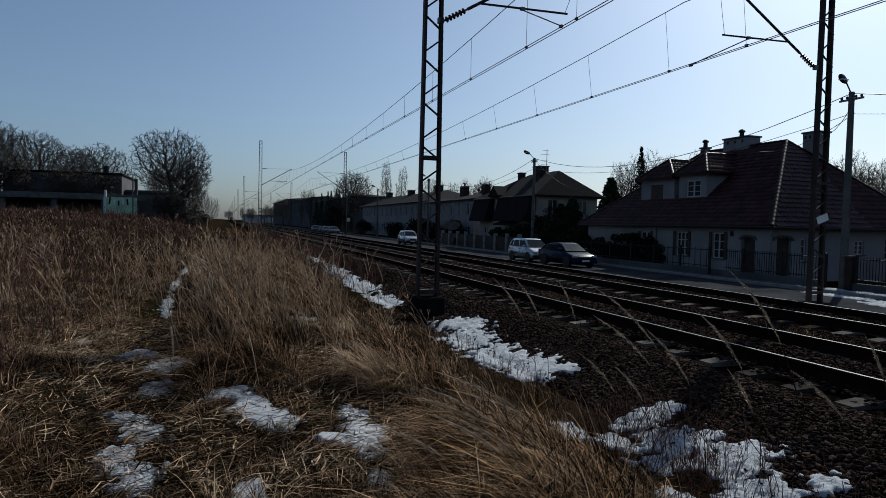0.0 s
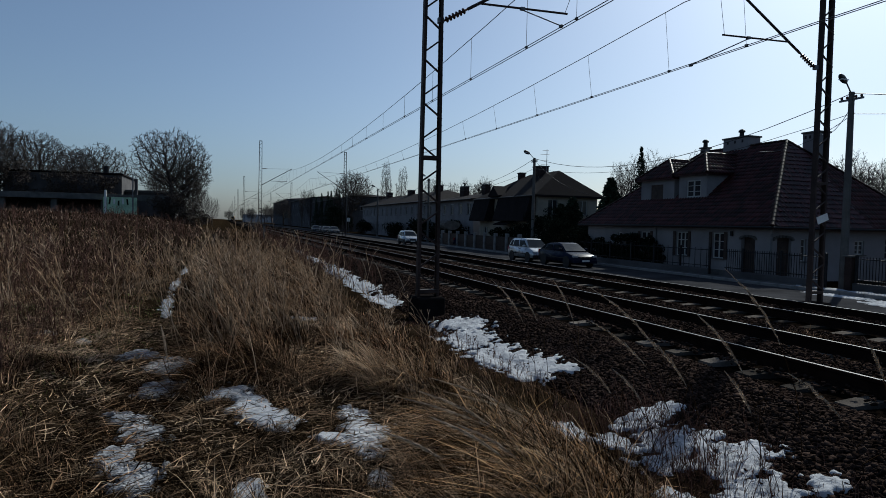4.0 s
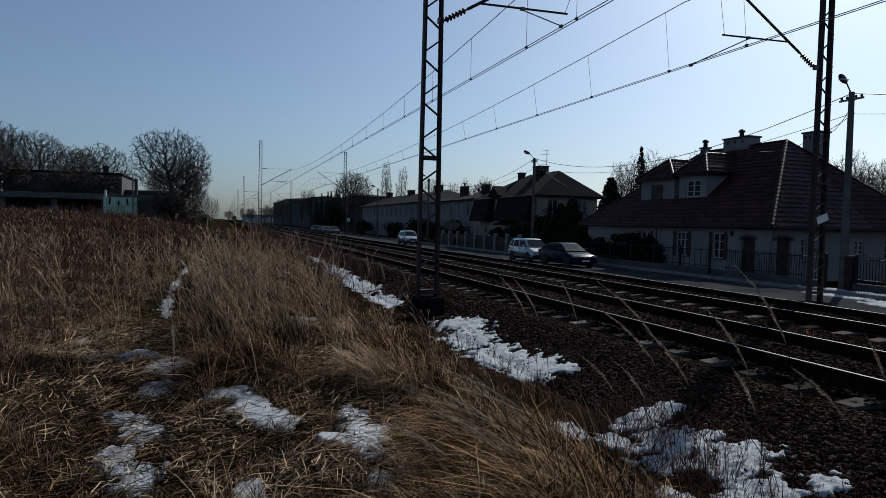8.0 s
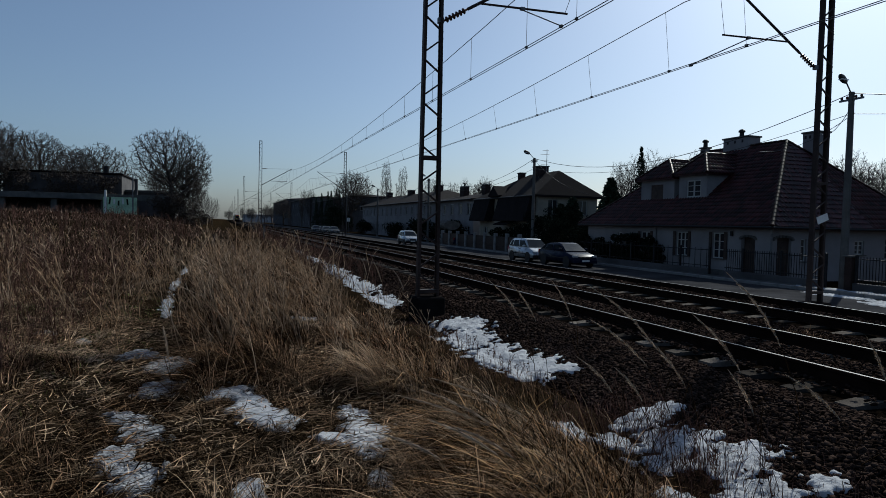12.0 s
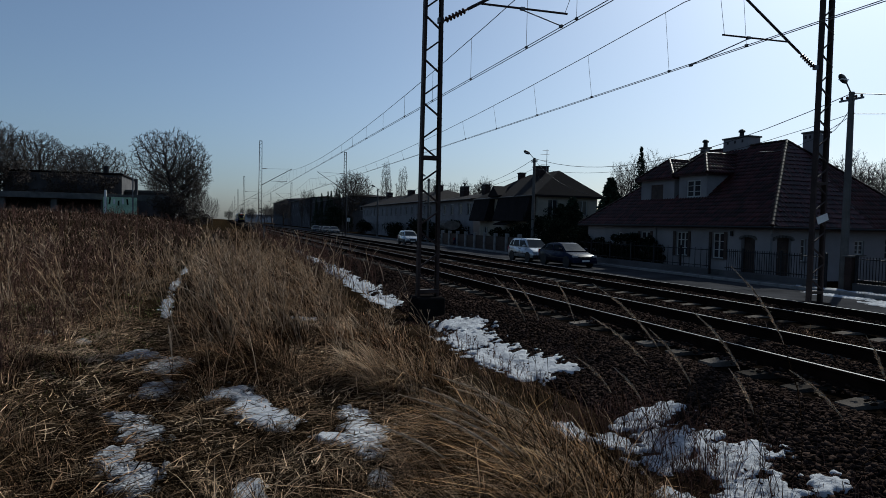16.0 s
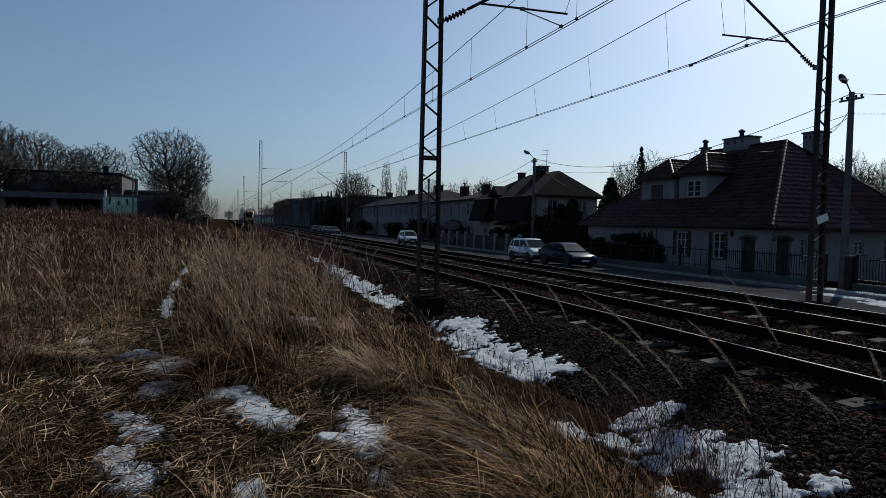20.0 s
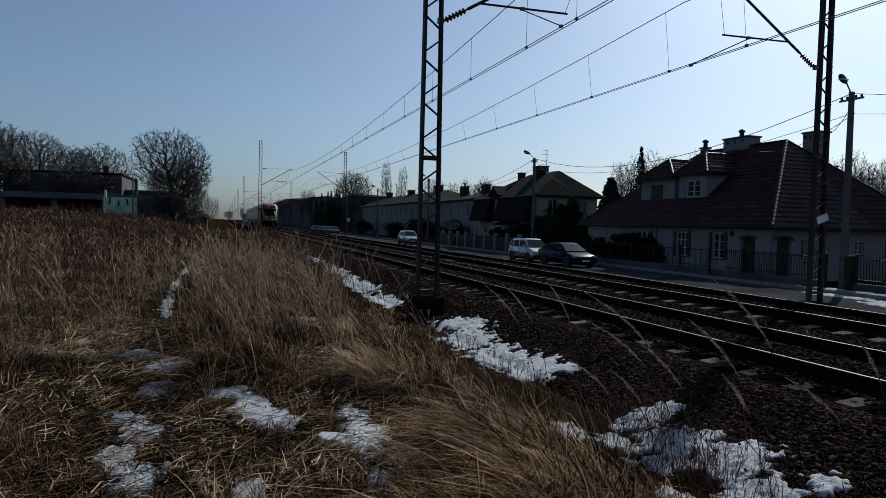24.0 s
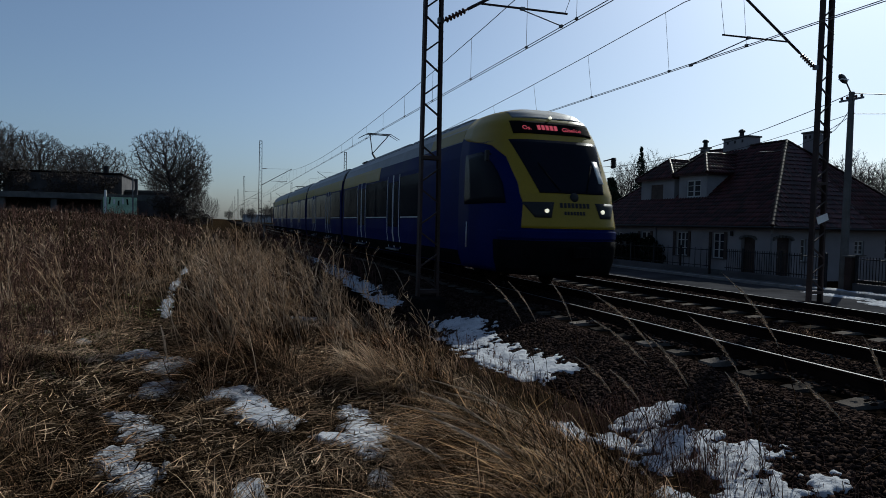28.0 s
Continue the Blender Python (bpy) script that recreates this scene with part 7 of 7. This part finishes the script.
    # short rough grass at the foot of the ballast
    x, y = np.concatenate([rng.normal(3.1, 0.22, 3500), rng.uniform(3.1, 4.9, 9000)]), np.concatenate([rng.uniform(6.0, 16, 3500), rng.uniform(26, 90, 9000)])
    lump = np.array([noise.noise((p * 1.6, q * 0.5, 4.0)) for p, q in zip(x, y)])
    q = (~in_snow(x, y, 0.9)) & (lump > rng.uniform(-0.5, 0.3, len(x)))
    x, y = x[q], y[q]
    n = len(x)
    blades("ballast_foot_grass", x, y, rng.uniform(0.25, 0.6, n) * np.where(y < 20, 1.1, 0.8), rng.uniform(0.3, 1.5, n), rng.normal(WIND, 1.2, n), rng.uniform(0.6, 1.4, n) * (0.0015 + 0.0002 * y), GRASS, "short rough grass at the foot of the ballast", segs=3)
    # bleached strands criss-cross over the tussocks
    x, y = rng.uniform(-0.4, 2.8, 2600), 5.8 + 20 * rng.random(2600) ** 1.3
    q = ~in_snow(x, y, 1.0) & ((y > 7.1) | (x > 1.6))
    x, y = x[q], y[q]
    n = len(x)
    blades("straw_strands", x, y, rng.uniform(0.3, 0.75, n), rng.uniform(0.3, 1.5, n), rng.normal(WIND, 0.9, n), rng.uniform(0.5, 1.3, n) * (0.002 + 0.00026 * y), GRASS_PALE, "bleached strands of grass criss-crossing the bank", segs=4)
    # crisp bleached stalks among the combed-over tussocks
    x, y = rng.uniform(1.2, 2.85, 3000), rng.uniform(2.8, 7.2, 3000)
    n = len(x)
    blades("combed_stalks", x, y, rng.uniform(0.35, 0.85, n), rng.uniform(0.5, 1.6, n), rng.normal(WIND + 0.1, 0.75, n), rng.uniform(0.0014, 0.0032, n), GRASS_PALE, "crisp bleached stalks leaning over the tussocks", segs=4)
    # straw trodden flat on and beside the path
    x, y = rng.uniform(-3.4, 1.6, 42000), 2.9 + 9 * rng.random(42000) ** 1.2
    q = ~in_snow(x, y, 0.85)
    x, y = x[q], y[q]
    n = len(x)
    straws("trodden_straw", x, y, rng.uniform(0.05, 0.24, n), np.abs(rng.normal(0, 0.2, n)), rng.uniform(0, 6.28, n), rng.uniform(0.0014, 0.0036, n), rng.uniform(0.0, 0.06, n), STRAW, "straw trodden flat beside the path")
    k = np.repeat(np.arange(34), 80)
    cx, cy = rng.uniform(-2.5, -1.0, 34), rng.uniform(3.0, 5.6, 34)
    n = len(k)
    a = rng.uniform(0, 6.28, n)
    r = np.abs(rng.normal(0, 0.08, n))
    blades("golden_tufts", cx[k] + r * np.cos(a), cy[k] + r * np.sin(a), rng.uniform(0.2, 0.6, n), rng.uniform(0.1, 0.9, n), a, rng.uniform(0.0014, 0.003, n), GRASS, "golden-brown tufts beside the path", segs=4)
    # crisp straw tufts round the snow, broad bleached blades
    cx, cy = np.concatenate([rng.normal(-0.12, 0.1, 12), rng.uniform(-0.2, 0.7, 14), rng.uniform(0.5, 1.0, 10), rng.uniform(0.2, 0.8, 10), rng.uniform(-3.4, -1.3, 46), rng.uniform(-0.45, 1.3, 60)]), np.concatenate([rng.uniform(5.2, 7.2, 12), rng.uniform(4.5, 5.5, 14), rng.uniform(5.4, 7.2, 10), rng.uniform(7.2, 8.4, 10), rng.uniform(3.4, 9.5, 46), rng.uniform(3.1, 5.5, 60)])
    k = np.repeat(np.arange(len(cx)), 60)
    n = len(k)
    a = rng.uniform(0, 6.28, n)
    r = np.abs(rng.normal(0, 0.07, n))
    x, y = cx[k] + r * np.cos(a), cy[k] + r * np.sin(a)
    tall = rng.uniform(0.18, 0.46, len(cx))[k]
    q = ~in_snow(x, y, 0.8)
    blades("straw_tufts", x[q], y[q], (tall * rng.uniform(0.5, 1.2, n))[q], rng.uniform(0.2, 1.7, n)[q], a[q], rng.uniform(0.0018, 0.004, n)[q], STRAW, "crisp tufts of bleached straw round the snow", segs=4)
    # flattened pale swathes and dark stubble by the snow
    x, y = scatter(9000, -7.0, -1.4, 8.5, 20)
    n = len(x)
    blades("flattened_grass", x, y, rng.uniform(0.25, 0.55, n), rng.uniform(1.3, 2.3, n), rng.normal(0.2, 0.9, n), rng.uniform(0.003, 0.006, n), GRASS_PALE, "flattened pale swathes of dead grass", segs=3)
    x = np.concatenate([rng.normal(3.45, 0.4, 2200), rng.normal(3.4, 0.3, 1600), rng.normal(3.8, 0.1, 160), rng.normal(3.55, 0.12, 200)])
    y = np.concatenate([rng.uniform(3.0, 5.8, 2200), rng.uniform(6.5, 12, 1600), rng.normal(4.95, 0.1, 160), rng.normal(4.25, 0.1, 200)])
    n = len(x)
    blades("dark_stubble", x, y, rng.uniform(0.08, 0.4, n), rng.uniform(0.1, 0.9, n), rng.uniform(0, 6.28, n), rng.uniform(0.0018, 0.0036, n), GRASS_RED, "dark dead stubble round the snow", segs=2)
    # tall grass on the bank along the track
    x, y = rng.uniform(0.6, 3.55, 14000), 15 + 60 * rng.random(14000) ** 1.2
    lump = np.array([noise.noise((p * 1.1, q * 0.7, 9.0)) for p, q in zip(x, y)])
    keep = (x < 2.8 + np.clip((y - 28) * 0.03, 0, 0.6)) & (lump > rng.uniform(-0.45, 0.25, len(x)))
    x, y = x[keep], y[keep]
    n = len(x)
    blades("bank_grass", x, y, rng.uniform(0.3, 0.9, n), rng.uniform(0.1, 1.0, n), rng.normal(WIND, 0.9, n), rng.uniform(0.6, 1.3, n) * (0.0025 + 0.00022 * y), GRASS, "tall dry grass along the bank", segs=3)
    # green moss in the trodden turf
    x, y = np.concatenate([rng.normal(-3.4, 0.7, 2600), rng.normal(-1.5, 0.35, 1500), rng.normal(-2.1, .4, 900)]), np.concatenate([rng.normal(11.2, 0.9, 2600), rng.normal(11.0, 2.2, 1500), rng.normal(8.6, .9, 900)])
    n = len(x)
    blades("green_turf", x, y, rng.uniform(0.05, 0.14, n), rng.uniform(0.3, 1.2, n), rng.uniform(0, 6.28, n), rng.uniform(0.004, 0.008, n), MOSS, "low green moss and turf in the path", segs=2)
    # small tufts among the ballast and by the street
    x, y = np.concatenate([rng.normal(8.45, 0.3, 900), rng.uniform(13.4, 14.6, 1500)]), np.concatenate([rng.normal(7.75, 0.45, 900), rng.uniform(8, 40, 1500)])
    n = len(x)
    blades("verge_tufts", x, y, rng.uniform(0.08, 0.3, n), rng.uniform(0.2, 1.0, n), rng.uniform(0, 6.28, n), rng.uniform(0.003, 0.006, n), GRASS, "sparse dry tufts on the verge and ballast", segs=2)
    # dead weeds: upright brown stems with twigs
    rr = random.Random(9)
    dark = [(rr.uniform(-7, -2.0), 4 + 14 * rr.random() ** 1.2, 1.0) for _ in range(520)] + [(rr.uniform(-26, -1.8), rr.uniform(14, 60), 1.15) for _ in range(1200)]
    pale = [(rr.uniform(-12, -1.9), 7 + 26 * rr.random() ** 1.3, 0.9) for _ in range(260)]
    pale += [(rr.uniform(-0.3, 2.6), 6.8 + 20 * rr.random() ** 1.2, 0.85) for _ in range(170)] + [(rr.uniform(-1.9, 0.4), rr.uniform(9, 26), 0.8) for _ in range(120)]
    dark += [(rr.uniform(-2.3, -1.25), rr.uniform(3.3, 5.4), 1.35) for _ in range(26)]
    dark += [(rr.uniform(2.95, 4.0), rr.uniform(3.4, 5.3), 0.5) for _ in range(60)] + [(rr.uniform(3.2, 3.75), rr.uniform(7.0, 10.5), 0.5) for _ in range(50)]
    dark += [(rr.uniform(2.2, 4.4), 17 + 40 * rr.random() ** 1.4, 1.25) for _ in range(260)]
    for bx, by in ((0.25, 11.0), (0.45, 10.2), (0.0, 12.5), (0.7, 12.0), (1.2, 9.2), (0.6, 9.0), (1.7, 10.0), (0.1, 9.4), (1.0, 14.0), (0.3, 15.5), (1.9, 12.5), (-0.3, 10.6), (2.3, 9.2), (1.5, 7.4), (2.6, 7.6), (0.9, 17), (2.0, 16)):
        pale += [(bx + rr.gauss(0, 0.09), by + rr.gauss(0, 0.12), rr.uniform(0.8, 1.25)) for _ in range(9)]
    for spots, mt, nm, lb in ((dark, GRASS_RED, "dead_weeds", "tall dead weeds with bare reddish-brown stems"), (pale, GRASS_PALE, "pale_weeds", "thin pale dead stems standing in the grass")):
        segs = []
        for sx, sy, k in spots:
            h = rr.uniform(0.5, 1.05) * k * (1.25 if nm == "pale_weeds" else 1.0) * (1 if sy < 6.5 else max(0.4, min(1, 1 - (sx - 1.5) * 0.4)) if sy < 17 else 0.9)
            z = ground_z(sx, sy) - 0.02
            r = 0.0024 + 0.00024 * sy
            p = Vector((sx, sy, z))
            d = Vector((rr.gauss(-0.22 if nm == "pale_weeds" else 0.0, 0.18), rr.gauss(0.05, 0.14), 1)).normalized()
            for i in range(4):
                q = p + d * h / 4
                segs.append((*p, *q, r * (1.2 - 0.2 * i), r * (1.0 - 0.2 * i)))
                if i > 0:
                    for _ in range(2):
                        t = (d + Vector((rr.gauss(0, 0.5), rr.gauss(0, 0.5), 0.1))).normalized()
                        e = q + t * h * rr.uniform(0.1, 0.24)
                        segs.append((*q, *e, r * 0.7, r * 0.5))
                        for _ in range(2):
                            u = (t + Vector((rr.gauss(0, 0.5), rr.gauss(0, 0.5), 0.1))).normalized()
                            segs.append((*e, *(e + u * h * 0.09), r * 0.6, r * 0.5))
                d = (d + Vector((rr.gauss(0, 0.1), rr.gauss(0, 0.1), 0))).normalized()
                p = q
        tagged(new(nm, segments_mesh(nm, segs, mt, 3)), lb, "weeds", kind="stuff")


build_grass()


# ---- branched dead stalks that stand out of the bank ----
def stalk_tube(pts, r0, r1, sides, mat):
    """One bent, tapering tube along points that rise from the ground."""
    v, f = [], []
    n = len(pts)
    for i, p in enumerate(pts):
        r = r0 + (r1 - r0) * i / (n - 1)
        for k in range(sides):
            a = 2 * math.pi * k / sides
            v.append((p[0] + r * math.cos(a), p[1] + r * math.sin(a), p[2]))
    for i in range(n - 1):
        for k in range(sides):
            q = (k + 1) % sides
            f.append((i * sides + k, i * sides + q, (i + 1) * sides + q, (i + 1) * sides + k))
    f.append(tuple(range((n - 1) * sides, n * sides)))
    me = bpy.data.meshes.new("stem")
    me.from_pydata(v, [], f)
    me.materials.append(mat)
    return me


def dead_stalk(seed, height, label):
    rr = random.Random(seed)
    t = thing("dead_stalk", label, "dead plant", "branched dead stalks on the bank")
    stem, side = [], []
    p, d = Vector((0, 0, 0)), Vector((rr.gauss(-0.15, 0.12), rr.gauss(0, 0.1), 1)).normalized()
    for i in range(6):
        q = p + d * height / 6
        stem.append((*p, *q, 0.0052 - 0.0006 * i, 0.0046 - 0.0006 * i))
        if i > 1:
            for _ in range(rr.choice((1, 2))):
                w = (d + Vector((rr.gauss(-0.1, 0.45), rr.gauss(0, 0.45), 0.2))).normalized()
                e = q + w * height * rr.uniform(0.18, 0.36)
                side.append((*q, *e, 0.0034, 0.0024))
                for _ in range(3):
                    u = (w + Vector((rr.gauss(0, 0.5), rr.gauss(0, 0.5), 0.2))).normalized()
                    m = q.lerp(e, rr.uniform(0.5, 1.0))
                    side.append((*m, *(m + u * height * rr.uniform(0.05, 0.12)), 0.0022, 0.0016))
        d = (d + Vector((rr.gauss(-0.04, 0.09), rr.gauss(0, 0.09), 0))).normalized()
        p = q
    part("stem", stalk_tube([q[:3] for q in stem] + [stem[-1][3:6]], 0.0052, 0.0016, 5, STEM_PALE), STEM_PALE, t)
    tagged(part("twigs", segments_mesh("twigs", side, STEM_PALE, 4), STEM_PALE, t), "thin bleached side twigs", kind="stuff")
    tips = [q[3:6] for q in side if q[6] < 0.003]
    part("seed_heads", leaf_cloud("seed_heads", tips, [(0.012, 0.012, 0.014)] * len(tips), len(tips) * 6, 0.008, GRASS_RED, seed), GRASS_RED, t, "small dry brown seed heads")
    return t


def build_stalks():
    rr = random.Random(77)
    kinds = [dead_stalk(k, h, "pale branched dead stalk with dry seed heads on the bank") for k, h in ((1, 1.0), (2, 0.85), (3, 1.1), (4, 0.7))]
    spots = [(rr.uniform(-0.2, 1.9), 7.2 + 9 * rr.random() ** 1.1) for _ in range(26)] + [(rr.gauss(0.35, 0.3), rr.gauss(10.2, 0.8)) for _ in range(12)] + [(rr.uniform(-4.5, -1.9), rr.uniform(6.5, 13)) for _ in range(14)]
    for k, (x, y) in enumerate(spots):
        m = pose(x, y, ground_z(x, y) - 0.03, rr.gauss(0, 5), rr.gauss(-6, 6), rr.uniform(-50, 50))
        if k < 4:
            kinds[k].matrix_basis = m
        else:
            copy_thing(kinds[k % 4], m @ Matrix.Scale(rr.uniform(0.8, 1.15), 4))


build_stalks()


# ---- swaying reed-grass stalks ----
def reed(height, bend, seed, label, plume=0.42):
    """A stalk that leaves the ground at the origin and arches towards +x."""
    rng = random.Random(seed)
    s = thing("reed_grass_stalk", label, "grass stalk", "tall plumed grass stalks")
    pts = []
    for i in range(9):
        t = i / 8
        pts.append(Vector((bend * t ** 2.1, 0.02 * math.sin(3 * t + seed) * t, height * (1.13 * t - 0.13 * t ** 3.4))))
    part("stem", stalk_tube(pts, 0.0034, 0.0015, 4, GRASS), GRASS, s)
    n = 520
    v, f = [], []
    for k in range(n):
        t = 1 - plume * rng.random() ** 0.8
        i = min(7, int(t * 8))
        a = pts[i].lerp(pts[i + 1], t * 8 - i)
        d = (pts[i + 1] - pts[i]).normalized()
        w = math.sin(math.pi * min(1, max(0, (t - (1 - plume)) / plume * 0.9 + 0.08))) * 0.023
        side = Vector((rng.gauss(0, 1), rng.gauss(0, 1), rng.gauss(0, 1))).normalized()
        e = a + d * rng.uniform(0.02, 0.055) + side * w * rng.uniform(0.4, 1.2) - Vector((0, 0, 0.006))
        o = d.cross(side).normalized() * 0.0026
        b = len(v)
        v += [a - o, a + o, e]
        f.append((b, b + 1, b + 2))
    part("plume", mesh_np("plume", np.array([q[:] for q in v]), np.array(f), PLUME), PLUME, s, "pale feathery seed plume")
    for k in range(2):
        q = pts[2 + k]
        out = Vector((rng.uniform(-0.2, 0.2), rng.uniform(-0.2, 0.2), 0.25))
        part("leaf", segments_mesh("leaf", [(*q, *(q + out), 0.004, 0.003), (*(q + out), *(q + out * 1.7 - Vector((0, 0, 0.15))), 0.003, 0.001)], GRASS, 3), GRASS, s)
    return s


# ---- what moves ----
def build_reeds():
    made = []
    for k, (x, y, h, bend, turn) in enumerate(REEDS):
        if h > 0.7:
            x, y, bend = x + 0.3 * bend * math.cos(radians(turn)), y + 0.3 * bend * math.sin(radians(turn)), 0.7 * bend
        r = reed(h, bend, k + 1, "tall dry reed-grass stalk with a pale plume swaying in the wind")
        r.matrix_basis = pose(x, y, surface_z(x, y) - 0.03, 0, 0, turn)
        made.append((r, x, y, turn))
    return made


# foot x, foot y, height, arch, heading of the arch
REEDS = [(4.46, 3.64, 1.52, 0.87, 157),
         (4.11, 4.37, 1.42, 1.23, 158),
         (4.07, 4.53, 1.15, 1.07, 158),
         (3.53, 4.67, 0.82, 0.65, 158),
         (3.68, 6.6, 1.33, 0.79, 157),
         (3.91, 6.82, 1.29, 0.68, 157),
         (4.1, 6.5, 1.24, 0.49, 155), (2.22, 4.15, 0.59, 1.07, 160), (2.69, 4.75, 0.5, 0.96, 160), (1.86, 3.46, 0.54, 0.53, 158), (2.05, 4.1, 0.66, 0.75, 160), (2.5, 4.55, 0.66, 0.95, 158), (1.75, 3.35, 0.62, 0.62, 162), (1.5, 3.7, 0.5, 0.6, 165), (4.44, 3.14, 0.84, 0.76, 158), (3.94, 3.67, 0.86, 0.4, 156), (3.63, 4.5, 0.76, 0.5, 157), (3.86, 4.04, 1.13, 0.74, 157), (-0.4, 6.41, 0.84, 0.14, 148), (3.37, 13.37, 1.08, 0.33, 153), (3.23, 14.42, 1.09, 0.28, 152), (3.44, 11.66, 1.06, 0.4, 155), (4.88, 3.41, 0.93, 0.33, 154), (4.21, 3.82, 1.22, 0.78, 157)]
reeds = build_reeds()
TRAIN_Y = [(0.0, 636.0), (6.0, 503.0), (12.0, 369.0), (16.0, 280.0), (18.0, 236.0), (20.0, 192.5), (21.0, 170.5), (22.5, 138.0), (24.0, 105.3), (25.0, 82.0), (26.0, 58.6), (26.5, 46.7), (27.0, 35.0), (27.5, 23.0), (28.0, 11.6)]
# gusts: seconds and degrees by which the stalks lie over
GUST = [(0.0, -3.0), (0.5, 1.0), (1.0, 4.0), (1.5, 3.0), (2.0, 4.0), (2.5, 2.0), (3.0, 1.0), (3.7, -1.0), (4.4, 1.5), (5.2, 0.0), (6.0, -3.0), (7.0, -5.0), (8.0, -5.0), (9.0, -1.0), (10.0, -2.0), (11.0, -5.0), (12.0, 0.0), (13.0, -1.0),
        (14.0, -5.0), (15.0, -8.0), (16.0, -3.0), (17.0, 4.0), (18.0, 4.0), (19.0, 1.0), (20.0, 4.0), (21.0, 4.5), (22.0, 6.0), (23.0, 7.5), (24.0, 4.0), (24.5, 5.0), (25.0, 9.0), (25.5, 7.0), (26.0, 7.0), (26.5, 6.0), (27.0, 7.0), (27.5, 5.5), (28.0, 1.0)]


def motions():
    walk(train, [(t, pose(XA, y, 0)) for t, y in TRAIN_Y])
    for k, (r, x, y, turn) in enumerate(reeds):
        rng = random.Random(50 + k)
        rows = []
        for t, g in GUST:
            m = pose(x, y, surface_z(x, y) - 0.03) @ pose(0, 0, 0, 0.4 * g + rng.uniform(-1.2, 1.2), -g * 0.9 + rng.uniform(-1.5, 1.5), 0) @ pose(0, 0, 0, 0, 0, turn)
            rows.append((t, m))
        walk(r, rows)


motions()
